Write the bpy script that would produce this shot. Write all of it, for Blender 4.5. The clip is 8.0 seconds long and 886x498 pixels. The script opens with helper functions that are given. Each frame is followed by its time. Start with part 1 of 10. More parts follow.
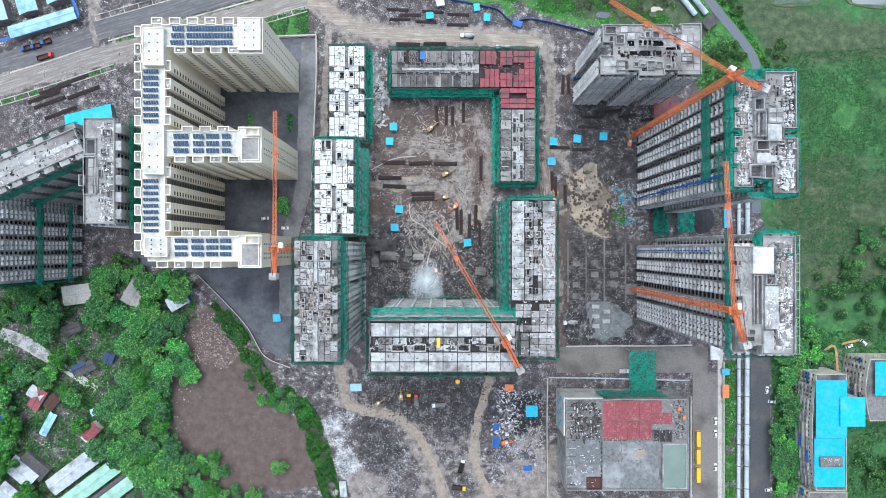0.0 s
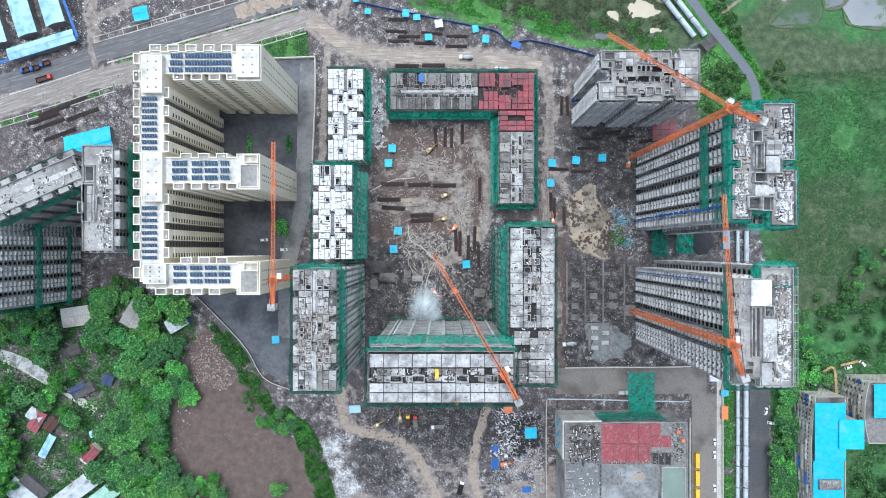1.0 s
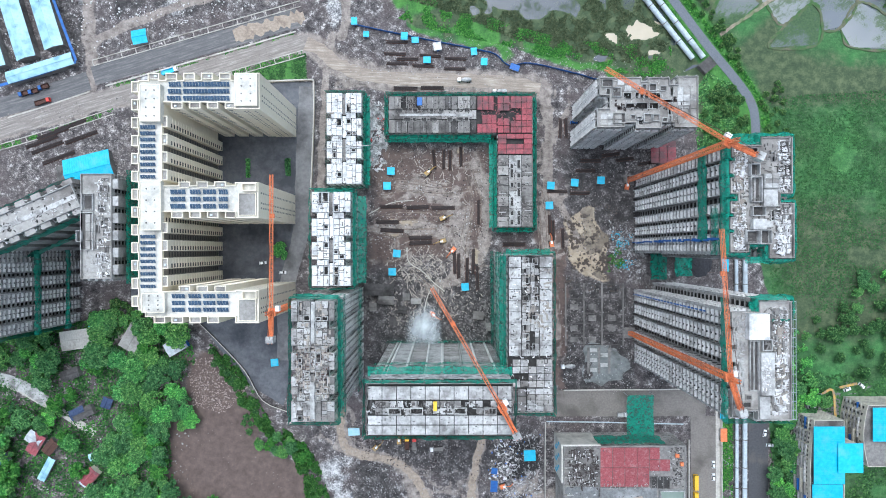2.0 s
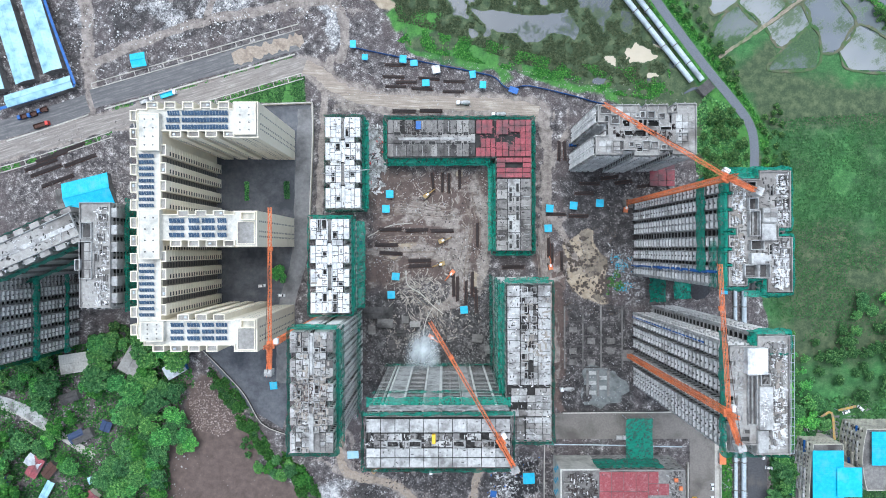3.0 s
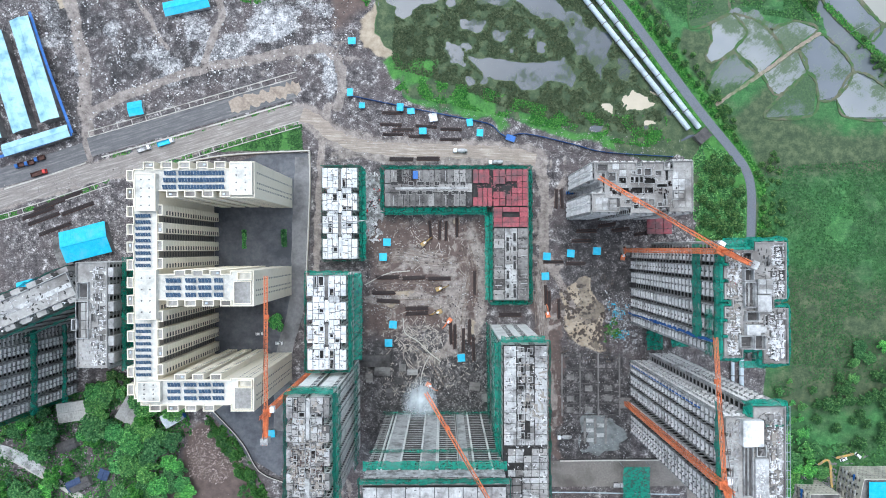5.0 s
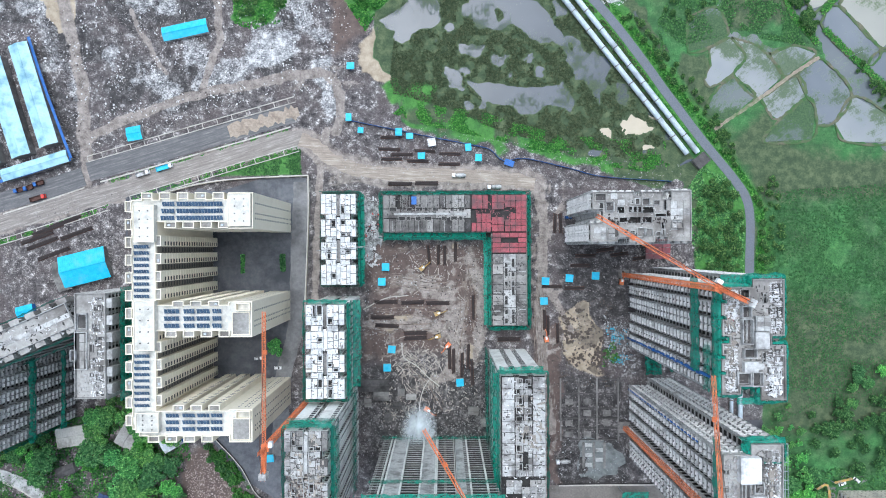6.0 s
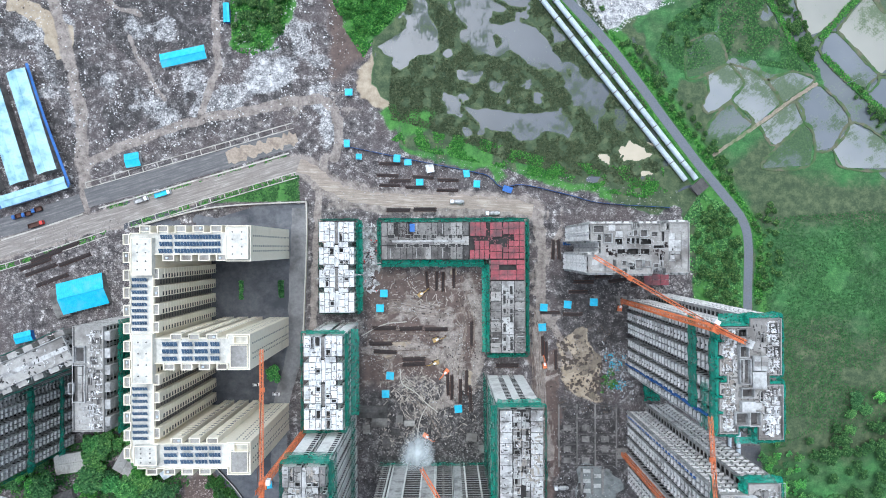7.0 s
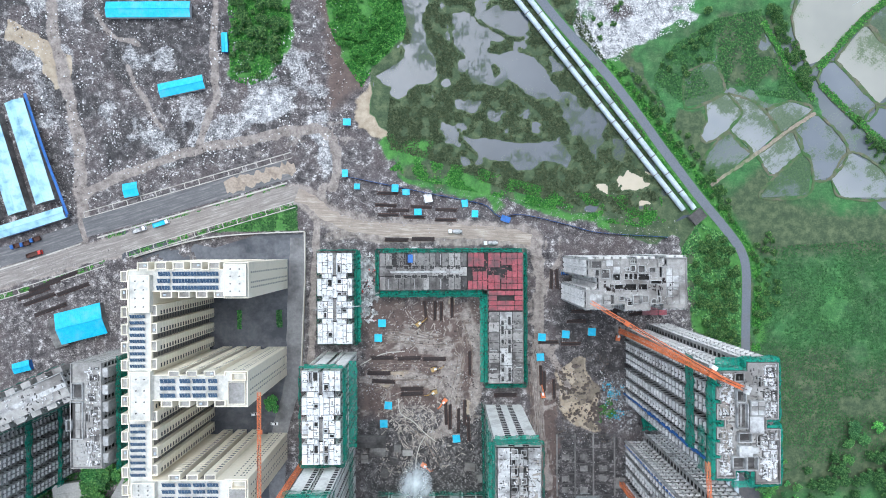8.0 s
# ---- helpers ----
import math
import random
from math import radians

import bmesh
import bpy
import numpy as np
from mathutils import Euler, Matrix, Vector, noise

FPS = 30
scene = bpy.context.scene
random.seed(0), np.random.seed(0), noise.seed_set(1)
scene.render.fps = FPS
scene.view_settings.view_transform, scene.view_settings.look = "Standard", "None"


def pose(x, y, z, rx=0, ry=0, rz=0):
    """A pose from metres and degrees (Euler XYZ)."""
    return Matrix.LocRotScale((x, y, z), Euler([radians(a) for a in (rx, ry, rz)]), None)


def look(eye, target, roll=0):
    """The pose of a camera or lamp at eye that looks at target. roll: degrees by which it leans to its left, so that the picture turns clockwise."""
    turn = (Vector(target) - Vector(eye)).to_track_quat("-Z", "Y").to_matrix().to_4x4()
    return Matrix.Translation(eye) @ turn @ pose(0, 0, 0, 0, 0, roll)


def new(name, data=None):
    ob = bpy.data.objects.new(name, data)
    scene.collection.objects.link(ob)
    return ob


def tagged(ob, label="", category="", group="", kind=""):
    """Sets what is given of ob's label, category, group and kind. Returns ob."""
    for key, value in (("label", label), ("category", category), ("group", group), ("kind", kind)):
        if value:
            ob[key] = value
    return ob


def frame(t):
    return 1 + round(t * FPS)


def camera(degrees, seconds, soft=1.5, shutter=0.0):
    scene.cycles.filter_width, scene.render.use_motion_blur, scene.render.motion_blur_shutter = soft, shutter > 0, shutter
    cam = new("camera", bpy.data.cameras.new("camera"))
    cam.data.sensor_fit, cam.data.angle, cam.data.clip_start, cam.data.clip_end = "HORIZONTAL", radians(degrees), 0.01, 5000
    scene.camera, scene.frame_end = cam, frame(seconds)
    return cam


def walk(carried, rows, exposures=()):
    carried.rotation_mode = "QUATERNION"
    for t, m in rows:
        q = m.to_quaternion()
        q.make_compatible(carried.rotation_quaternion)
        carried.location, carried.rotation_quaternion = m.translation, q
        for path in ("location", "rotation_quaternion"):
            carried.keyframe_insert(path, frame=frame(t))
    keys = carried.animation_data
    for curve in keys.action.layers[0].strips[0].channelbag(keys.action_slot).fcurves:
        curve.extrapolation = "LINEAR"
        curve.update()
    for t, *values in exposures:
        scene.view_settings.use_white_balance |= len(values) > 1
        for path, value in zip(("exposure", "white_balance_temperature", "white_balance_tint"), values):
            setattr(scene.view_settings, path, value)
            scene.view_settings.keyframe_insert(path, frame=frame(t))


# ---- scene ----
cam = camera(73.5, 8.0, soft=1.0)
METRES, EYE, TILT, LEAN, TURN = 112.6, 340.0, -90.0, 0.0, 0.0
ROWS = [
    (0.0, 0.0, 0.0, 0.0, 0.0, 0.0, -0.0),
    (0.5, 0.0033, -0.0002, 0.0548, 0.0, -0.01, 0.03),
    (1.0, 0.0067, -0.0005, 0.1088, 0.02, 0.01, 0.04),
    (1.5, 0.0105, -0.0007, 0.1665, 0.03, -0.0, 0.08),
    (3.0, 0.0207, -0.0014, 0.3404, 0.05, -0.01, 0.16),
    (3.5, 0.0244, -0.0017, 0.4007, 0.06, -0.01, 0.18),
    (4.0, 0.0291, -0.0019, 0.4606, 0.07, -0.02, 0.21),
    (4.5, 0.0329, -0.0022, 0.522, 0.06, -0.01, 0.22),
    (6.0, 0.0456, -0.0028, 0.7102, 0.1, -0.04, 0.25),
    (6.5, 0.0505, -0.003, 0.7774, 0.1, -0.06, 0.26),
    (7.0, 0.0549, -0.0034, 0.8468, 0.1, -0.1, 0.26),
    (7.5, 0.0602, -0.0038, 0.9215, 0.11, -0.11, 0.27),
    (8.0, 0.0649, -0.004, 0.9979, 0.1, -0.11, 0.27),
]
walk(cam, [(t, pose(0, 0, EYE, TILT, LEAN, TURN) @ pose(METRES * x, METRES * y, METRES * z, 90 + pitch, roll, yaw)) for t, x, y, z, yaw, pitch, roll in ROWS],
     [(0.0, 0.27, 5700, 5), (8.0, 0.25, 5720, 5)])

# ---- light ----
world = bpy.data.worlds.new("sky")
scene.world = world
world.use_nodes = True
wn = world.node_tree.nodes
sky = wn.new("ShaderNodeTexSky")
sky.sky_type, sky.sun_disc = "NISHITA", False
sky.sun_elevation, sky.sun_rotation = radians(70), radians(-15)
sky.air_density, sky.dust_density = 1.0, 4.0
haze = wn.new("ShaderNodeHueSaturation")
haze.inputs["Saturation"].default_value = 0.5
world.node_tree.links.new(sky.outputs[0], haze.inputs["Color"])
world.node_tree.links.new(haze.outputs[0], wn["Background"].inputs["Color"])
wn["Background"].inputs["Strength"].default_value = 0.18
sun = new("sun", bpy.data.lights.new("sun", "SUN"))
sun.data.energy, sun.data.angle, sun.data.color = 1.1, radians(60), (1.0, 0.98, 0.96)
sun.matrix_world = look((-20, 75, 200), (0, 0, 0))

# ---- materials ----
MATS = {}


def lin(r, g, b):
    """Linear colour from a paint colour of 0 to 255."""
    return tuple(((v / 255 + 0.055) / 1.055) ** 2.4 if v > 10 else v / 3294 for v in (r, g, b)) + (1.0,)


def link(tree, a, b):
    tree.links.new(a, b)


def ramp(tree, fac, stops):
    n = tree.nodes.new("ShaderNodeValToRGB")
    el = n.color_ramp.elements
    while len(el) < len(stops):
        el.new(0.5)
    for e, (pos, col) in zip(el, stops):
        e.position, e.color = pos, col
    link(tree, fac, n.inputs[0])
    return n.outputs[0]


def noise_tex(tree, vec, scale, detail=4.0, rough=0.6):
    n = tree.nodes.new("ShaderNodeTexNoise")
    n.inputs["Scale"].default_value, n.inputs["Detail"].default_value, n.inputs["Roughness"].default_value = scale, detail, rough
    link(tree, vec, n.inputs["Vector"])
    return n.outputs[0]


def mix(tree, fac, a, b, mode="MIX"):
    n = tree.nodes.new("ShaderNodeMix")
    n.data_type, n.blend_type = "RGBA", mode
    for sock, val in ((n.inputs[0], fac), (n.inputs[6], a), (n.inputs[7], b)):
        if isinstance(val, (float, int, tuple)):
            sock.default_value = val
        else:
            link(tree, val, sock)
    return n.outputs[2]


def mat(name, a, b, grain=1.5, stain=0.08, rough=0.8, metal=0.0, bump=0.3, dirt=None, dirt_at=0.58, spread=0.0, clear=0.0):
    """A surface between the colours a and b: fine grain, broad stains of the colour dirt, and a spread of tone from piece to piece."""
    if name in MATS:
        return MATS[name]
    m = bpy.data.materials.new(name)
    m.use_nodes = True
    t = m.node_tree
    bsdf = t.nodes["Principled BSDF"]
    pos = t.nodes.new("ShaderNodeNewGeometry").outputs["Position"]
    fine = noise_tex(t, pos, grain, 5.0, 0.7)
    col = ramp(t, fine, ((0.32, a), (0.68, b)))
    broad = noise_tex(t, pos, stain, 6.0, 0.65)
    if dirt:
        col = mix(t, ramp(t, broad, ((dirt_at - 0.08, (0, 0, 0, 1)), (dirt_at + 0.1, (1, 1, 1, 1)))), col, dirt)
    if spread:
        r = t.nodes.new("ShaderNodeObjectInfo").outputs["Random"]
        col = mix(t, 1.0, col, ramp(t, r, ((0.0, (1 - spread,) * 3 + (1,)), (1.0, (1 + spread * 0.4,) * 3 + (1,)))), "MULTIPLY")
    link(t, col, bsdf.inputs["Base Color"])
    bsdf.inputs["Roughness"].default_value, bsdf.inputs["Metallic"].default_value = rough, metal
    if bump:
        bn = t.nodes.new("ShaderNodeBump")
        bn.inputs["Strength"].default_value, bn.inputs["Distance"].default_value = bump, 0.15
        link(t, fine, bn.inputs["Height"])
        link(t, bn.outputs[0], bsdf.inputs["Normal"])
    if clear:
        weave = noise_tex(t, pos, 0.35, 6, 0.75)
        link(t, ramp(t, weave, ((0.36, (max(0.0, 1 - 1.5 * clear),) * 3 + (1,)), (0.6, (1 - clear * 0.6,) * 3 + (1,)))), bsdf.inputs["Alpha"])
    MATS[name] = m
    return m


def weedy_water(name, a, b, weed, bright, reach):
    """Shallow water, smooth and dark, with floating weed in soft uneven drifts."""
    m = bpy.data.materials.new(name)
    m.use_nodes = True
    t = m.node_tree
    bsdf = t.nodes["Principled BSDF"]
    pos = t.nodes.new("ShaderNodeNewGeometry").outputs["Position"]
    broad, fine = noise_tex(t, pos, 0.028, 6.0, 0.72), noise_tex(t, pos, 0.9, 5.0, 0.75)
    drift = t.nodes.new("ShaderNodeMath")
    drift.operation, drift.inputs[1].default_value = "MULTIPLY_ADD", 0.35
    link(t, fine, drift.inputs[0])
    link(t, broad, drift.inputs[2])
    cover = ramp(t, drift.outputs[0], ((reach + 0.14, (0, 0, 0, 1)), (reach + 0.24, (1, 1, 1, 1))))
    col = mix(t, cover, ramp(t, noise_tex(t, pos, 0.02, 3.0, 0.5), ((0.35, a), (0.65, b))), ramp(t, fine, ((0.35, weed), (0.68, bright))))
    link(t, col, bsdf.inputs["Base Color"])
    link(t, ramp(t, cover, ((0.0, (0.12, 0.12, 0.12, 1)), (0.6, (0.8, 0.8, 0.8, 1)))), bsdf.inputs["Roughness"])
    return m


WHITE = mat("cream_paint", lin(236, 227, 206), lin(246, 239, 222), 0.8, 0.05, 0.7, dirt=lin(214, 208, 190), dirt_at=0.62)
WHITE_ROOF = mat("white_roof", lin(200, 198, 190), lin(226, 223, 214), 0.6, 0.12, 0.6, dirt=lin(168, 166, 158), dirt_at=0.57)
RAW = mat("raw_concrete", lin(150, 147, 143), lin(182, 180, 176), 0.7, 0.06, 0.9, dirt=lin(118, 114, 110), dirt_at=0.55, spread=0.12)
PALE = mat("pale_slab", lin(168, 168, 166), lin(208, 208, 206), 0.8, 0.16, 0.85, dirt=lin(128, 126, 124), dirt_at=0.54, spread=0.16)
ROOFWHITE = mat("primed_slab", lin(206, 208, 208), lin(240, 240, 240), 0.8, 0.16, 0.8, dirt=lin(160, 160, 160), dirt_at=0.6, spread=0.1)
GREY = mat("grey_concrete", lin(112, 110, 108), lin(150, 147, 143), 0.6, 0.07, 0.9, dirt=lin(82, 79, 77), dirt_at=0.54, spread=0.12)
DARKCON = mat("dark_concrete", lin(74, 72, 72), lin(104, 101, 99), 0.5, 0.09, 0.9, dirt=lin(56, 54, 53), dirt_at=0.55, spread=0.1)
# dark grey puts the shade of unlit rooms and shafts into the colour
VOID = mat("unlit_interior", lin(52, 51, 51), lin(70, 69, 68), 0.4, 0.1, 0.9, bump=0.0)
GLASS = mat("tinted_glass", lin(26, 29, 33), lin(44, 48, 52), 0.3, 0.1, 0.3, bump=0.0, spread=0.3)
NET = mat("green_safety_net", lin(8, 108, 90), lin(38, 154, 130), 0.7, 0.08, 0.85, bump=0.3, dirt=lin(70, 150, 134), dirt_at=0.62, clear=0.28)
NET_THIN = mat("worn_green_net", lin(16, 108, 90), lin(56, 160, 136), 0.7, 0.08, 0.85, bump=0.3, clear=0.5)
WALLWHITE = mat("whitewashed_wall", lin(222, 222, 218), lin(244, 244, 240), 0.6, 0.1, 0.8, dirt=lin(186, 184, 180), dirt_at=0.6)
SLABEDGE = mat("cast_slab_edge", lin(204, 203, 201), lin(236, 235, 233), 0.9, 0.12, 0.9, dirt=lin(150, 148, 144), dirt_at=0.6, spread=0.12)
WORNRED = mat("worn_red_deck", lin(132, 58, 64), lin(164, 92, 96), 1.4, 0.5, 0.8, dirt=lin(172, 124, 126), dirt_at=0.6, spread=0.15)
SCREED = mat("wet_roof_screed", lin(98, 100, 101), lin(134, 136, 136), 0.6, 0.11, 0.7, dirt=lin(160, 162, 163), dirt_at=0.54, spread=0.1)
SOLAR = mat("solar_cells", lin(50, 72, 98), lin(92, 114, 136), 0.7, 0.2, 0.2, bump=0.0, spread=0.15)
STEEL = mat("galvanised_steel", lin(170, 180, 190), lin(205, 212, 218), 2.0, 0.2, 0.45, 0.4, bump=0.0)
ORANGE = mat("orange_steel", lin(222, 118, 66), lin(244, 150, 100), 1.2, 0.2, 0.5, dirt=lin(186, 104, 70), dirt_at=0.56)
CYAN = mat("cyan_sheet", lin(36, 176, 214), lin(66, 202, 236), 0.5, 0.15, 0.5, dirt=lin(96, 190, 214), dirt_at=0.6, spread=0.12)
BLUE = mat("blue_sheet", lin(30, 88, 164), lin(52, 116, 192), 0.6, 0.2, 0.5, dirt=lin(30, 80, 140), dirt_at=0.62, spread=0.15)
REDSLAB = mat("red_formwork", lin(142, 66, 74), lin(176, 100, 106), 0.9, 0.12, 0.8, dirt=lin(112, 84, 86), dirt_at=0.52, spread=0.15)
ASPHALT = mat("worn_asphalt", lin(66, 67, 71), lin(90, 90, 93), 1.2, 0.05, 0.85, dirt=lin(104, 99, 94), dirt_at=0.6)
TARMAC = mat("blue_grey_tarmac", lin(98, 103, 112), lin(118, 122, 130), 1.2, 0.08, 0.8, dirt=lin(106, 106, 108), dirt_at=0.62)
CONCRETE_ROAD = mat("dusty_concrete_road", lin(118, 113, 108), lin(142, 136, 130), 1.0, 0.05, 0.9, dirt=lin(100, 95, 90), dirt_at=0.55)
YARD = mat("dark_paving", lin(84, 87, 94), lin(112, 113, 117), 0.35, 0.05, 0.7, dirt=lin(60, 63, 70), dirt_at=0.52)
LANE = mat("grey_paved_lane", lin(116, 116, 118), lin(140, 139, 139), 0.5, 0.08, 0.85, dirt=lin(96, 95, 96), dirt_at=0.55)
KERB = mat("kerb_concrete", lin(176, 172, 164), lin(206, 202, 194), 1.0, 0.1, 0.9, dirt=lin(140, 134, 126), dirt_at=0.6)
WATER = weedy_water("murky_water", lin(56, 65, 75), lin(76, 84, 94), lin(62, 76, 58), lin(92, 104, 78), 0.545)
TANKWATER = mat("milky_water", lin(122, 138, 128), lin(136, 150, 140), 0.1, 0.05, 0.2, bump=0.0)
PALEPADDY = weedy_water("silvery_water", lin(128, 134, 139), lin(156, 158, 158), lin(76, 94, 72), lin(104, 118, 92), 0.52)
CREAMFIELD = weedy_water("cream_field_water", lin(150, 150, 142), lin(172, 170, 160), lin(88, 104, 80), lin(112, 124, 96), 0.56)
MUDWATER = mat("muddy_water", lin(178, 166, 144), lin(192, 180, 158), 0.05, 0.03, 0.15, bump=0.0)
PADDY = weedy_water("paddy_water", lin(92, 100, 104), lin(120, 124, 126), lin(58, 84, 56), lin(92, 118, 74), 0.55)
RUST = mat("rusty_steel", lin(66, 46, 40), lin(98, 68, 58), 1.5, 0.2, 0.8)
REBAR = mat("dark_rebar", lin(48, 42, 42), lin(72, 62, 60), 1.5, 0.2, 0.8)
TYRE = mat("tyre_rubber", lin(28, 28, 28), lin(42, 42, 42), 3, 0.5, 0.9, bump=0)
CARWHITE = mat("white_car_paint", lin(236, 238, 240), lin(248, 248, 250), 1, 0.5, 0.3, bump=0)
YELLOW = mat("yellow_paint", lin(240, 186, 40), lin(252, 204, 66), 1, 0.3, 0.4, bump=0)
MACHINE = mat("dusty_yellow_paint", lin(176, 140, 62), lin(206, 170, 92), 1.5, 0.6, 0.6, bump=0, dirt=lin(150, 134, 110), dirt_at=0.5)
RED = mat("red_paint", lin(190, 50, 44), lin(220, 72, 60), 1, 0.3, 0.5, bump=0)
BARK = mat("bark", lin(70, 58, 46), lin(96, 82, 66), 3, 0.5, 0.9)
PIPE = mat("painted_pipe", lin(176, 188, 196), lin(206, 216, 222), 0.8, 0.1, 0.4, dirt=lin(140, 146, 150), dirt_at=0.62)
TIMBER = mat("weathered_timber", lin(142, 134, 124), lin(190, 182, 172), 1.5, 0.3, 0.85, spread=0.3)
SCRAP = mat("white_scrap", lin(150, 150, 150), lin(222, 222, 222), 0.5, 0.3, 0.8, dirt=lin(110, 108, 106), dirt_at=0.52)
WHITEBOARD = mat("white_boards", lin(196, 196, 196), lin(240, 240, 240), 0.5, 0.3, 0.8, dirt=lin(150, 148, 146), dirt_at=0.58)
PINKSTONE = mat("pinkish_rubble", lin(132, 116, 110), lin(214, 200, 194), 0.6, 0.2, 0.9)
STONE = mat("rubble_stone", lin(120, 114, 110), lin(186, 180, 176), 0.8, 0.3, 0.9)


def streak_mat(name, a, b, c, turn):
    """Packed dust and worn paving, drawn out along one direction."""
    m = bpy.data.materials.new(name)
    m.use_nodes = True
    t = m.node_tree
    bsdf = t.nodes["Principled BSDF"]
    pos = t.nodes.new("ShaderNodeNewGeometry").outputs["Position"]
    lay = t.nodes.new("ShaderNodeMapping")
    lay.vector_type = "TEXTURE"
    lay.inputs["Rotation"].default_value, lay.inputs["Scale"].default_value = (0, 0, radians(turn)), (14.0, 0.9, 1.0)
    link(t, pos, lay.inputs["Vector"])
    lines, lumps = noise_tex(t, lay.outputs[0], 1.0, 5, 0.7), noise_tex(t, pos, 0.12, 6, 0.7)
    col = ramp(t, lines, ((0.34, a), (0.52, b), (0.68, c)))
    col = mix(t, ramp(t, lumps, ((0.42, (0, 0, 0, 1)), (0.62, (0.75, 0.75, 0.75, 1)))), col, ramp(t, noise_tex(t, pos, 1.2, 5, 0.7), ((0.35, a), (0.7, b))))
    link(t, col, bsdf.inputs["Base Color"])
    bsdf.inputs["Roughness"].default_value = 0.9
    return m


PACKED = streak_mat("packed_dust_road", lin(120, 113, 108), lin(150, 143, 137), lin(190, 183, 176), 17)
WORN = streak_mat("worn_wet_asphalt", lin(88, 88, 91), lin(112, 111, 112), lin(146, 143, 140), 17)
HAUL = streak_mat("haul_road_mud", lin(130, 118, 108), lin(166, 154, 142), lin(204, 193, 181), -3)


MUDTRACK = mat("packed_mud", lin(142, 128, 115), lin(182, 168, 152), 0.7, 0.15, 0.9, dirt=lin(118, 106, 96), dirt_at=0.6)


def leaf_mat(name, a, b, c, tint=False):
    m = bpy.data.materials.new(name)
    m.use_nodes = True
    t = m.node_tree
    bsdf = t.nodes["Principled BSDF"]
    geo = t.nodes.new("ShaderNodeNewGeometry")
    col = ramp(t, geo.outputs["Random Per Island"], ((0.0, a), (0.6, b), (1.0, c)))
    if tint:
        r = t.nodes.new("ShaderNodeObjectInfo").outputs["Random"]
        col = mix(t, 1.0, col, ramp(t, r, ((0.0, (0.7, 0.72, 0.86, 1)), (0.35, (1.05, 1.0, 1.08, 1)), (0.7, (1.45, 1.26, 1.05, 1)), (0.85, (1.1, 1.3, 1.3, 1)), (1.0, (1.7, 1.85, 1.2, 1)))), "MULTIPLY")
    link(t, col, bsdf.inputs["Base Color"])
    bsdf.inputs["Roughness"].default_value = 0.8
    thin = t.nodes.new("ShaderNodeBsdfTranslucent")
    link(t, col, thin.inputs["Color"])
    both_sides = t.nodes.new("ShaderNodeMixShader")
    both_sides.inputs[0].default_value = 0.4
    link(t, bsdf.outputs[0], both_sides.inputs[1])
    link(t, thin.outputs[0], both_sides.inputs[2])
    link(t, both_sides.outputs[0], t.nodes["Material Output"].inputs["Surface"])
    return m


LEAF = leaf_mat("tree_leaves", lin(52, 100, 58), lin(90, 152, 86), lin(148, 202, 120), True)
SHRUBLEAF = leaf_mat("shrub_leaves", lin(42, 82, 46), lin(70, 120, 64), lin(126, 168, 98))
WEED = leaf_mat("bright_weeds", lin(46, 104, 42), lin(74, 142, 56), lin(122, 182, 84))
UNDER = leaf_mat("undergrowth_leaves", lin(44, 82, 46), lin(68, 116, 60), lin(104, 152, 82))
CREEPER = leaf_mat("creeper_leaves", lin(44, 88, 40), lin(68, 122, 52), lin(112, 162, 80))
REED = leaf_mat("marsh_reeds", lin(60, 76, 50), lin(80, 94, 64), lin(112, 118, 86))
MEADOW = leaf_mat("meadow_grass", lin(52, 92, 50), lin(62, 108, 58), lin(82, 130, 74))
SCRUB = leaf_mat("scrub_leaves", lin(42, 78, 42), lin(72, 120, 60), lin(138, 170, 96))


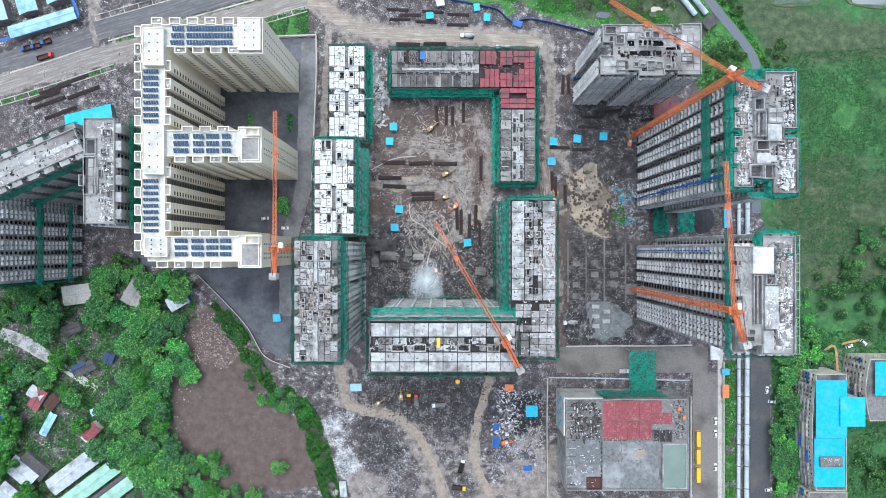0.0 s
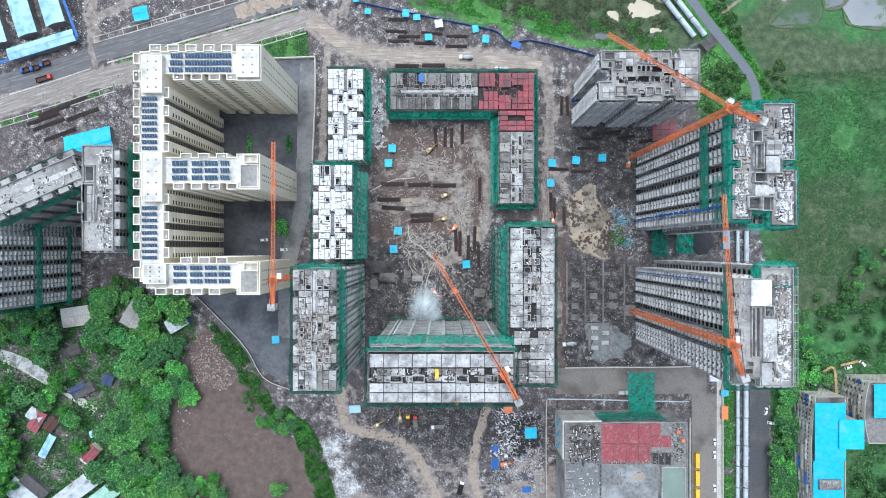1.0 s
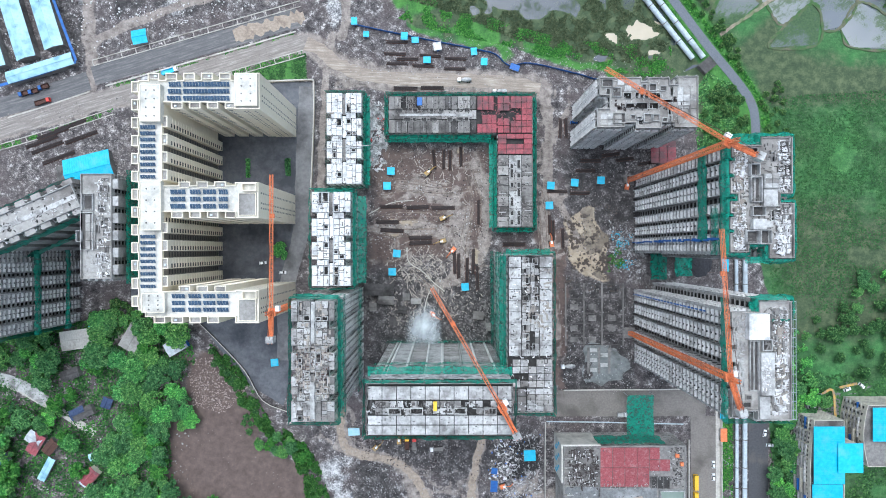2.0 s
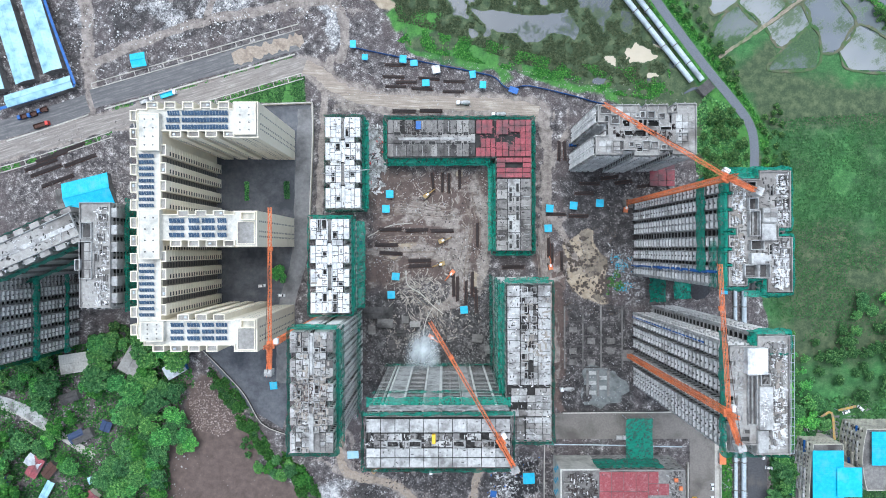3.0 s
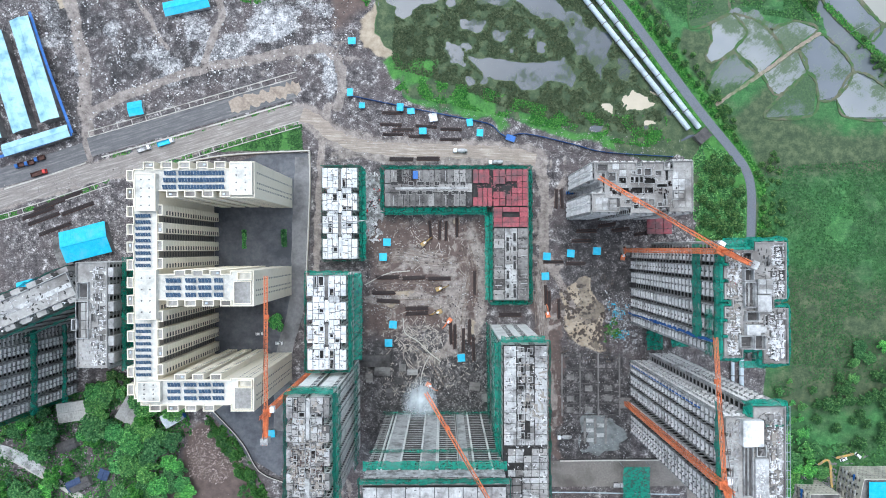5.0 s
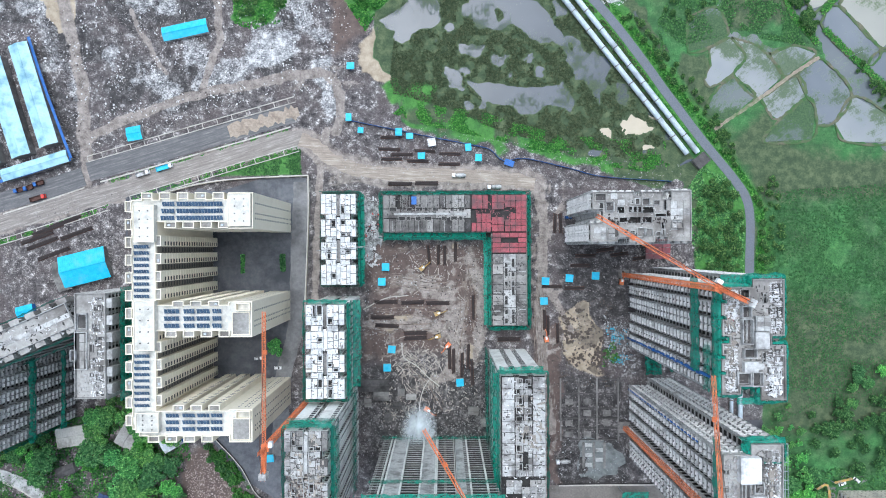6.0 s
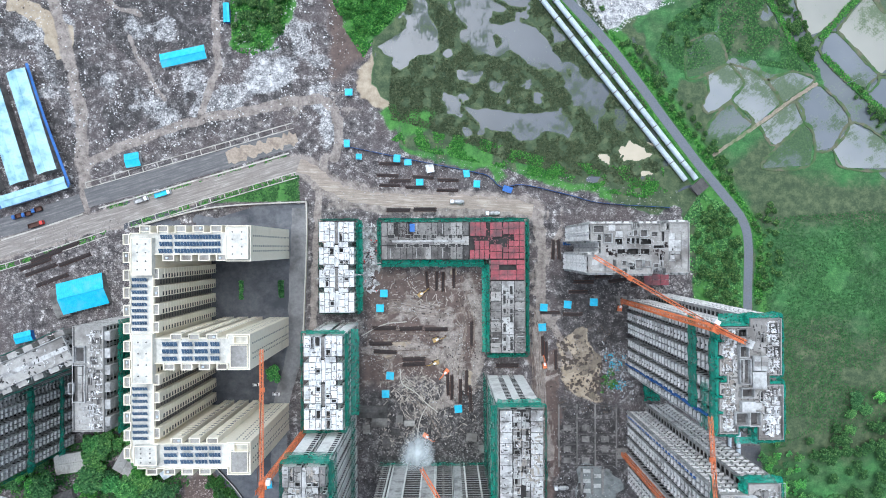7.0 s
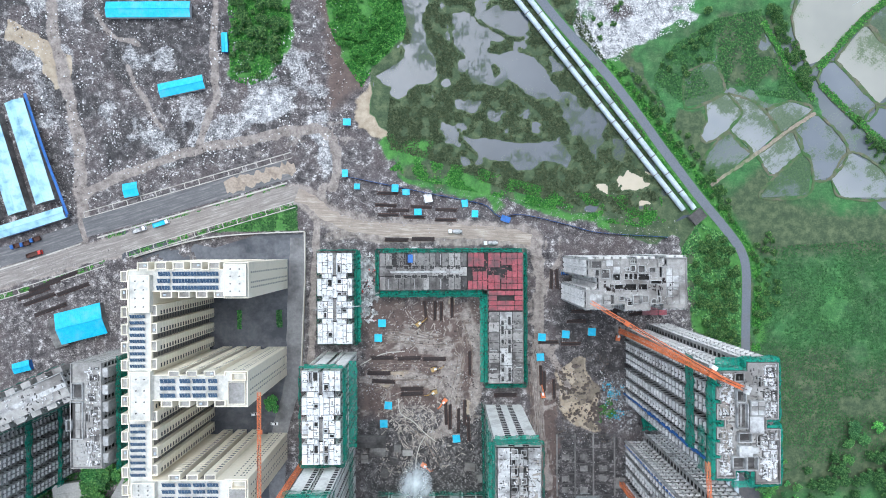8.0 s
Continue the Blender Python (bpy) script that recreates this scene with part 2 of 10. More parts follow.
# ---- mesh helpers ----
class Build:
    """Gathers the boxes, prisms and bars of one mesh."""

    def __init__(self):
        self.v, self.f = [], []

    def box(self, x0, y0, z0, x1, y1, z1):
        i = len(self.v)
        self.v += [(x0, y0, z0), (x1, y0, z0), (x1, y1, z0), (x0, y1, z0), (x0, y0, z1), (x1, y0, z1), (x1, y1, z1), (x0, y1, z1)]
        self.f += [(i + 3, i + 2, i + 1, i), (i + 4, i + 5, i + 6, i + 7), (i, i + 1, i + 5, i + 4), (i + 1, i + 2, i + 6, i + 5),
                   (i + 2, i + 3, i + 7, i + 6), (i + 3, i, i + 4, i + 7)]
        return self

    def slant(self, p, u, n, a0, a1, b0, b1, z0, z1):
        """A box from p, a0 to a1 along the unit vector u, b0 to b1 along n, and z0 to z1."""
        i = len(self.v)
        for z in (z0, z1):
            for a, b in ((a0, b0), (a1, b0), (a1, b1), (a0, b1)):
                self.v.append((p[0] + u[0] * a + n[0] * b, p[1] + u[1] * a + n[1] * b, z))
        flip = u[0] * n[1] - u[1] * n[0] < 0
        for q in ((3, 2, 1, 0), (4, 5, 6, 7), (0, 1, 5, 4), (1, 2, 6, 5), (2, 3, 7, 6), (3, 0, 4, 7)):
            self.f.append(tuple(i + k for k in (reversed(q) if flip else q)))
        return self

    def bar(self, a, b, w):
        """A square bar of width w from a to b."""
        a, b = Vector(a), Vector(b)
        d = (b - a).normalized()
        s = d.orthogonal().normalized() * w / 2
        t = d.cross(s)
        i = len(self.v)
        for p in (a, b):
            self.v += [tuple(p + s + t), tuple(p - s + t), tuple(p - s - t), tuple(p + s - t)]
        self.f += [(i, i + 1, i + 2, i + 3), (i + 7, i + 6, i + 5, i + 4)] + [(i + k, i + 4 + k, i + 4 + (k + 1) % 4, i + (k + 1) % 4) for k in range(4)]
        return self

    def prism(self, pts, z0, z1):
        n, i = len(pts), len(self.v)
        area = sum(pts[k][0] * pts[(k + 1) % n][1] - pts[(k + 1) % n][0] * pts[k][1] for k in range(n))
        if area < 0:
            pts = pts[::-1]
        self.v += [(x, y, z0) for x, y in pts] + [(x, y, z1) for x, y in pts]
        self.f += [tuple(range(i + n - 1, i - 1, -1)), tuple(range(i + n, i + 2 * n))]
        self.f += [(i + k, i + (k + 1) % n, i + n + (k + 1) % n, i + n + k) for k in range(n)]
        return self

    def tube(self, path, r, sides=12):
        """A round tube along a path of points."""
        i = len(self.v)
        for k, p in enumerate(path):
            d = (Vector(path[min(k + 1, len(path) - 1)]) - Vector(path[max(k - 1, 0)])).normalized()
            s = d.cross(Vector((0, 0, 1)))
            s = s.normalized() if s.length > 1e-3 else Vector((1, 0, 0))
            t = s.cross(d)
            for j in range(sides):
                a = 2 * math.pi * j / sides
                self.v.append(tuple(Vector(p) + (s * math.cos(a) + t * math.sin(a)) * r))
        for k in range(len(path) - 1):
            for j in range(sides):
                a, b = i + k * sides + j, i + k * sides + (j + 1) % sides
                self.f.append((a, b, b + sides, a + sides))
        self.f.append(tuple(range(i + sides - 1, i - 1, -1)))
        self.f.append(tuple(range(i + (len(path) - 1) * sides, i + len(path) * sides)))
        return self

    def mesh(self, name, material, origin=(0, 0, 0)):
        me = bpy.data.meshes.new(name)
        me.from_pydata([(x - origin[0], y - origin[1], z - origin[2]) for x, y, z in self.v], [], self.f)
        me.materials.append(material)
        return me


BASE = {}


def thing(name, label, category, at=(0, 0, 0), turn=0.0, group="", kind=""):
    """An Empty at a thing's base, which parents its parts."""
    ob = new(name)
    ob.matrix_world = pose(*at, 0, 0, turn)
    BASE[ob.name] = at
    return tagged(ob, label, category, group, kind)


def part(name, b, material, parent, label="", kind=""):
    """Links a Build as one mesh object under a thing or a part."""
    at = BASE.get(parent.name, (0, 0, 0))
    ob = new(name, b.mesh(name, material, at))
    ob.parent = parent
    if parent.parent:
        BASE[ob.name] = at
    else:
        BASE[ob.name] = at
    return tagged(ob, label, kind=kind)


def single(name, b, material, label, category="", group="", kind="", at=(0, 0, 0)):
    """A thing that is one mesh."""
    ob = new(name, b.mesh(name, material, at))
    ob.location = at
    BASE[ob.name] = at
    return tagged(ob, label, category, group, kind)


def smooth_line(pts, step=3.0):
    """Points along a rounded line through pts."""
    p = [Vector(q) for q in pts]
    p = [2 * p[0] - p[1]] + p + [2 * p[-1] - p[-2]]
    out = []
    for i in range(1, len(p) - 2):
        n = max(2, int((p[i + 1] - p[i]).length / step))
        for k in range(n):
            s = k / n
            a, b, c, d = p[i - 1], p[i], p[i + 1], p[i + 2]
            out.append(0.5 * (2 * b + (c - a) * s + (2 * a - 5 * b + 4 * c - d) * s * s + (3 * b - a - 3 * c + d) * s ** 3))
    return out + [p[-2]]


def ribbon(pts, width, z0, z1, side=0.0, step=3.0, wobble=0.0):
    """A strip with thickness along a rounded line, moved sideways by side."""
    b = Build()
    line = smooth_line(pts, step)
    for k, p in enumerate(line):
        d = (line[min(k + 1, len(line) - 1)] - line[max(k - 1, 0)]).normalized()
        n = Vector((d.y, -d.x))
        w0 = width / 2 + random.uniform(-wobble, wobble)
        w1 = width / 2 + random.uniform(-wobble, wobble)
        a, c = p + n * (side - w0), p + n * (side + w1)
        b.v += [(a.x, a.y, z0), (a.x, a.y, z1), (c.x, c.y, z1), (c.x, c.y, z0)]
    for k in range(len(line) - 1):
        i = 4 * k
        b.f += [(i + 1, i + 2, i + 6, i + 5), (i, i + 1, i + 5, i + 4), (i + 2, i + 3, i + 7, i + 6), (i + 3, i, i + 4, i + 7)]
    i = 4 * (len(line) - 1)
    b.f += [(3, 2, 1, 0), (i, i + 1, i + 2, i + 3)]
    return b

# ---- ground ----


def fbm(x, y, size, octaves=4, seed=0):
    """Smooth noise of 0 to 1 over arrays of places, its largest lumps of the given size."""
    total, amp, norm = np.zeros_like(x), 1.0, 0.0
    for o in range(octaves):
        lat = np.random.default_rng(seed * 31 + o).random((64, 64))
        u, v = x / size * 2 ** o + 13.7 * o, y / size * 2 ** o + 7.3 * o
        iu, iv = np.floor(u).astype(int), np.floor(v).astype(int)
        fu, fv = u - iu, v - iv
        fu, fv = fu * fu * (3 - 2 * fu), fv * fv * (3 - 2 * fv)
        g = lat[iu % 64, iv % 64] * (1 - fu) * (1 - fv) + lat[(iu + 1) % 64, iv % 64] * fu * (1 - fv) \
            + lat[iu % 64, (iv + 1) % 64] * (1 - fu) * fv + lat[(iu + 1) % 64, (iv + 1) % 64] * fu * fv
        total, norm, amp = total + g * amp, norm + amp, amp * 0.5
    return total / norm


def axis(lo, hi, step, far):
    """Grid lines: even from lo to hi, then wider and wider out to far."""
    out, d = [], step
    p = hi
    while p < far:
        d *= 1.25
        p += d
        out.append(p)
    low, d, p = [], step, lo
    while p > -far:
        d *= 1.25
        p -= d
        low.append(p)
    return np.array(low[::-1] + list(np.arange(lo, hi + step, step)) + out)


gx, gy = axis(-275, 275, 1.1, 3500), axis(-165, 285, 1.1, 3500)
GX, GY = np.meshgrid(gx, gy)
# shores and edges wander
WX = GX + (fbm(GX, GY, 14, 4, 1) - 0.5) * 14
WY = GY + (fbm(GX, GY, 14, 4, 2) - 0.5) * 14
TX = GX + (fbm(GX, GY, 9, 3, 3) - 0.5) * 4
TY = GY + (fbm(GX, GY, 9, 3, 4) - 0.5) * 4


def segment_gap(x, y, a, b):
    ax, ay, dx, dy = a[0], a[1], b[0] - a[0], b[1] - a[1]
    s = np.clip(((x - ax) * dx + (y - ay) * dy) / (dx * dx + dy * dy), 0, 1)
    return np.hypot(x - ax - s * dx, y - ay - s * dy)


def area(pts, soft=3.0, warp=True):
    """1 inside an outline, 0 outside, over a soft edge."""
    x, y = (WX, WY) if warp else (GX, GY)
    inside, gap = np.zeros(x.shape, bool), np.full(x.shape, 1e9)
    for a, b in zip(pts, pts[1:] + pts[:1]):
        cross = (a[1] > y) != (b[1] > y)
        inside ^= cross & (x < (b[0] - a[0]) * (y - a[1]) / (b[1] - a[1] + 1e-9) + a[0])
        gap = np.minimum(gap, segment_gap(x, y, a, b))
    return np.clip(0.5 + np.where(inside, gap, -gap) / soft, 0, 1)


def track(pts, width, soft=1.5):
    """1 on a worn track along a line, 0 off it."""
    line = [tuple(p) for p in smooth_line(pts, 8.0)]
    gap = np.full(TX.shape, 1e9)
    for a, b in zip(line, line[1:]):
        gap = np.minimum(gap, segment_gap(TX, TY, a, b))
    return np.clip(0.5 + (width / 2 - gap) / soft, 0, 1)


def most(*layers):
    return np.maximum.reduce(layers)


n_broad, n_mid, n_fine = fbm(GX, GY, 60, 5, 5), fbm(GX, GY, 18, 5, 6), fbm(GX, GY, 5, 4, 7)

# lines of the roads
ROAD_N = [(-199.0, 124.7), (-166.5, 133.6), (-137.2, 141.9), (-107.9, 150.2), (-81.3, 158.2)]
ROAD_W = [(-332.6, 84.4), (-247.9, 108.0), (-225.1, 114.4), (-201.6, 122.1)]
ROAD_S = [(-332.7, 71.4), (-267.5, 89.9), (-248.0, 95.7), (-215.4, 105.3), (-182.8, 113.9), (-134.0, 128.6), (-91.8, 140.4), (-75.5, 142.9)]
ROAD_H = [(-77.1, 143.2), (-68.4, 139.6), (-59.4, 131.8), (-39.9, 124.6), (-7.5, 122.2), (31.4, 121.0), (57.3, 117.0)]
PUBLIC = [(29.0, 299.8), (69.2, 247.1), (100.8, 211.7), (122.4, 183.4), (131.4, 170.7), (153.0, 141.8), (170.7, 120.0), (178.4, 108.0), (180.6, 95.0), (180.2, 72.3), (179.4, 20.5)]
TRACK_A = [(-58.0, -67.0), (-56.0, -86.5), (-46.6, -92.6), (-30.4, -95.5), (-15.9, -104.9), (-3.9, -127.6), (5.2, -158.4)]
TRACK_B = [(27.2, -73.5), (22.0, -88.7), (18.8, -104.9), (18.1, -121.1), (28.5, -145.4), (34.3, -161.6)]

# open marsh to the east and north, with ponds
puddles = most(area([(99.6, 149.8), (109.3, 161.1), (132.0, 154.5), (130.3, 136.7), (109.2, 133.6)], 4), area([(83.4, 156.4), (104.4, 154.7), (104.4, 138.5), (86.6, 138.6)], 4))
marsh_north = area([(-34.5, 228.9), (-19.6, 306.5), (80.8, 306.0), (157.8, 137.2), (186.8, 111.2), (186.6, 33.4), (152.6, 59.5), (141.5, 114.6), (96.2, 123.9), (76.8, 128.6), (41.2, 138.5), (22.7, 142.4), (-0.9, 147.7), (-20.3, 155.0), (-23.5, 173.8), (-33.1, 190.0)])
marsh_east = area([(185.0, 52.9), (185.2, 101.5), (170.7, 124.2), (149.8, 150.2), (106.3, 212.0), (96.7, 234.7), (155.0, 257.0), (303.8, 272.4), (302.4, -168.2), (190.7, -167.9)])
woods = area([(-273.3, -19.1), (-172.9, -9.4), (-143.8, -15.9), (-145.4, -38.5), (-147.0, -64.4), (-147.0, -83.9), (-140.5, -135.7), (-53.1, -148.6), (-53.1, -213.4), (-273.3, -213.4)])
scrub = most(area([(-116.3, 294.1), (-79.6, 293.9), (-80.9, 235.6), (-88.2, 209.8), (-104.4, 206.0), (-114.8, 209.9)]), area([(-61.1, 293.8), (-12.5, 293.5), (-14.7, 235.3), (-33.0, 215.9), (-39.5, 204.6), (-49.2, 219.3), (-58.8, 242.0)]), area([(-142.2, -20.7), (-124.4, -32.1), (-101.7, -64.4), (-72.5, -80.6), (-56.3, -145.4), (-64.4, -148.6), (-75.8, -116.3), (-82.3, -92.0), (-101.7, -80.6), (-124.4, -48.3)], 3.0) * 0.55 * n_mid,
             area([(152.9, 125.9), (180.4, 111.2), (179.5, 52.9), (149.4, 66.0)]), area([(-112.9, 127.2), (-76.8, 138.4), (-76.3, 122.2), (-134.1, 121.8)], 2.0, False) * 0.8)
verge = most(area([(160.0, -58.0), (169.7, -58.0), (169.7, -148.6), (160.0, -148.6)], 2, False), area([(188.2, -64.4), (215.7, -38.5), (296.6, -38.5), (296.6, -148.6), (188.2, -148.6)], 4))
grass_bright = most(area([(-22.1, 173.0), (-8.2, 175.5), (2.3, 169.4), (0.5, 160.7), (-18.7, 159.9)], 6) * 0.8, area([(5.4, 150.2), (17.9, 156.5), (33.8, 152.8), (32.9, 142.1), (16.1, 142.2)], 4), area([(26.3, 144.1), (38.7, 140.6), (47.5, 133.4), (36.7, 133.4)], 4), area([(50.0, 143.0), (63.0, 139.8), (80.7, 131.0), (104.0, 127.0), (104.0, 121.0), (75.2, 125.4), (54.3, 134.3)], 4),
                    area([(-20.0, 158.0), (2.0, 150.0), (8.0, 146.0), (-4.0, 147.0), (-20.0, 154.0)], 3) * 0.8, area([(-36.4, 175.5), (-23.4, 180.3), (-13.8, 167.2), (-26.8, 164.1)], 4), area([(-57.0, 274.4), (-13.3, 274.1), (-16.0, 235.3), (-34.6, 214.3), (-48.5, 235.5)], 5),
                    track([(61.2, 254.3), (106.2, 195.8), (148.1, 140.5), (170.6, 108.0), (173.7, 59.4)], 10, 6), track([(103.1, 218.5), (135.3, 176.2), (161.1, 140.5), (186.8, 101.5), (188.3, 59.3)], 9, 6), area([(190.7, 110.8), (238.8, 120.7), (271.1, 116.4), (283.8, 61.9), (231.9, 48.7), (194.9, 56.2)], 40) * 0.4,
                    track([(-124.4, -38.5), (-106.5, -58.0), (-98.4, -74.2), (-77.4, -88.7), (-62.8, -116.3), (-59.6, -142.2)], 7, 4) * 0.35, verge * 0.25)
channels = most(area([(-18.2, 254.7), (-15.0, 282.0), (-3.0, 282.0), (-5.2, 237.3), (-0.1, 219.9), (-1.0, 205.9), (-13.2, 203.4), (-22.0, 201.7), (-30.6, 207.8), (-23.6, 215.6), (-14.9, 219.9), (-11.3, 237.3)], 3),
                area([(13.1, 245.9), (39.2, 250.1), (57.4, 243.9), (54.8, 231.7), (66.9, 219.5), (74.6, 200.3), (63.3, 196.0), (56.4, 200.4), (46.0, 208.3), (39.0, 203.1), (25.1, 205.8), (20.8, 217.1), (13.8, 225.0)], 3),
                area([(19.7, 176.0), (31.9, 172.5), (45.8, 170.7), (56.2, 172.7), (73.6, 170.5), (81.4, 158.4), (63.2, 161.0), (45.7, 159.3), (31.8, 162.9)], 3), area([(73.7, 198.9), (99.5, 184.6), (97.4, 164.2), (84.1, 176.7), (75.2, 189.9)], 3),
                area([(15.5, 199.8), (29.4, 197.1), (26.7, 190.5), (17.7, 192.8)], 3), area([(3.2, 185.0), (14.5, 181.5), (17.9, 171.0), (9.2, 172.0)], 3), area([(15.0, 270.0), (50.0, 275.0), (60.0, 256.0), (30.0, 256.0)], 4))
islets = most(area([(32.1, 228.4), (46.1, 235.3), (48.6, 226.6), (34.7, 221.4)], 3), area([(33.8, 214.5), (39.0, 216.2), (42.5, 208.3), (37.3, 207.5)], 3), track([(51.3, 226.5), (59.7, 222.7), (68.6, 214.0)], 3.5, 2), track([(22.0, 249.0), (33.0, 238.0), (50.0, 232.0), (64.0, 236.0)], 3.0, 2))
pond = np.clip(channels - islets, 0, 1) * (1 - puddles)

paddy = area([(133.8, 195.7), (154.9, 227.9), (203.5, 234.1), (206.9, 282.6), (336.1, 281.9), (335.5, 71.6), (238.7, 146.6), (170.9, 166.3)], 6)
overgrown = most(area([(127.8, 208.7), (135.1, 225.0), (163.2, 239.3), (163.1, 219.4), (143.2, 211.4), (144.0, 196.0), (131.3, 185.2)], 4), area([(162.3, 244.7), (189.4, 248.2), (203.7, 217.4), (212.7, 195.6), (189.2, 199.4), (169.4, 202.2), (163.1, 219.4)], 6) * np.clip(1.7 * fbm(GX, GY, 22, 4, 12), 0, 1),
                 area([(161.9, 149.8), (189.1, 165.0), (192.6, 141.5), (170.9, 128.9)], 8), area([(154.8, 174.2), (167.5, 181.4), (163.7, 152.5), (156.5, 152.5)], 8) * 0.8)
overgrown = np.clip(most(overgrown, np.clip((fbm(GX, GY, 46, 5, 41) - 0.55) * 12, 0, 1) * area([(109.6, 234.6), (213.2, 234.1), (229.0, 146.6), (174.0, 146.9)], 12)), 0, 1)
bog = area([(170.8, 163.1), (212.9, 169.4), (258.1, 146.5), (303.4, 136.5), (303.2, 97.7), (232.2, 114.2), (186.9, 124.1)], 20) * 0.8

# worn tracks, silt and rubble
road_pale = most(track(ROAD_S, 12, 5), track(ROAD_H, 12, 8), track([(-199.7, 119.5), (-201.7, 158.5), (-204.8, 185.1), (-209.6, 208.4), (-215.6, 232.1), (-217.7, 262.3)], 6, 4),
                 track([(-198.9, 143.8), (-176.8, 154.8), (-133.8, 169.5), (-105.5, 174.8), (-78.6, 179.9), (-60.7, 178.8), (-54.0, 167.4), (-56.0, 148.0)], 5), track([(-133.8, 169.5), (-129.2, 183.1), (-122.9, 200.2), (-124.1, 223.9), (-122.1, 287.7)], 4), track([(-174.1, 216.7), (-159.0, 189.4), (-152.9, 179.9)], 2), track([(-191.8, 249.2), (-183.8, 236.2), (-167.6, 229.6)], 2), track([(58.9, 116.7), (62.0, 85.8), (60.2, 46.9), (61.7, 8.0), (66.4, -24.5)], 5),
                 track([(63.5, 59.9), (79.6, 27.4)], 3), track([(-60.9, 148.0), (-65.9, 118.9), (-68.4, 73.5), (-68.9, 47.5)], 4))
court_pale = most(track([(-21.8, 62.8), (0.9, 56.2), (10.5, 39.9), (12.0, 17.2), (3.9, 4.3), (-15.6, -2.1)], 10, 8) * 0.9, track([(-34.9, 36.9), (-2.5, 36.1), (10.5, 30.2)], 8, 5), track([(20.4, 78.8), (26.8, 49.6), (23.4, 17.2)], 6, 6) * 0.8,
                  track(TRACK_A, 6, 3), track([(-20.7, -106.5), (-11.0, -129.2), (-14.2, -148.6)], 8, 6) * 0.6, area([(-49.9, -127.6), (-30.4, -132.5), (-27.2, -148.6), (-53.1, -148.6)], 6) * 0.8, track([(27.2, -74.2), (18.8, -103.3), (17.5, -122.7), (29.5, -148.6)], 5), area([(34.3, -122.7), (69.9, -116.3), (66.7, -148.6), (24.6, -148.6)], 10) * 0.7)
dump = area([(-266.2, 301.5), (-39.1, 300.2), (-39.6, 190.1), (-117.6, 167.8), (-267.3, 126.3)], 16)
silt = most(area([(70.9, 40.8), (86.1, 45.7), (95.9, 32.7), (97.5, 6.8), (82.9, 10.0), (71.6, 16.5)], 6), area([(-34.9, 37.1), (-28.4, 41.3), (-7.4, 38.6), (-9.6, 33.4), (-28.4, 32.8)], 3), area([(20.8, 26.2), (27.3, 25.6), (26.6, 17.5), (22.1, 15.9)], 3), area([(10.6, 83.9), (17.7, 85.2), (17.1, 81.3), (11.2, 80.7)], 3), area([(-243.8, 243.0), (-234.1, 238.1), (-208.2, 226.6), (-206.7, 207.1), (-214.8, 203.9), (-227.7, 226.7), (-243.9, 233.3)], 3))
ash = most(area([(-70.9, -92.0), (-46.6, -95.2), (-27.2, -98.4), (-14.2, -113.0), (-7.8, -132.5), (-7.8, -148.6), (-46.6, -148.6), (-59.6, -126.0)], 5) * np.clip(0.42 + 2.4 * (n_mid - 0.48), 0, 0.9) * (1 - 0.8 * area([(-51.5, -99.4), (-33.7, -98.4), (-23.3, -116.3), (-30.4, -132.5), (-49.9, -119.5)], 8)), area([(-72.0, 188.6), (-55.8, 190.1), (-52.7, 167.4), (-59.3, 148.0), (-68.9, 164.3)], 5) * 0.6, dump * np.clip((fbm(GX, GY, 17, 5, 21) - 0.55) * 5, 0, 0.55),
           area([(-107.7, 200.1), (-78.4, 206.5), (-78.5, 187.0), (-111.0, 183.9)], 6) * 0.8, area([(-247.1, 236.5), (-221.1, 236.4), (-198.7, 171.4), (-211.8, 158.5)], 20) * 0.5, area([(31.1, -83.9), (57.0, -90.4), (53.8, -116.3), (31.1, -122.7)], 14) * 0.5,
           area([(77.3, 274.2), (155.2, 273.8), (154.2, 246.4), (140.3, 239.0), (123.6, 229.9), (106.9, 218.8), (97.6, 218.9), (84.7, 237.5)], 4) * (1.1 - 0.8 * area([(94.0, 254.1), (114.4, 252.2), (117.2, 242.9), (101.4, 243.0)], 5)))
mud = most(area([(-30.4, 60.2), (-4.5, 61.9), (14.9, 48.9), (5.2, 35.9), (-27.2, 39.2)], 14), area([(-40.2, 32.7), (-20.7, 35.9), (-14.2, 23.0), (-33.7, 16.5)], 12), area([(53.8, 35.9), (69.9, 35.9), (69.9, -64.4), (65.1, -64.4)], 6) * 0.9, area([(-65.1, 274.4), (-39.2, 274.3), (-39.5, 203.0), (-55.8, 190.1)], 14)) * 0.95
mud = np.maximum(np.maximum(mud, area([(-147.0, -35.3), (-124.4, -33.7), (-104.9, -64.4), (-147.0, -77.4)], 6) * 0.9), 0)
mud = np.maximum(mud, area([(-43.4, 82.9), (31.1, 82.9), (31.1, 35.9), (34.3, 26.2), (-43.4, 13.3)], 16) * np.clip(1.6 * n_broad - 0.25, 0, 0.8))
mud = np.maximum(np.maximum(mud, woods * 0.35), area([(-156.7, -67.7), (-137.3, -61.2), (-111.4, -64.4), (-101.7, -83.9), (-72.5, -106.5), (-69.3, -132.5), (-92.0, -138.9), (-143.8, -142.2), (-156.7, -109.8)], 8))
court = area([(-45.0, 87.8), (31.1, 87.8), (31.1, 35.9), (37.6, 29.5), (35.9, -32.1), (-43.4, -38.5)], 14)
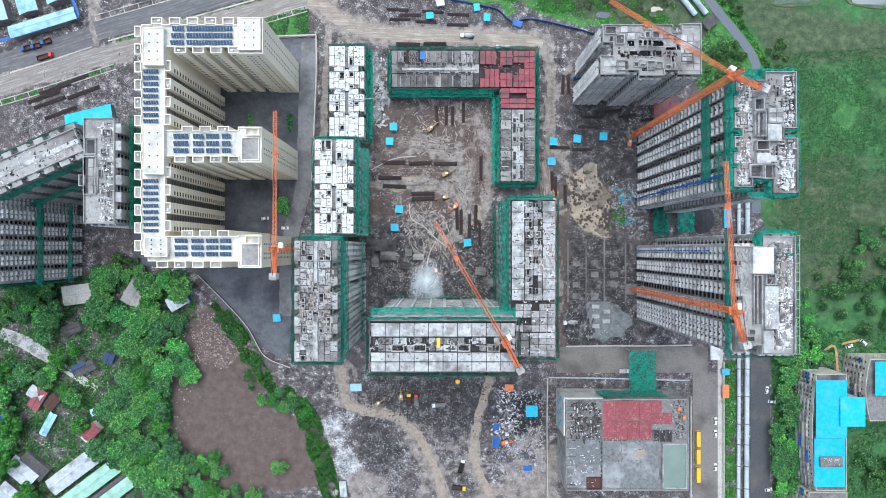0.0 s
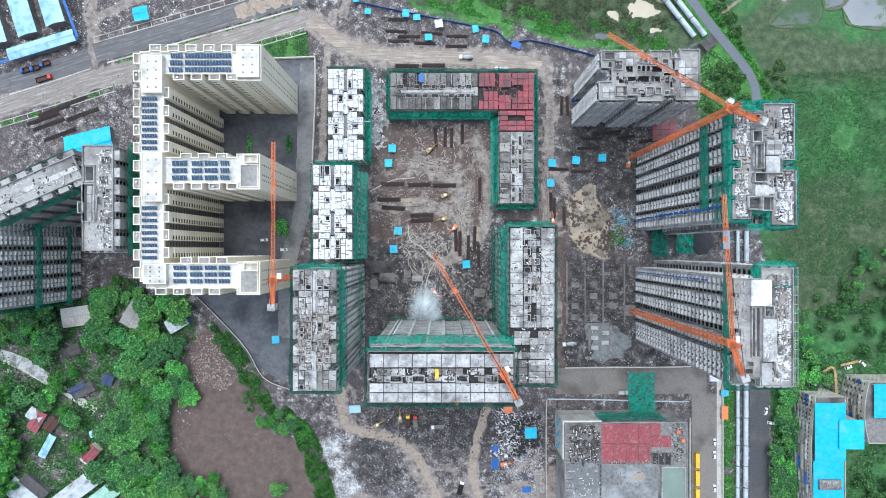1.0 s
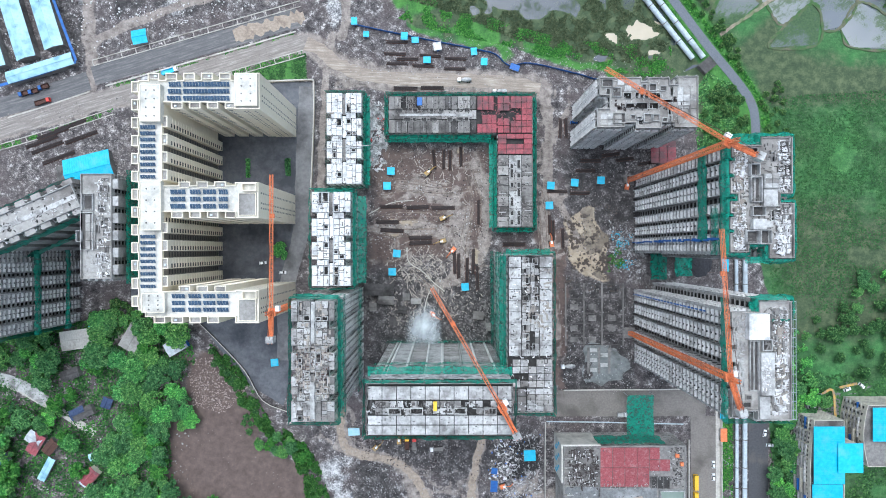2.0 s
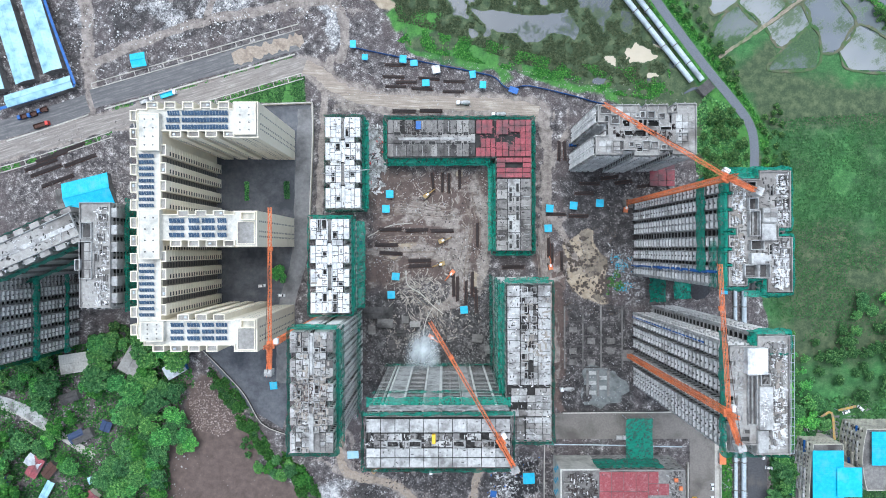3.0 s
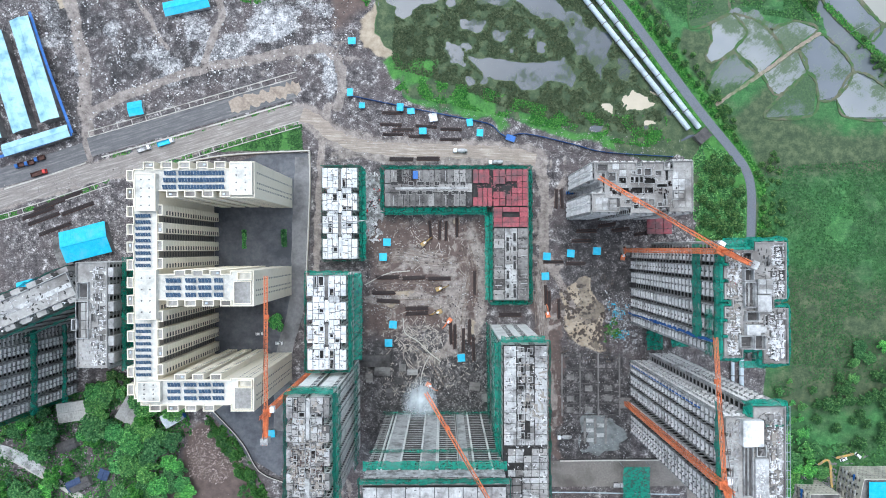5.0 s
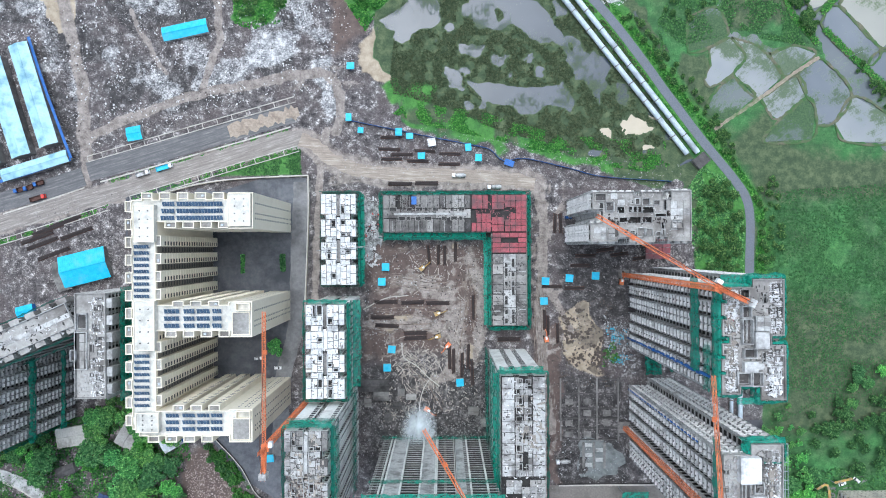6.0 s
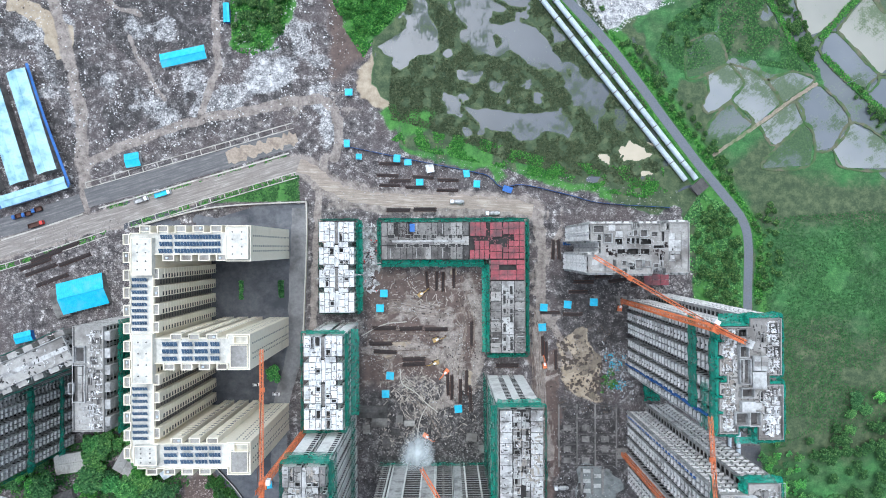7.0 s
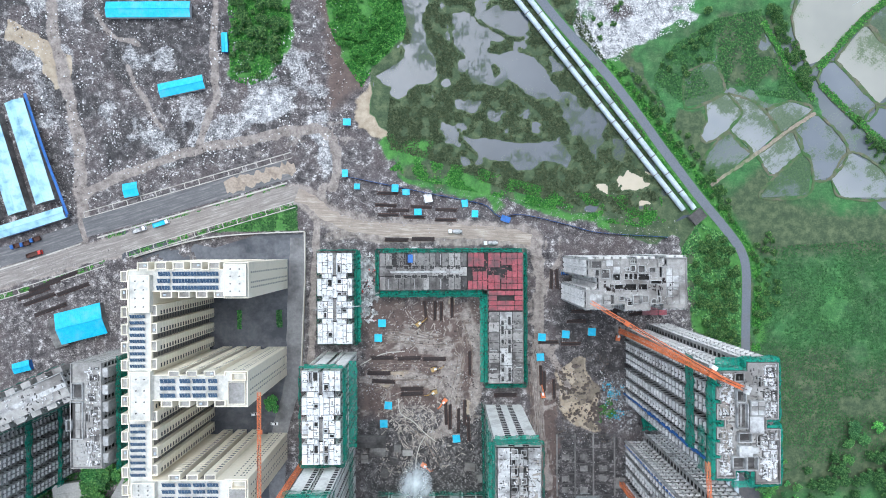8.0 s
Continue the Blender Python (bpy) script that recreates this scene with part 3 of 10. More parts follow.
dark = most(area([(-51.5, -98.4), (-33.7, -98.4), (-24.0, -116.3), (-30.4, -132.5), (-49.9, -119.5)], 8) * 0.9, area([(39.2, -83.9), (57.0, -83.9), (57.0, -103.3), (37.6, -106.5)], 6), area([(-42.1, -9.6), (42.3, 3.0), (32.4, -48.8), (-42.2, -48.5)], 20), area([(-46.6, -70.9), (57.0, -70.9), (50.5, -103.3), (-1.3, -109.8), (-46.6, -90.4)], 20) * 0.7, area([(69.9, 6.8), (108.8, 6.8), (112.0, -64.4), (66.7, -58.0)], 10), area([(66.7, 81.3), (108.8, 81.3), (115.3, 39.2), (99.1, 35.9), (69.9, 45.7)], 14) * 0.9, court * 0.45, area([(-43.4, 13.3), (35.9, 13.3), (35.9, -35.3), (-43.4, -38.5)], 20) * 0.95,
            area([(-130.8, 123.4), (-72.5, 123.4), (-72.5, 6.8), (-130.8, 6.8)], 4, False) * 0.3, track([(-37.3, 49.9), (-13.0, 49.2), (9.7, 48.5)], 7, 4), track([(-37.4, 40.5), (-22.8, 40.8), (-16.3, 39.8)], 6, 4), track([(-20.6, 30.1), (-9.9, 30.1), (-2.4, 29.4)], 8, 4), track([(21.7, 54.6), (21.6, 45.5), (21.6, 37.7)], 7, 4),
            track([(19.0, 25.4), (18.9, 13.1), (20.2, 0.2)], 9, 4), track([(9.2, 22.9), (9.9, 14.8), (9.8, 6.7)], 6, 4), track([(-38.9, 65.2), (-27.5, 66.8), (-17.8, 61.9)], 8, 6) * 0.8, area([(-40.7, 13.3), (-18.0, 18.1), (-5.1, 0.2), (-11.7, -19.2), (-40.9, -25.6)], 10) * 0.9, area([(1.4, 0.2), (33.8, 13.1), (36.9, -25.8), (1.3, -28.9)], 10) * 0.9, dump * np.clip((fbm(GX, GY, 22, 5, 22) - 0.45) * 6, 0, 0.95))
rut = 1 - np.abs(2 * fbm(GX + 6 * n_mid, GY * 2.2, 30, 4, 14) - 1)
rut2 = 1 - np.abs(2 * fbm(GX * 2.0, GY + 5 * n_mid, 24, 4, 15) - 1)
rut3 = 1 - np.abs(2 * fbm(GX + 10 * n_mid, GY * 3.0 - 0.5 * GX, 26, 3, 16) - 1)
works = most(court, area([(-72.5, 129.9), (73.2, 116.9), (73.2, -64.4), (63.5, -64.4), (53.8, 35.9), (53.8, 113.7), (-59.6, 116.9)], 10), area([(-72.5, -64.4), (66.7, -64.4), (69.9, -148.6), (-59.6, -148.6)], 12), area([(-266.3, 288.5), (-39.1, 287.2), (-39.7, 173.9), (-117.6, 158.0), (-267.3, 119.8)], 20))
yard = area([(-67.7, -90.4), (-46.6, -95.2), (-27.2, -98.4), (-12.6, -116.3), (-6.2, -135.7), (-6.2, -148.6), (-46.6, -148.6), (-59.6, -126.0)], 4)
ruts = np.clip((most(rut, rut2) - 0.86) * 8, 0, 1) * works * (1 - 0.9 * yard)
ruts *= 1 - 0.7 * dump
ruts = most(ruts, np.clip((rut3 - 0.88) * 10, 0, 1) * court * 1.2) * (1 - 0.75 * np.clip(dark, 0, 1))
court_pale = court_pale * (1 - 0.55 * dark) * (0.45 + 0.9 * n_mid)

sand = most(area([(-4.8, 157.2), (4.0, 161.5), (8.3, 157.2), (3.9, 150.2), (-3.0, 151.1)], 4), area([(37.0, 151.8), (45.7, 155.2), (61.4, 149.9), (56.1, 141.3), (49.1, 137.0), (42.2, 143.1)], 5), area([(-34.0, 205.0), (-24.0, 199.0), (-25.0, 176.0), (-38.0, 178.0), (-43.0, 195.0)], 5) * 0.9, area([(182.0, 137.0), (190.0, 133.0), (192.0, 124.0), (184.0, 124.0)], 3))
olive = np.clip(most(marsh_north * (1 - grass_bright) * 0.95, area([(196.0, 54.0), (262.0, 48.0), (303.1, 58.8), (302.9, -25.5), (192.7, -28.6), (190.0, 20.0)], 40) * (0.45 + 0.9 * n_mid), area([(165.9, 142.5), (195.6, 160.9), (206.7, 138.6), (217.8, 134.8), (300.7, 132.8), (300.7, 108.9), (184.6, 106.3)], 22) * 0.95,
                     most(area([(161.6, 242.6), (192.2, 246.2), (203.2, 214.6), (195.8, 205.4), (171.7, 203.7), (164.3, 218.5)], 8), area([(142.0, 190.8), (158.7, 192.6), (160.5, 179.6), (156.7, 153.7), (143.7, 166.7)], 8)) * 0.9, marsh_east * np.clip((n_broad - 0.52) * 6, 0, 0.3)), 0, 1) * (1 - area([(77.3, 274.2), (155.2, 273.8), (154.2, 246.4), (140.3, 239.0), (123.6, 229.9), (106.9, 218.8), (97.6, 218.9), (84.7, 237.5)], 4))
track_all = np.clip(road_pale + court_pale + 0.75 * ruts * (0.4 + n_mid), 0, 1)
white_dump = area([(77.3, 274.2), (155.2, 273.8), (154.2, 246.4), (140.3, 239.0), (123.6, 229.9), (106.9, 218.8), (97.6, 218.9), (84.7, 237.5)], 4) * np.clip(2.6 * n_mid - 0.45, 0, 1)
marsh = np.clip(most(marsh_north, marsh_east), 0, 1) * (1 - track_all) * (1 - white_dump)
far = np.clip((np.hypot(GX, GY) - 420) / 120, 0, 1)
grass = np.clip(most(grass_bright * (0.55 + 0.9 * (n_mid - 0.3)), scrub * 0.8, woods * 0.2, far * (GY < 900) * 0.5), 0, 1) * (1 - 0.8 * track_all) * (1 - white_dump)

GZ = 0.10 + (n_fine - 0.5) * 0.16 + (n_mid - 0.5) * 0.3
GZ += np.clip(ash, 0, 1) * (n_fine - 0.35) * 1.6 + woods * (n_mid - 0.4) * 0.5
GZ -= np.clip(1.7 * pond - 0.35 + 0.9 * (n_fine - 0.5), 0, 1) * 0.8 + marsh_north * np.clip((0.42 - fbm(GX, GY, 9, 4, 51)) * 5, 0, 0.6) * (1 - grass_bright)
GZ += marsh_north * 0.08
GZ += puddles * 0.5
GZ -= paddy * (1 - overgrown) * 0.55 + bog * np.clip(0.9 - 1.6 * fbm(GX, GY, 40, 5, 10), 0, 0.7)
GZ -= silt * np.clip(1.15 - 1.1 * n_mid - 0.5 * n_fine, 0, 1) * 0.8
GZ -= most(area([(106.7, 147.9), (111.9, 157.5), (119.0, 153.0), (126.1, 149.7), (122.2, 144.9), (115.7, 140.7), (110.9, 142.7)], 3), area([(89.2, 151.2), (96.3, 149.9), (102.1, 145.6), (100.8, 140.1), (93.1, 142.1)], 3)) * 0.95
GZ = np.where(far > 0.5, 0.1, GZ)

# level beds below roads, yards and houses
flat = most(track(TRACK_A, 8, 3), track(TRACK_B, 7, 3), track(ROAD_N, 20, 3), track(ROAD_S, 16, 4), track(ROAD_H, 12, 4), track(ROAD_W, 20, 3), track(PUBLIC, 14, 3), area([(-135.6, 143.5), (-72.3, 143.2), (-71.6, -36.9), (-92.9, -69.4), (-131.6, -23.7)], 2, False), area([(-101.7, 142.8), (-69.3, 126.6), (-69.3, -12.6), (-79.0, -67.7), (-111.4, -64.4), (-143.8, -12.6), (-179.4, -12.6)], 3, False), area([(61.9, -51.5), (163.9, -48.3), (163.9, -148.6), (138.0, -148.6), (134.7, -77.4), (61.9, -74.2)], 3, False),
            area([(167.1, 32.7), (191.4, 32.7), (191.4, -148.6), (167.1, -148.6)], 2, False), track([(61.4, 319.0), (149.9, 195.6), (175.6, 146.9), (182.0, 117.7), (183.3, 26.9)], 30, 4))
GZ = GZ * (1 - flat) + 0.0 * flat
GZ -= 0.02


def terrain():
    ny, nx = GX.shape
    me = bpy.data.meshes.new("ground")
    co = np.stack([GX, GY, GZ], -1).reshape(-1, 3)
    idx = np.arange(ny * nx).reshape(ny, nx)
    quads = np.stack([idx[:-1, :-1], idx[:-1, 1:], idx[1:, 1:], idx[1:, :-1]], -1).reshape(-1, 4)
    me.vertices.add(len(co))
    me.vertices.foreach_set("co", co.astype(np.float32).ravel())
    me.loops.add(quads.size)
    me.loops.foreach_set("vertex_index", quads.astype(np.int32).ravel())
    me.polygons.add(len(quads))
    me.polygons.foreach_set("loop_start", np.arange(0, quads.size, 4, dtype=np.int32))
    me.update()
    me.polygons.foreach_set("use_smooth", np.ones(len(quads), bool))
    for name, w in (("marsh", marsh), ("grass", grass), ("pale", track_all), ("ash", np.clip(ash, 0, 1)), ("mud", mud), ("dark", np.clip(dark, 0, 1)), ("silt", np.maximum(silt, 0.85 * sand)), ("olive", olive)):
        at = me.attributes.new(name, "FLOAT", "POINT")
        at.data.foreach_set("value", w.astype(np.float32).ravel())
    return me


def ground_material():
    m = bpy.data.materials.new("site_soil")
    m.use_nodes = True
    t = m.node_tree
    bsdf = t.nodes["Principled BSDF"]
    pos = t.nodes.new("ShaderNodeNewGeometry").outputs["Position"]
    fine, mid, broad = noise_tex(t, pos, 1.1, 6, 0.75), noise_tex(t, pos, 0.22, 6, 0.7), noise_tex(t, pos, 0.05, 5, 0.6)

    def both(a, b, scale=0.5):
        n = t.nodes.new("ShaderNodeMath")
        n.operation, n.inputs[1].default_value = "MULTIPLY_ADD", scale
        link(t, a, n.inputs[0])
        link(t, b, n.inputs[2])
        return n.outputs[0]

    def weight(name, lump, reach, lo, hi):
        at = t.nodes.new("ShaderNodeAttribute")
        at.attribute_name = name
        return ramp(t, both(lump, at.outputs["Fac"], reach), ((lo, (0, 0, 0, 1)), (hi, (1, 1, 1, 1))))

    col = ramp(t, both(fine, mid, 0.6), ((0.56, lin(32, 30, 32)), (0.71, lin(69, 65, 66)), (0.86, lin(114, 109, 108)), (0.97, lin(214, 210, 208))))
    col = mix(t, ramp(t, broad, ((0.45, (0, 0, 0, 1)), (0.62, (0.7, 0.7, 0.7, 1)))), col, ramp(t, fine, ((0.35, lin(76, 68, 68)), (0.7, lin(112, 102, 100)))))
    speck = noise_tex(t, pos, 2.3, 2, 0.5)
    col = mix(t, weight("dark", mid, 0.6, 0.6, 1.1), col, ramp(t, both(fine, mid, 0.5), ((0.58, lin(40, 38, 39)), (0.78, lin(76, 73, 73)), (0.95, lin(150, 146, 144)))))
    stones = ramp(t, speck, ((0.69, (0, 0, 0, 1)), (0.73, (1, 1, 1, 1))))
    col = mix(t, stones, col, lin(196, 194, 192))
    pits = ramp(t, speck, ((0.30, (1, 1, 1, 1)), (0.34, (0, 0, 0, 1))))
    col = mix(t, pits, col, lin(46, 44, 44))
    col = mix(t, weight("mud", mid, 0.5, 0.55, 0.85), col, ramp(t, mid, ((0.3, lin(82, 71, 67)), (0.7, lin(116, 100, 93)))))
    col = mix(t, weight("ash", fine, 0.7, 0.75, 1.1), col, ramp(t, both(fine, mid, 0.7), ((0.6, lin(76, 76, 78)), (0.78, lin(132, 132, 134)), (0.97, lin(214, 213, 212)))))
    col = mix(t, weight("silt", mid, 0.5, 0.6, 0.8), col, ramp(t, mid, ((0.35, lin(150, 136, 116)), (0.65, lin(186, 172, 152)))))
    col = mix(t, weight("pale", mid, 0.6, 0.6, 0.86), col, ramp(t, both(fine, mid, 0.5), ((0.55, lin(94, 86, 82)), (0.95, lin(176, 166, 158)))))
    green = ramp(t, both(fine, mid, 0.5), ((0.55, lin(46, 70, 46)), (0.75, lin(64, 93, 60)), (0.95, lin(94, 116, 82))))
    green = mix(t, ramp(t, broad, ((0.3, (0, 0, 0, 1)), (0.72, (1, 1, 1, 1)))), green, ramp(t, both(fine, mid, 0.5), ((0.55, lin(48, 100, 54)), (0.95, lin(82, 142, 80)))))
    lay = t.nodes.new("ShaderNodeMapping")
    lay.inputs["Rotation"].default_value, lay.inputs["Scale"].default_value = (0, 0, -0.6), (0.035, 0.22, 1.0)
    link(t, pos, lay.inputs["Vector"])
    green = mix(t, 1.0, green, ramp(t, noise_tex(t, pos, 1.6, 4, 0.8), ((0.3, (0.7, 0.72, 0.74, 1)), (0.7, (1.3, 1.26, 1.2, 1)))), "MULTIPLY")
    green = mix(t, 1.0, green, ramp(t, noise_tex(t, lay.outputs[0], 1.0, 5, 0.7), ((0.32, (0.78, 0.8, 0.8, 1)), (0.68, (1.22, 1.18, 1.1, 1)))), "MULTIPLY")
    col = mix(t, weight("marsh", mid, 0.5, 0.55, 0.8), col, green)
    col = mix(t, weight("olive", mid, 0.6, 0.65, 0.95), col, ramp(t, both(fine, mid, 0.5), ((0.52, lin(48, 64, 44)), (0.72, lin(70, 87, 60)), (0.95, lin(104, 114, 82)))))
    col = mix(t, weight("grass", fine, 0.6, 0.6, 0.95), col, ramp(t, both(fine, mid, 0.5), ((0.55, lin(50, 96, 42)), (0.95, lin(94, 150, 70)))))
    link(t, col, bsdf.inputs["Base Color"])
    bsdf.inputs["Roughness"].default_value = 0.9
    bn = t.nodes.new("ShaderNodeBump")
    bn.inputs["Strength"].default_value, bn.inputs["Distance"].default_value = 0.8, 0.4
    link(t, both(fine, mid, 0.5), bn.inputs["Height"])
    link(t, bn.outputs[0], bsdf.inputs["Normal"])
    return m


ground_mesh = terrain()
ground_mesh.materials.append(ground_material())
tagged(new("ground", ground_mesh), "churned dark soil of a building site running into green marsh", "ground", kind="structure")


ROAD_LINES = [[tuple(p) for p in smooth_line(PUBLIC, 10.0)], [tuple(p) for p in smooth_line(ROAD_N, 10.0)]]


def on_road(x, y, room=3.6):
    for pts in ROAD_LINES:
        for a, b in zip(pts, pts[1:]):
            dx, dy = b[0] - a[0], b[1] - a[1]
            s = min(1.0, max(0.0, ((x - a[0]) * dx + (y - a[1]) * dy) / (dx * dx + dy * dy)))
            if math.hypot(x - a[0] - s * dx, y - a[1] - s * dy) < room:
                return True
    return False


def height(x, y):
    """The ground's height at a place."""
    i, j = min(max(int(np.searchsorted(gx, x)), 1), len(gx) - 1), min(max(int(np.searchsorted(gy, y)), 1), len(gy) - 1)
    return float(max(GZ[j, i], GZ[j - 1, i], GZ[j, i - 1], GZ[j - 1, i - 1]))


def low(x, y):
    i, j = min(max(int(np.searchsorted(gx, x)), 1), len(gx) - 1), min(max(int(np.searchsorted(gy, y)), 1), len(gy) - 1)
    return float(min(GZ[j, i], GZ[j - 1, i], GZ[j, i - 1], GZ[j - 1, i - 1]))


# ---- water ----
def sheet(name, pts, z, material, label):
    b = Build()
    b.prism(pts, z - 0.02, z)
    return single(name, b, material, label, "water", kind="structure")


sheet("water", [(-33.0, 206.2), (-19.5, 319.5), (80.9, 318.9), (157.8, 134.0), (135.1, 124.4), (96.3, 131.1), (31.5, 147.6), (-20.3, 160.8)], -0.22, WATER, "shallow grey marsh pond with reed islands")
sheet("water", [(101.2, 146.6), (109.3, 161.1), (130.3, 152.9), (128.7, 136.7), (109.2, 135.2)], -0.20, MUDWATER, "pale muddy puddle in the marsh")
sheet("water", [(85.0, 154.4), (103.5, 153.7), (102.8, 137.5), (88.2, 138.9)], -0.20, MUDWATER, "pale muddy puddle beside the reeds")
sheet("water", [(130.5, 195.7), (154.9, 231.1), (203.5, 237.4), (207.0, 318.2), (368.5, 317.2), (367.7, 26.1), (238.7, 123.9), (167.6, 161.5)], -0.24, PADDY, "flooded paddy fields reflecting an overcast sky")
sheet("water", [(68.3, 48.9), (99.1, 48.9), (100.7, 3.6), (69.9, 5.2)], -0.14, mat("brown_flood_water", lin(138, 126, 110), lin(172, 160, 140), 0.25, 0.06, 0.25, bump=0.0, dirt=lin(104, 95, 86), dirt_at=0.53), "pale muddy flood pool on the building site")

# ---- roads ----
single("road", ribbon(ROAD_N, 11.0, -0.4, 0.10, 0, 3.0, 0.3), WORN, "worn grey asphalt carriageway dusted with mud", "road", kind="structure")
single("mud_spill", ribbon([(-118.0, 147.2), (-104.0, 151.6), (-92.0, 155.0), (-78.0, 159.4)], 7.0, -0.4, 0.118, 0, 1.5, 1.6), MUDTRACK, "pale mud spilt over the carriageway's end", "mud", kind="structure")
single("road", ribbon(ROAD_W, 11, -0.4, 0.10, 0, 3.0, 0.3), WORN, "dark wet asphalt carriageway", "road", kind="structure")
single("road", ribbon(ROAD_S, 10.5, -0.4, 0.08, 0, 3.0, 0.7), PACKED, "grey haul road of packed dust with wheel marks", "road", kind="structure")
single("road", ribbon(ROAD_H, 7.5, -0.4, 0.09, 0, 2.5, 0.7), HAUL, "pale muddy haul road with wheel marks", "road", kind="structure")
for pts, w in ((TRACK_A, 4.6), (TRACK_B, 4.2)):
    single("dirt_track", ribbon(pts, w, -0.4, 0.11, 0, 2.0, 0.6), MUDTRACK, "pale packed mud track with wheel ruts", "track", kind="structure")
single("road", ribbon(PUBLIC, 5.0, -0.4, 0.14), TARMAC, "narrow grey asphalt road beside the pipelines", "road", kind="structure")


def slab(name, x0, y0, x1, y1, z, material, label, category="road", deep=0.5):
    return single(name, Build().box(x0, y0, z - deep, x1, y1, z), material, label, category, kind="structure")


slab("road", 176.2, -213.4, 187.2, -19.1, 0.14, ASPHALT, "dark asphalt public road lined with trees")
slab("road", 65.1, -70.9, 151.6, -56.0, 0.10, CONCRETE_ROAD, "dusty concrete site road")
slab("road", 143.1, -213.4, 157.4, -70.9, 0.12, CONCRETE_ROAD, "dusty concrete road with parked buses")
slab("pavement", 157.4, -213.4, 160.3, -51.5, 0.2, KERB, "pale concrete kerb walk", "pavement")

# ---- building helpers ----
def facade(wall, p0, p1, z0, z1, storey, bay, pier, sill, deep=0.6, lip=0.0):
    """A grid of piers and sills from p0 to p1, its outer side on the right: openings stay between them."""
    dx, dy = p1[0] - p0[0], p1[1] - p0[1]
    size = math.hypot(dx, dy)
    u, n = (dx / size, dy / size), (dy / size, -dx / size)
    count = max(1, round(size / bay))
    for k in range(count + 1):
        c = size * k / count
        a0, a1 = max(0.02, c - pier / 2), min(size - 0.02, c + pier / 2)
        if a1 - a0 > 0.05:
            wall.slant(p0, u, n, a0, a1, -deep, 0, z0, z1)
    z = z0
    while z < z1 - 0.5:
        wall.slant(p0, u, n, 0.03, size - 0.03, -deep + 0.02, lip - 0.04, z, min(z + sill, z1))
        z += storey


def sides(x0, y0, x1, y1):
    return {"s": ((x0, y0), (x1, y0)), "e": ((x1, y0), (x1, y1)), "n": ((x1, y1), (x0, y1)), "w": ((x0, y1), (x0, y0))}


def ring(b, x0, y0, x1, y1, z0, z1, w):
    """Four walls along the inside of a rectangle."""
    b.box(x0, y0, z0, x1, y0 + w, z1).box(x0, y1 - w, z0, x1, y1, z1)
    b.box(x0, y0 + w, z0, x0 + w, y1 - w, z1).box(x1 - w, y0 + w, z0, x1, y1 - w, z1)


def net_ring(parent, x0, y0, x1, y1, z0, z1, out=1.2, which="nesw", material=None, seed=0):
    """Sagging sheets of safety net hung on scaffolding round a block, one part a side."""
    r = random.Random(seed)
    for s in which:
        p0, p1 = sides(x0 - out, y0 - out, x1 + out, y1 + out)[s]
        size = math.dist(p0, p1)
        u = ((p1[0] - p0[0]) / size, (p1[1] - p0[1]) / size)
        n = (u[1], -u[0])
        b, cols, rows = Build(), max(2, int(size / 2.5)), max(2, int((z1 - z0) / 3))
        for j in range(rows + 1):
            for i in range(cols + 1):
                a = size * i / cols
                o = r.uniform(-0.35, 0.35) + (0.5 if j % 2 else 0)
                z = z0 + (z1 - z0) * j / rows + (r.uniform(-0.8, 0.6) if j in (0, rows) else 0)
                b.v.append((p0[0] + u[0] * a + n[0] * o, p0[1] + u[1] * a + n[1] * o, z))
        for j in range(rows):
            for i in range(cols):
                k = j * (cols + 1) + i
                b.f.append((k, k + 1, k + cols + 2, k + cols + 1))
        part("safety_net", b, material or NET, parent, "green safety net on scaffolding")


def net_deck(parent, x0, y0, x1, y1, z, out, which, seed=0, drop=0.0):
    """A net catch fan that stands out from a wall."""
    r = random.Random(seed)
    for s in which:
        p0, p1 = sides(x0, y0, x1, y1)[s]
        size = math.dist(p0, p1)
        u = ((p1[0] - p0[0]) / size, (p1[1] - p0[1]) / size)
        n = (u[1], -u[0])
        b, cols = Build(), max(2, int(size / 2.0))
        for j in range(3):
            for i in range(cols + 1):
                a, o = size * i / cols, out * j / 2 + (r.uniform(-0.5, 0.3) if j == 2 else 0)
                b.v.append((p0[0] + u[0] * a + n[0] * o, p0[1] + u[1] * a + n[1] * o, z - drop * j / 2 - (0.5 if j == 1 else 0) + r.uniform(-0.2, 0.2)))
        for j in range(2):
            for i in range(cols):
                k = j * (cols + 1) + i
                b.f.append((k, k + cols + 1, k + cols + 2, k + 1))
        part("catch_net", b, NET, parent, "green catch net fan")


def litter(parent, name, x0, y0, x1, y1, z, count, size, material, seed, label="", high=0.35):
    """Planks, shuttering and waste strewn over a deck, as one mesh."""
    r, b = random.Random(seed), Build()
    for _ in range(count):
        a, w = r.uniform(0.3, 1.0) * size, r.uniform(0.06, 0.3) * size
        t = r.choice((0, math.pi / 2, r.uniform(0, math.pi)))
        u, n = (math.cos(t), math.sin(t)), (-math.sin(t), math.cos(t))
        px, py = r.uniform(x0 + size / 2, x1 - size / 2), r.uniform(y0 + size / 2, y1 - size / 2)
        zz = z + r.uniform(0.0, high)
        b.slant((px, py), u, n, -a / 2, a / 2, -w / 2, w / 2, z - 0.05, zz + 0.08)
    return part(name, b, material, parent, label, "stuff")


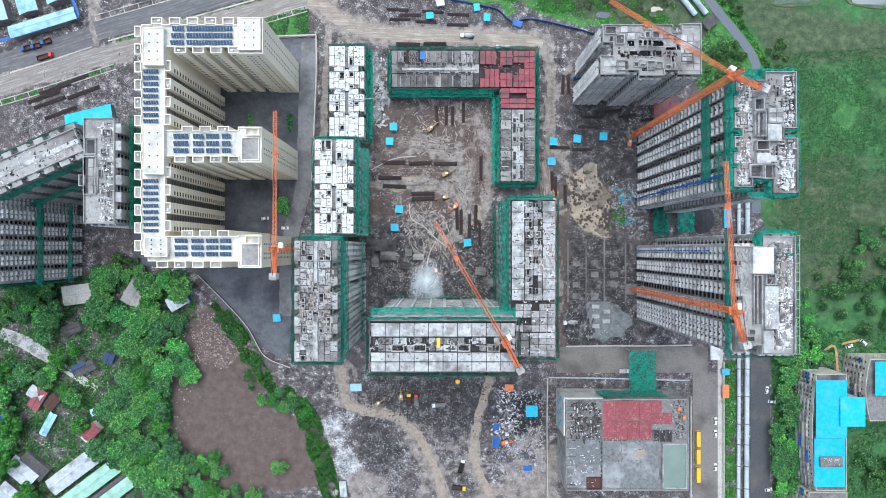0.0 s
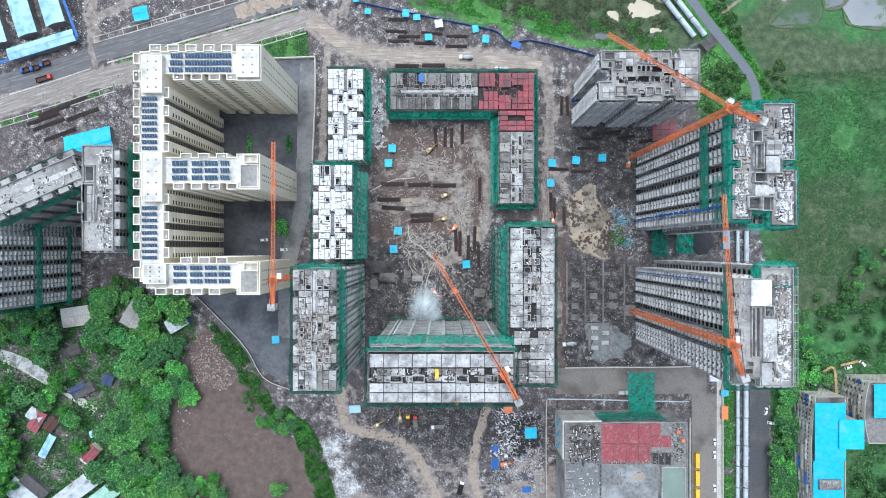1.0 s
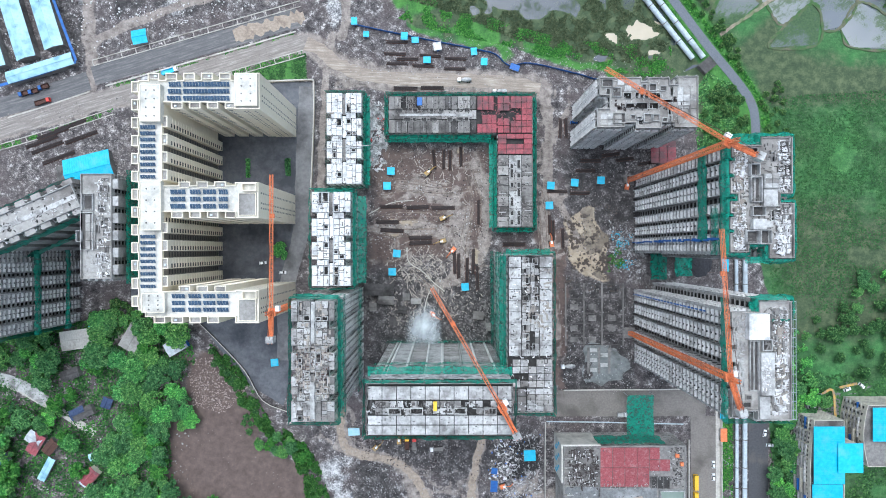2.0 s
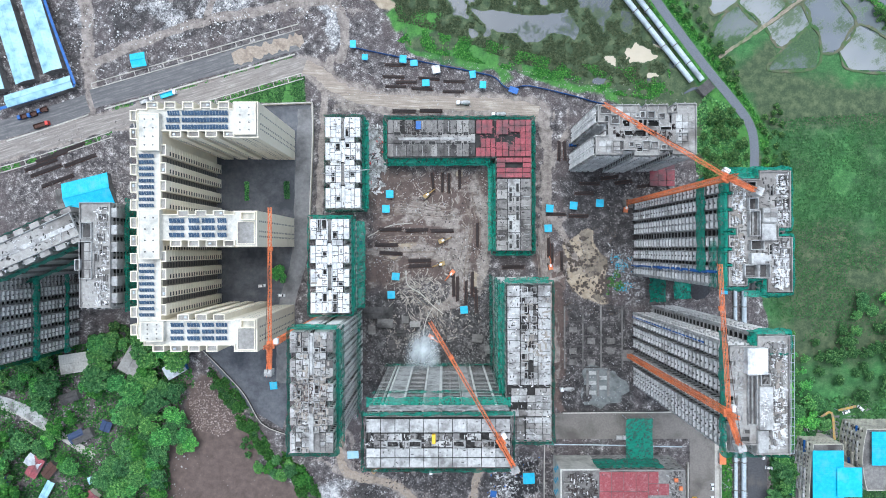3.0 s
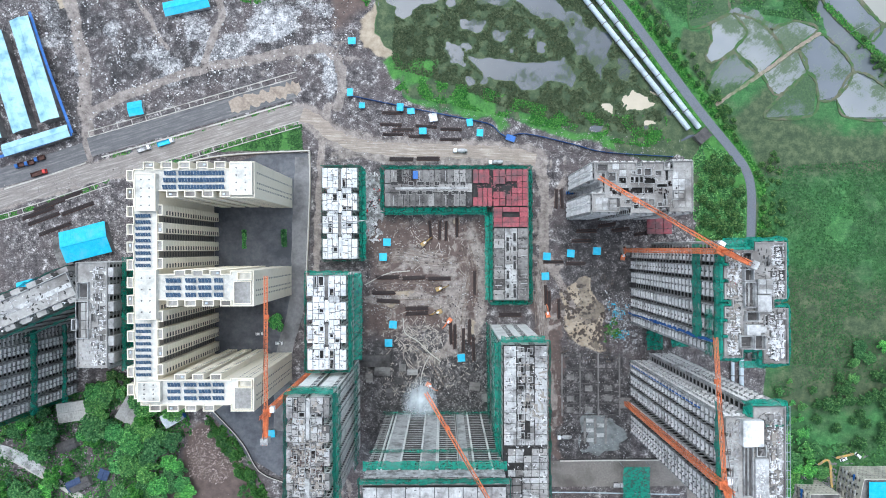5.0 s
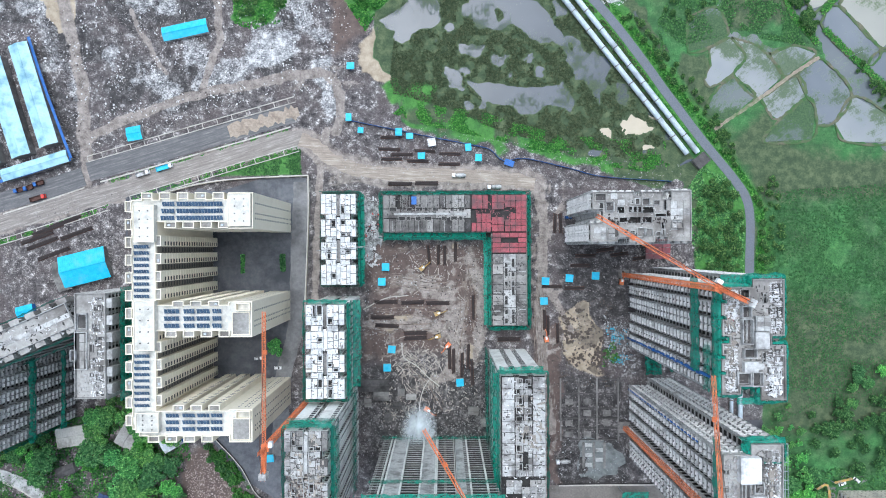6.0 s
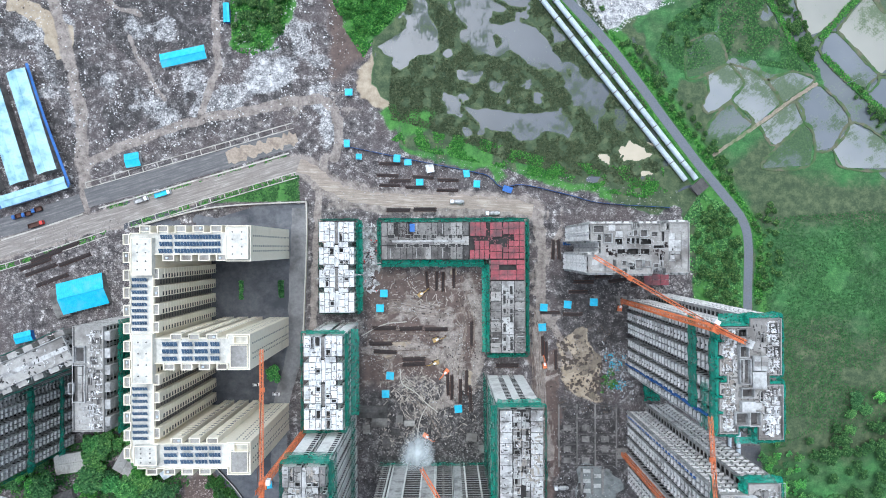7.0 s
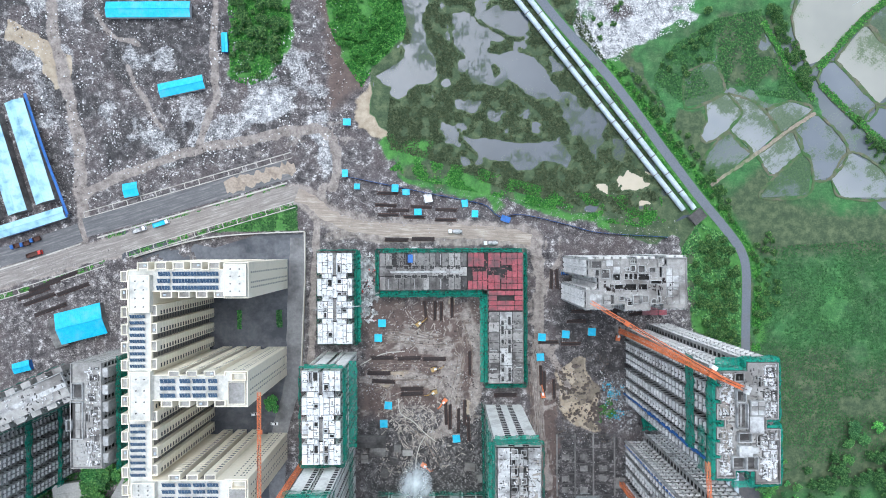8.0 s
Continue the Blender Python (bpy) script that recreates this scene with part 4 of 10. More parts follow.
def block(parent, x0, y0, x1, y1, z, wall_mat, roof_mat, storey=3.0, bay=3.4, pier=1.3, sill=1.3, faces="nesw", core=None, roof_h=0.3, base=-0.3):
    """A storeyed block: dark core, wall grid on its faces, roof slab on top."""
    # core coloured dark in place of the shade inside the rooms
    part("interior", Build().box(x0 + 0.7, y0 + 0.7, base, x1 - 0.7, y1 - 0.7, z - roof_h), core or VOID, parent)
    for s in faces:
        w = Build()
        p0, p1 = sides(x0, y0, x1, y1)[s]
        facade(w, p0, p1, base, z - roof_h, storey, bay, pier, sill)
        part("wall", w, wall_mat, parent)
    return part("roof_slab", Build().box(x0 - 0.02, y0 - 0.02, z - roof_h, x1 + 0.02, y1 + 0.02, z), roof_mat, parent)


def lattice(b, p, q, w, up, step=2.2, chord=0.28, lace=0.14):
    """A square lattice girder from p to q."""
    p, q, up = Vector(p), Vector(q), Vector(up)
    d = (q - p).normalized()
    s = d.cross(up).normalized() * w / 2
    t = s.cross(d).normalized() * w / 2
    offs = (s + t, s - t, -s - t, -s + t)
    for o in offs:
        b.bar(p + o, q + o, chord)
    n = max(1, int((q - p).length / step))
    for k in range(n):
        a, c = p.lerp(q, k / n), p.lerp(q, (k + 1) / n)
        for i in range(4):
            b.bar(a + offs[i], c + offs[(i + 1) % 4], lace)
        for i in range(4):
            b.bar(a + offs[i], a + offs[(i + 1) % 4], lace)


def tower_crane(label, mx, my, top, tip, tail, base=0.0, w=2.0):
    """A tower crane: mast, slewing ring, cab, jib, counter-jib, ballast, tie bars."""
    ob = thing("tower_crane", label, "crane", (mx, my, base))
    mast = Build()
    lattice(mast, (mx, my, base), (mx, my, top), w, (0, 1, 0), 2.0, 0.26, 0.12)
    part("mast", mast, ORANGE, ob)
    part("footing", Build().box(mx - 3, my - 3, base - 0.5, mx + 3, my + 3, base + 0.6), GREY, ob, "concrete footing")
    d = (Vector(tip) - Vector((mx, my))).normalized()
    n = (d.y, -d.x)
    part("slewing_ring", Build().slant((mx, my), d, n, -1.5, 1.5, -1.5, 1.5, top, top + 1.2), ORANGE, ob)
    part("cab", Build().slant((mx, my), d, n, 0.4, 2.6, 1.5, 3.1, top - 0.4, top + 1.9), CARWHITE, ob, "white operator cab")
    z = top + 2.0
    jib = Build()
    lattice(jib, (mx, my, z), (*tip, z + 0.4), 1.15, (0, 0, 1), 1.7, 0.16, 0.07)
    part("jib", jib, ORANGE, ob)
    e = (Vector(tail) - Vector((mx, my)))
    counter = Build()
    lattice(counter, (mx, my, z), (*tail, z), 1.5, (0, 0, 1), 1.8, 0.24, 0.12)
    counter.slant((mx, my), e.normalized(), (e.normalized().y, -e.normalized().x), 1, e.length, -0.9, 0.9, z - 1.0, z - 0.8)
    part("counter_jib", counter, ORANGE, ob)
    part("ballast", Build().slant(tail, e.normalized(), (e.normalized().y, -e.normalized().x), -3.0, -0.4, -1.5, 1.5, z - 2.4, z + 1.5), PALE, ob, "grey concrete counterweight blocks")
    apex = Build()
    lattice(apex, (mx, my, z), (mx, my, z + 6.5), 1.2, (0, 1, 0), 1.6, 0.26, 0.14)
    part("apex", apex, ORANGE, ob)
    mid = Vector((mx, my)).lerp(Vector(tip), 0.62)
    for end in ((*mid, z + 1.0), (tail[0] - e.normalized().x * 2, tail[1] - e.normalized().y * 2, z + 1.5)):
        part("tie_bar", Build().bar((mx, my, z + 6.4), end, 0.16), RUST, ob)
    hook = Vector((mx, my)).lerp(Vector(tip), 0.7)
    part("trolley", Build().slant(hook, d, n, -0.9, 0.9, -0.9, 0.9, z - 1.3, z - 0.8), ORANGE, ob)
    part("hoist_rope", Build().bar((*hook, z - 1.3), (*hook, z - 14), 0.08), RUST, ob)
    return ob

def normals(path):
    n = len(path)
    out = []
    for i in range(n):
        (ax, ay), (bx, by) = path[i], path[(i + 1) % n]
        s = math.hypot(bx - ax, by - ay)
        out.append(((by - ay) / s, -(bx - ax) / s))
    return out


def offset(path, d):
    """A closed square-cornered outline moved outwards by d."""
    ns, out = normals(path), []
    for i, p in enumerate(path):
        a, b = ns[i - 1], ns[i]
        k = 1.0 / max(0.3, 1 + a[0] * b[0] + a[1] * b[1])
        out.append((p[0] + (a[0] + b[0]) * d * k, p[1] + (a[1] + b[1]) * d * k))
    return out


def bays(p0, p1, first, pitch, width, depth, count):
    """Corner points of a run from p0 towards p1 with projecting bays."""
    s = math.dist(p0, p1)
    u = ((p1[0] - p0[0]) / s, (p1[1] - p0[1]) / s)
    n = (u[1], -u[0])
    out = [p0]
    for k in range(count):
        a = first + k * pitch
        for d, o in ((a, 0), (a, depth), (a + width, depth), (a + width, 0)):
            out.append((p0[0] + u[0] * d + n[0] * o, p0[1] + u[1] * d + n[1] * o))
    return out


def skin(path, z0, z1, storey, openings, sill=0.9, head=2.5, reveal=0.35):
    """One wall round a closed outline, with an opening cut at every storey where openings(length, normal) names spans."""
    b, seen = Build(), {}

    def v(x, y, z):
        key = (round(x, 3), round(y, 3), round(z, 3))
        if key not in seen:
            seen[key] = len(b.v)
            b.v.append(key)
        return seen[key]

    zs, z = [z0], z0 + 0.3
    while z + storey < z1 + 0.01:
        zs += [z + sill, z + head]
        z += storey
    zs.append(z1)
    ns = normals(path)
    for i, p in enumerate(path):
        q, n = path[(i + 1) % len(path)], ns[i]
        s = math.dist(p, q)
        u = ((q[0] - p[0]) / s, (q[1] - p[1]) / s)
        spans = openings(s, n)
        us = [0.0] + [c for sp in spans for c in sp] + [s]
        for a in range(len(us) - 1):
            for k in range(len(zs) - 1):
                c = [(p[0] + u[0] * d, p[1] + u[1] * d) for d in (us[a], us[a + 1])]
                if a % 2 == 1 and k % 2 == 1:
                    o = [(x - n[0] * reveal, y - n[1] * reveal) for x, y in c]
                    for (x0, y0, h0), (x1, y1, h1), (ox0, oy0), (ox1, oy1) in (
                            ((*c[0], zs[k]), (*c[1], zs[k]), o[0], o[1]), ((*c[1], zs[k]), (*c[1], zs[k + 1]), o[1], o[1]),
                            ((*c[1], zs[k + 1]), (*c[0], zs[k + 1]), o[1], o[0]), ((*c[0], zs[k + 1]), (*c[0], zs[k]), o[0], o[0])):
                        b.f.append((v(x0, y0, h0), v(x1, y1, h1), v(ox1, oy1, h1), v(ox0, oy0, h0)))
                else:
                    b.f.append((v(*c[0], zs[k]), v(*c[1], zs[k]), v(*c[1], zs[k + 1]), v(*c[0], zs[k + 1])))
    return b


def spans_every(bay, width, least=1.6):
    """Openings of one width, evenly spaced along a wall."""
    def spans(s, n):
        if s < least:
            return []
        k = max(1, int(s / bay))
        w = min(width, s / k - 0.5)
        return [(s * (i + 0.5) / k - w / 2, s * (i + 0.5) / k + w / 2) for i in range(k)]
    return spans


def curb(path, z0, z1, w):
    """A low wall of width w along the inside of an outline."""
    b, n = Build(), len(path)
    inner = offset(path, -w)
    b.v = [(*p, z0) for p in path] + [(*p, z1) for p in path] + [(*p, z1) for p in inner] + [(*p, z0) for p in inner]
    for k in range(n):
        m = (k + 1) % n
        b.f += [(k, m, n + m, n + k), (n + k, n + m, 2 * n + m, 2 * n + k), (2 * n + k, 2 * n + m, 3 * n + m, 3 * n + k)]
    return b


def rect(x0, y0, x1, y1):
    return [(x0, y0), (x1, y0), (x1, y1), (x0, y1)]


def flat_curb(path, out, w, h):
    """A slab edge that stands out from a wall, from z = 0 to h."""
    b, n = Build(), len(path)
    a, c = offset(path, out), offset(path, -w)
    b.v = [(*p, 0) for p in a] + [(*p, h) for p in a] + [(*p, h) for p in c] + [(*p, 0) for p in c]
    for k in range(n):
        m = (k + 1) % n
        b.f += [(k, m, n + m, n + k), (n + k, n + m, 2 * n + m, 2 * n + k), (2 * n + k, 2 * n + m, 3 * n + m, 3 * n + k), (3 * n + k, 3 * n + m, m, k)]
    return b


def stacked(name, b, material, parent, zs, label=""):
    """Alike parts of one mesh at several heights."""
    at = BASE.get(parent.name, (0, 0, 0))
    me = b.mesh(name, material, at)
    for z in zs:
        ob = new(name, me)
        ob.parent, ob.location = parent, (0, 0, z)
        if label:
            tagged(ob, label)


def shell(parent, path, z, wall_mat, storey, openings, deck_mat, lip=1.0, lip_w=0.35, sill=0.9, head=2.5, ledge=0.0, ledge_mat=None, base=-0.3, inset=0.9, deck=True, ledge_h=0.35, reveal=0.35, drop=0.0):
    """Wall, dark interior, roof deck, parapet and slab edges of one storeyed block."""
    part("wall", skin(path, base, z, storey, openings, sill, head, reveal), wall_mat, parent)
    # solid filling, its colour darkened to pass for shaded rooms behind the openings
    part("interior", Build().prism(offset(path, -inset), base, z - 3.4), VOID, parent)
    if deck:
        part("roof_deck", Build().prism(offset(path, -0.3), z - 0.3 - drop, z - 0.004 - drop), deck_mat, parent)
    if lip:
        part("parapet", curb(path, z - 0.001, z + lip, lip_w), wall_mat, parent)
    if ledge:
        zs, k = [], base + 0.3 + storey
        while k < z - 0.5:
            zs.append(k - 0.3)
            k += storey
        stacked("slab_edge", flat_curb(path, ledge, 0.05, ledge_h), ledge_mat or wall_mat, parent, zs)


def holed_slab(path, holes, z0, z1):
    """A slab over an outline, left open over the rectangles in holes."""
    b = Build()
    xs = sorted({p[0] for p in path} | {h[k] for h in holes for k in (0, 2)})
    ys = sorted({p[1] for p in path} | {h[k] for h in holes for k in (1, 3)})
    for ya, yb in zip(ys, ys[1:]):
        run = None
        for xa, xb in zip(xs, xs[1:] + [None]):
            c = None if xb is None else ((xa + xb) / 2, (ya + yb) / 2)
            full = c and within(c, path) and not any(h[0] < c[0] < h[2] and h[1] < c[1] < h[3] for h in holes)
            if full and run is None:
                run = xa
            if not full and run is not None:
                b.box(run, ya, z0, xa, yb, z1)
                run = None
    return b


def within(p, pts):
    hit = False
    for a, c in zip(pts, pts[1:] + pts[:1]):
        if (a[1] > p[1]) != (c[1] > p[1]) and p[0] < (c[0] - a[0]) * (p[1] - a[1]) / (c[1] - a[1]) + a[0]:
            hit = not hit
    return hit


def open_deck(parent, path, z, holes, material, rim=0.0, rim_mat=None):
    """A roof deck with real openings, each with a low rim, above dark unfinished rooms."""
    if holes:
        part("roof_deck", holed_slab(offset(path, -0.32), holes, z - 0.3, z - 0.004), material, parent)
    else:
        part("roof_deck", Build().prism(offset(path, -0.3), z - 0.3, z - 0.004), material, parent)
    if rim:
        for x0, y0, x1, y1 in holes:
            part("shaft_rim", curb(rect(x0 - 0.2, y0 - 0.2, x1 + 0.2, y1 + 0.2), z, z + rim, 0.2), rim_mat or material, parent)


def panels(parent, name, x0, y0, x1, y1, z, nx, ny, material, gap=0.25, holes=(), seed=0, thick=0.3, lift=0.12, mats=None):
    """A grid of separate slabs on a deck; holes names the places left open."""
    r = random.Random(seed)
    w, h = (x1 - x0) / nx, (y1 - y0) / ny
    mesh_of = {}
    at = BASE[parent.name]
    for j in range(ny):
        for i in range(nx):
            if (i, j) in holes:
                continue
            m = r.choice(mats) if mats else material
            if m.name not in mesh_of:
                bx = Build().box(-w / 2 + gap / 2, -h / 2 + gap / 2, 0, w / 2 - gap / 2, h / 2 - gap / 2, thick)
                mesh_of[m.name] = bx.mesh(name, m)
            ob = new(name, mesh_of[m.name])
            ob.parent = parent
            ob.location = (x0 + w * (i + 0.5) - at[0], y0 + h * (j + 0.5) - at[1], z + r.uniform(0, lift) - at[2])


# ---- finished cream apartment tower, shaped like an E ----
WZ = 67.0
wx0, wx1 = -138.4, -127.4
tower = thing("apartment_tower", "finished cream high-rise with solar panels on its white roof", "building", (-120.0, 40.0, 0.0))
top0, top1 = 92.8, 103.0
mid0, mid1 = 42.6, 54.6
bot0, bot1 = -5.7, 6.0
path = []
path += bays((wx0 + 3, bot0), (-94, bot0), 4.0, 8.2, 5.25, 2.9, 4)
path += [(-94.0, bot0), (-94.0, bot0 - 2.9), (-83.2, bot0 - 2.9), (-83.2, bot1 + 0.6), (-94.0, bot1 + 0.6), (-94.0, bot1)]
path += bays((-96, bot1), (wx1, bot1), 2.2, 8.2, 5.25, 2.6, 3)
path += bays((wx1, bot1), (wx1, mid0), 2.2, 8.2, 5.0, 2.5, 4)
path += bays((wx1, mid0), (-94, mid0), 4.2, 8.2, 5.25, 2.9, 4)
path += [(-94.0, mid0), (-94.0, mid0 - 2.9), (-83.2, mid0 - 2.9), (-83.2, mid1 + 1.5), (-94.0, mid1 + 1.5), (-94.0, mid1)]
path += bays((-96, mid1), (wx1, mid1), 2.2, 8.2, 5.25, 1.8, 3)
path += bays((wx1, mid1), (wx1, top0), 2.4, 8.2, 5.0, 2.5, 4)
path += bays((wx1, top0), (-94, top0), 4.2, 8.2, 5.25, 2.9, 4)
path += [(-94.0, top0), (-94.0, top0 - 3.2), (-82.6, top0 - 3.2), (-82.6, top1 + 3.2), (-94.0, top1 + 3.2), (-94.0, top1)]
path += bays((-95.5, top1), (wx0, top1), 0.4, 8.2, 5.2, 3.3, 5)
path += bays((wx0, top1), (wx0, bot0 + 3), 0.6, 8.2, 5.0, 3.1, 13)
path += [(wx0, bot0 + 3), (wx0 + 3, bot0 + 3)]
path = [p for i, p in enumerate(path) if math.dist(p, path[i - 1]) > 0.05]


def jog(n, s):
    """Whether a short wall is the side of a bay."""
    return any(abs(s - d) < 0.02 for d in (2.9, 2.6, 2.5, 1.8, 3.3, 3.1))


def tower_windows(s, n):
    if 4.6 < s < 5.6:
        return [(0.4, 2.3)]
    if 2.4 < s < 4.4:
        return [(0.35, s - 0.35)] if 2.85 < s < 3.25 and not jog(n, s) else []
    if s > 9:
        return [(s * k / 7 - 0.4, s * k / 7 + 0.4) for k in (2, 3, 5)]
    return []


shell(tower, path, WZ, WHITE, 2.95, tower_windows, WHITE_ROOF, 1.1, 0.4, 0.9, 2.45, reveal=0.1)

# panes set back in the openings of the courtyard walls, each a part
pane_mesh = {}
panes = 0
for i, p in enumerate(path):
    q = path[(i + 1) % len(path)]
    s, n = math.dist(p, q), normals(path)[i]
    u = ((q[0] - p[0]) / s, (q[1] - p[1]) / s)
    spans = tower_windows(s, n)
    rest = Build()
    for a0, a1 in spans:
        for k in range(22):
            z0 = 0.9 + 2.95 * k
            if z0 + 1.6 > WZ - 1:
                break
            if panes < 290 and n[0] > 0.5 and s < 6 and k > 6:
                key = (round(a1 - a0, 2), n)
                if key not in pane_mesh:
                    pane_mesh[key] = Build().slant((0, 0), u, n, 0.01, a1 - a0 - 0.01, -0.09, -0.05, 0.01, 1.54).mesh("window_pane", GLASS)
                ob = new("window_pane", pane_mesh[key])
                ob.parent, ob.location = tower, (p[0] + u[0] * a0 + 120.0, p[1] + u[1] * a0 - 40.0, z0)
                panes += 1
            else:
                rest.slant(p, u, n, a0 + 0.01, a1 - 0.01, -0.09, -0.05, z0 + 0.01, z0 + 1.54)
    if rest.v:
        part("glazing", rest, GLASS, tower, "dark tinted window panes", "stuff")

# sills at every storey across the courtyard bays
sill_at = [0.85 + 2.95 * k for k in range(1, 22)]
for i, p in enumerate(path):
    q = path[(i + 1) % len(path)]
    s, n = math.dist(p, q), normals(path)[i]
    if 4.6 < s < 5.6 and (n[0] > 0.5 or n[1] != 0):
        u = ((q[0] - p[0]) / s, (q[1] - p[1]) / s)
        b = Build()
        for z in sill_at:
            b.slant(p, u, n, 0.1, s - 0.1, 0.0, 0.1, z - 0.12, z)
        part("sill_course", b, WHITE, tower, "cream ledges below the windows", "stuff")

# stair and lift heads on the roof
for k, r4 in enumerate(((-136.5, 83.5, -127.0, 100.5, 3.2), (-136.5, 34.0, -127.0, 56.5, 3.0), (-136.0, -3.5, -125.5, 5.5, 2.6), (-93.6, top0 - 2.0, -83.2, top1 + 2.5, 2.4), (-92.5, mid0 - 1.8, -84.4, mid1 - 3.4, 0.5), (-92.5, bot0 - 2, -84.4, bot1 - 3.6, 0.5))):
    x0, y0, x1, y1, h = r4
    head = part("roof_house", Build().box(x0, y0, WZ, x1, y1, WZ + h), WHITE_ROOF if h > 1 else RAW, tower, "white plastered roof house" if h > 1 else "grey roof slab with vent pipes")
    part("coping", curb(rect(x0, y0, x1, y1), WZ + h, WZ + h + 0.4, 0.3), WHITE, head)
    if h > 2:
        for i in range(2):
            for j in range(4):
                vx, vy = x0 + (x1 - x0) * (0.3 + 0.4 * i), y0 + (y1 - y0) * (0.15 + 0.23 * j)
                part("vent_cap", Build().tube([(vx, vy, WZ + h), (vx, vy, WZ + h + 0.35)], 0.32, 8), DARKCON, head, "small dark vent opening")


# open-topped tank enclosures at the ends of two wings
for yy in (mid1, bot1 - 0.8):
    part("tank_wall", curb(rect(-90.4, yy - 2.8, -83.7, yy + 0.9), WZ + 0.004, WZ + 2.6, 0.35), WHITE, tower, "cream walls round a sunken tank")


def solar_table(x0, y0, x1, y1, z, nx, along="x"):
    """A tilted rack of panels with steel legs."""
    rack = thing("solar_panel_rack", "tilted rack of blue solar panels on a white roof", "solar panels", (x0, y0, z), group="rooftop solar racks")
    w, rise = (x1 - x0) / nx, 0.9
    for i in range(nx):
        a, c = x0 + w * i + 0.05, x0 + w * (i + 1) - 0.05
        b = Build()
        b.v = [(a, y0, z + 0.7), (c, y0, z + 0.7), (c, y1, z + 0.7 + rise), (a, y1, z + 0.7 + rise), (a, y0, z + 0.64), (c, y0, z + 0.64), (c, y1, z + 0.64 + rise), (a, y1, z + 0.64 + rise)]
        b.f = [(0, 1, 2, 3), (7, 6, 5, 4), (0, 4, 5, 1), (1, 5, 6, 2), (2, 6, 7, 3), (3, 7, 4, 0)]
        part("solar_panel", b, SOLAR, rack)
    for i in range(0, nx + 1, max(1, nx // 3)):
        x = min(x0 + w * i, x1 - 0.1)
        part("leg", Build().bar((x, y0 + 0.1, z - 0.05), (x, y0 + 0.1, z + 0.66), 0.12), STEEL, rack)
        part("leg", Build().bar((x, y1 - 0.1, z - 0.05), (x, y1 - 0.1, z + 0.62 + rise), 0.12), STEEL, rack)
    return rack


for j in range(3):
    solar_table(-125.0 + j * 0.4, 93.6 + 3.2 * j, -118.6, 95.6 + 3.2 * j, WZ, 5)
    solar_table(-117.6, 93.6 + 3.2 * j, -96.4, 95.6 + 3.2 * j, WZ, 15)
    for k, (a, c) in enumerate(((-123.6, -116.6), (-114.6, -109.6), (-108.6, -102.6), (-101.4, -97.2))):
        solar_table(a, 44.0 + 3.3 * j, c, 46.1 + 3.3 * j, WZ, 4)
    for k, (a, c) in enumerate(((-123.0, -117.0), (-115.4, -109.6), (-108.6, -103.0), (-102.2, -97.0))):
        solar_table(a, -3.4 + 3.1 * j, c, -1.4 + 3.1 * j, WZ, 4)
for j in range(9):
    solar_table(-137.4, 57.8 + 2.85 * j, -130.4, 59.4 + 2.85 * j, WZ, 6)
    solar_table(-137.4, 7.6 + 2.85 * j, -130.4, 9.2 + 2.85 * j, WZ, 6)


# wells on top of the bays: a low curb round a grey tray with a cooling unit
for i, p in enumerate(path):
    q = path[(i + 1) % len(path)]
    s, n = math.dist(p, q), normals(path)[i]
    if not 4.6 < s < 5.6:
        continue
    u = ((q[0] - p[0]) / s, (q[1] - p[1]) / s)
    # the tray's darker grey stands in for shade in a hollow well
    tray = part("bay_tray", Build().slant(p, u, n, 0.45, s - 0.45, -2.6, -0.45, WZ + 0.004, WZ + 0.05), RAW, tower, "grey tray toned as the shade of a hollow bay top")
    part("bay_curb", Build().slant(p, u, n, 0.4, s - 0.4, -2.95, -2.65, WZ + 0.002, WZ + 1.05), WHITE, tower)
    if i % 3 == 0:
        part("cooling_unit", Build().slant(p, u, n, 1.2, 2.3, -1.8, -1.0, WZ + 0.05, WZ + 0.8), STEEL, tray)


# panels darker than the bays, over the recess walls between them, with their windows
TAUPE = mat("taupe_panel", lin(122, 117, 110), lin(142, 137, 130), 0.8, 0.08, 0.8)
for i, p in enumerate(path):
    q = path[(i + 1) % len(path)]
    s, n = math.dist(p, q), normals(path)[i]
    if 2.85 < s < 3.25 and not jog(n, s):
        u = ((q[0] - p[0]) / s, (q[1] - p[1]) / s)
        panel = part("recess_panel", Build().slant(p, u, n, 0.02, s - 0.02, 0.01, 0.06, 0.5, WZ - 0.6), TAUPE, tower)
        b = Build()
        for k in range(21):
            b.slant(p, u, n, 0.5, s - 0.5, 0.06, 0.09, 1.4 + 2.95 * k, 2.7 + 2.95 * k)
        part("glazing", b, GLASS, panel, "dark tinted window panes", "stuff")

# ---- slab blocks under construction round the site ----
def building(name, label, x0, y0, x1, y1):
    return thing(name, label, "building", (round((x0 + x1) / 2, 1), round((y0 + y1) / 2, 1), 0.0))


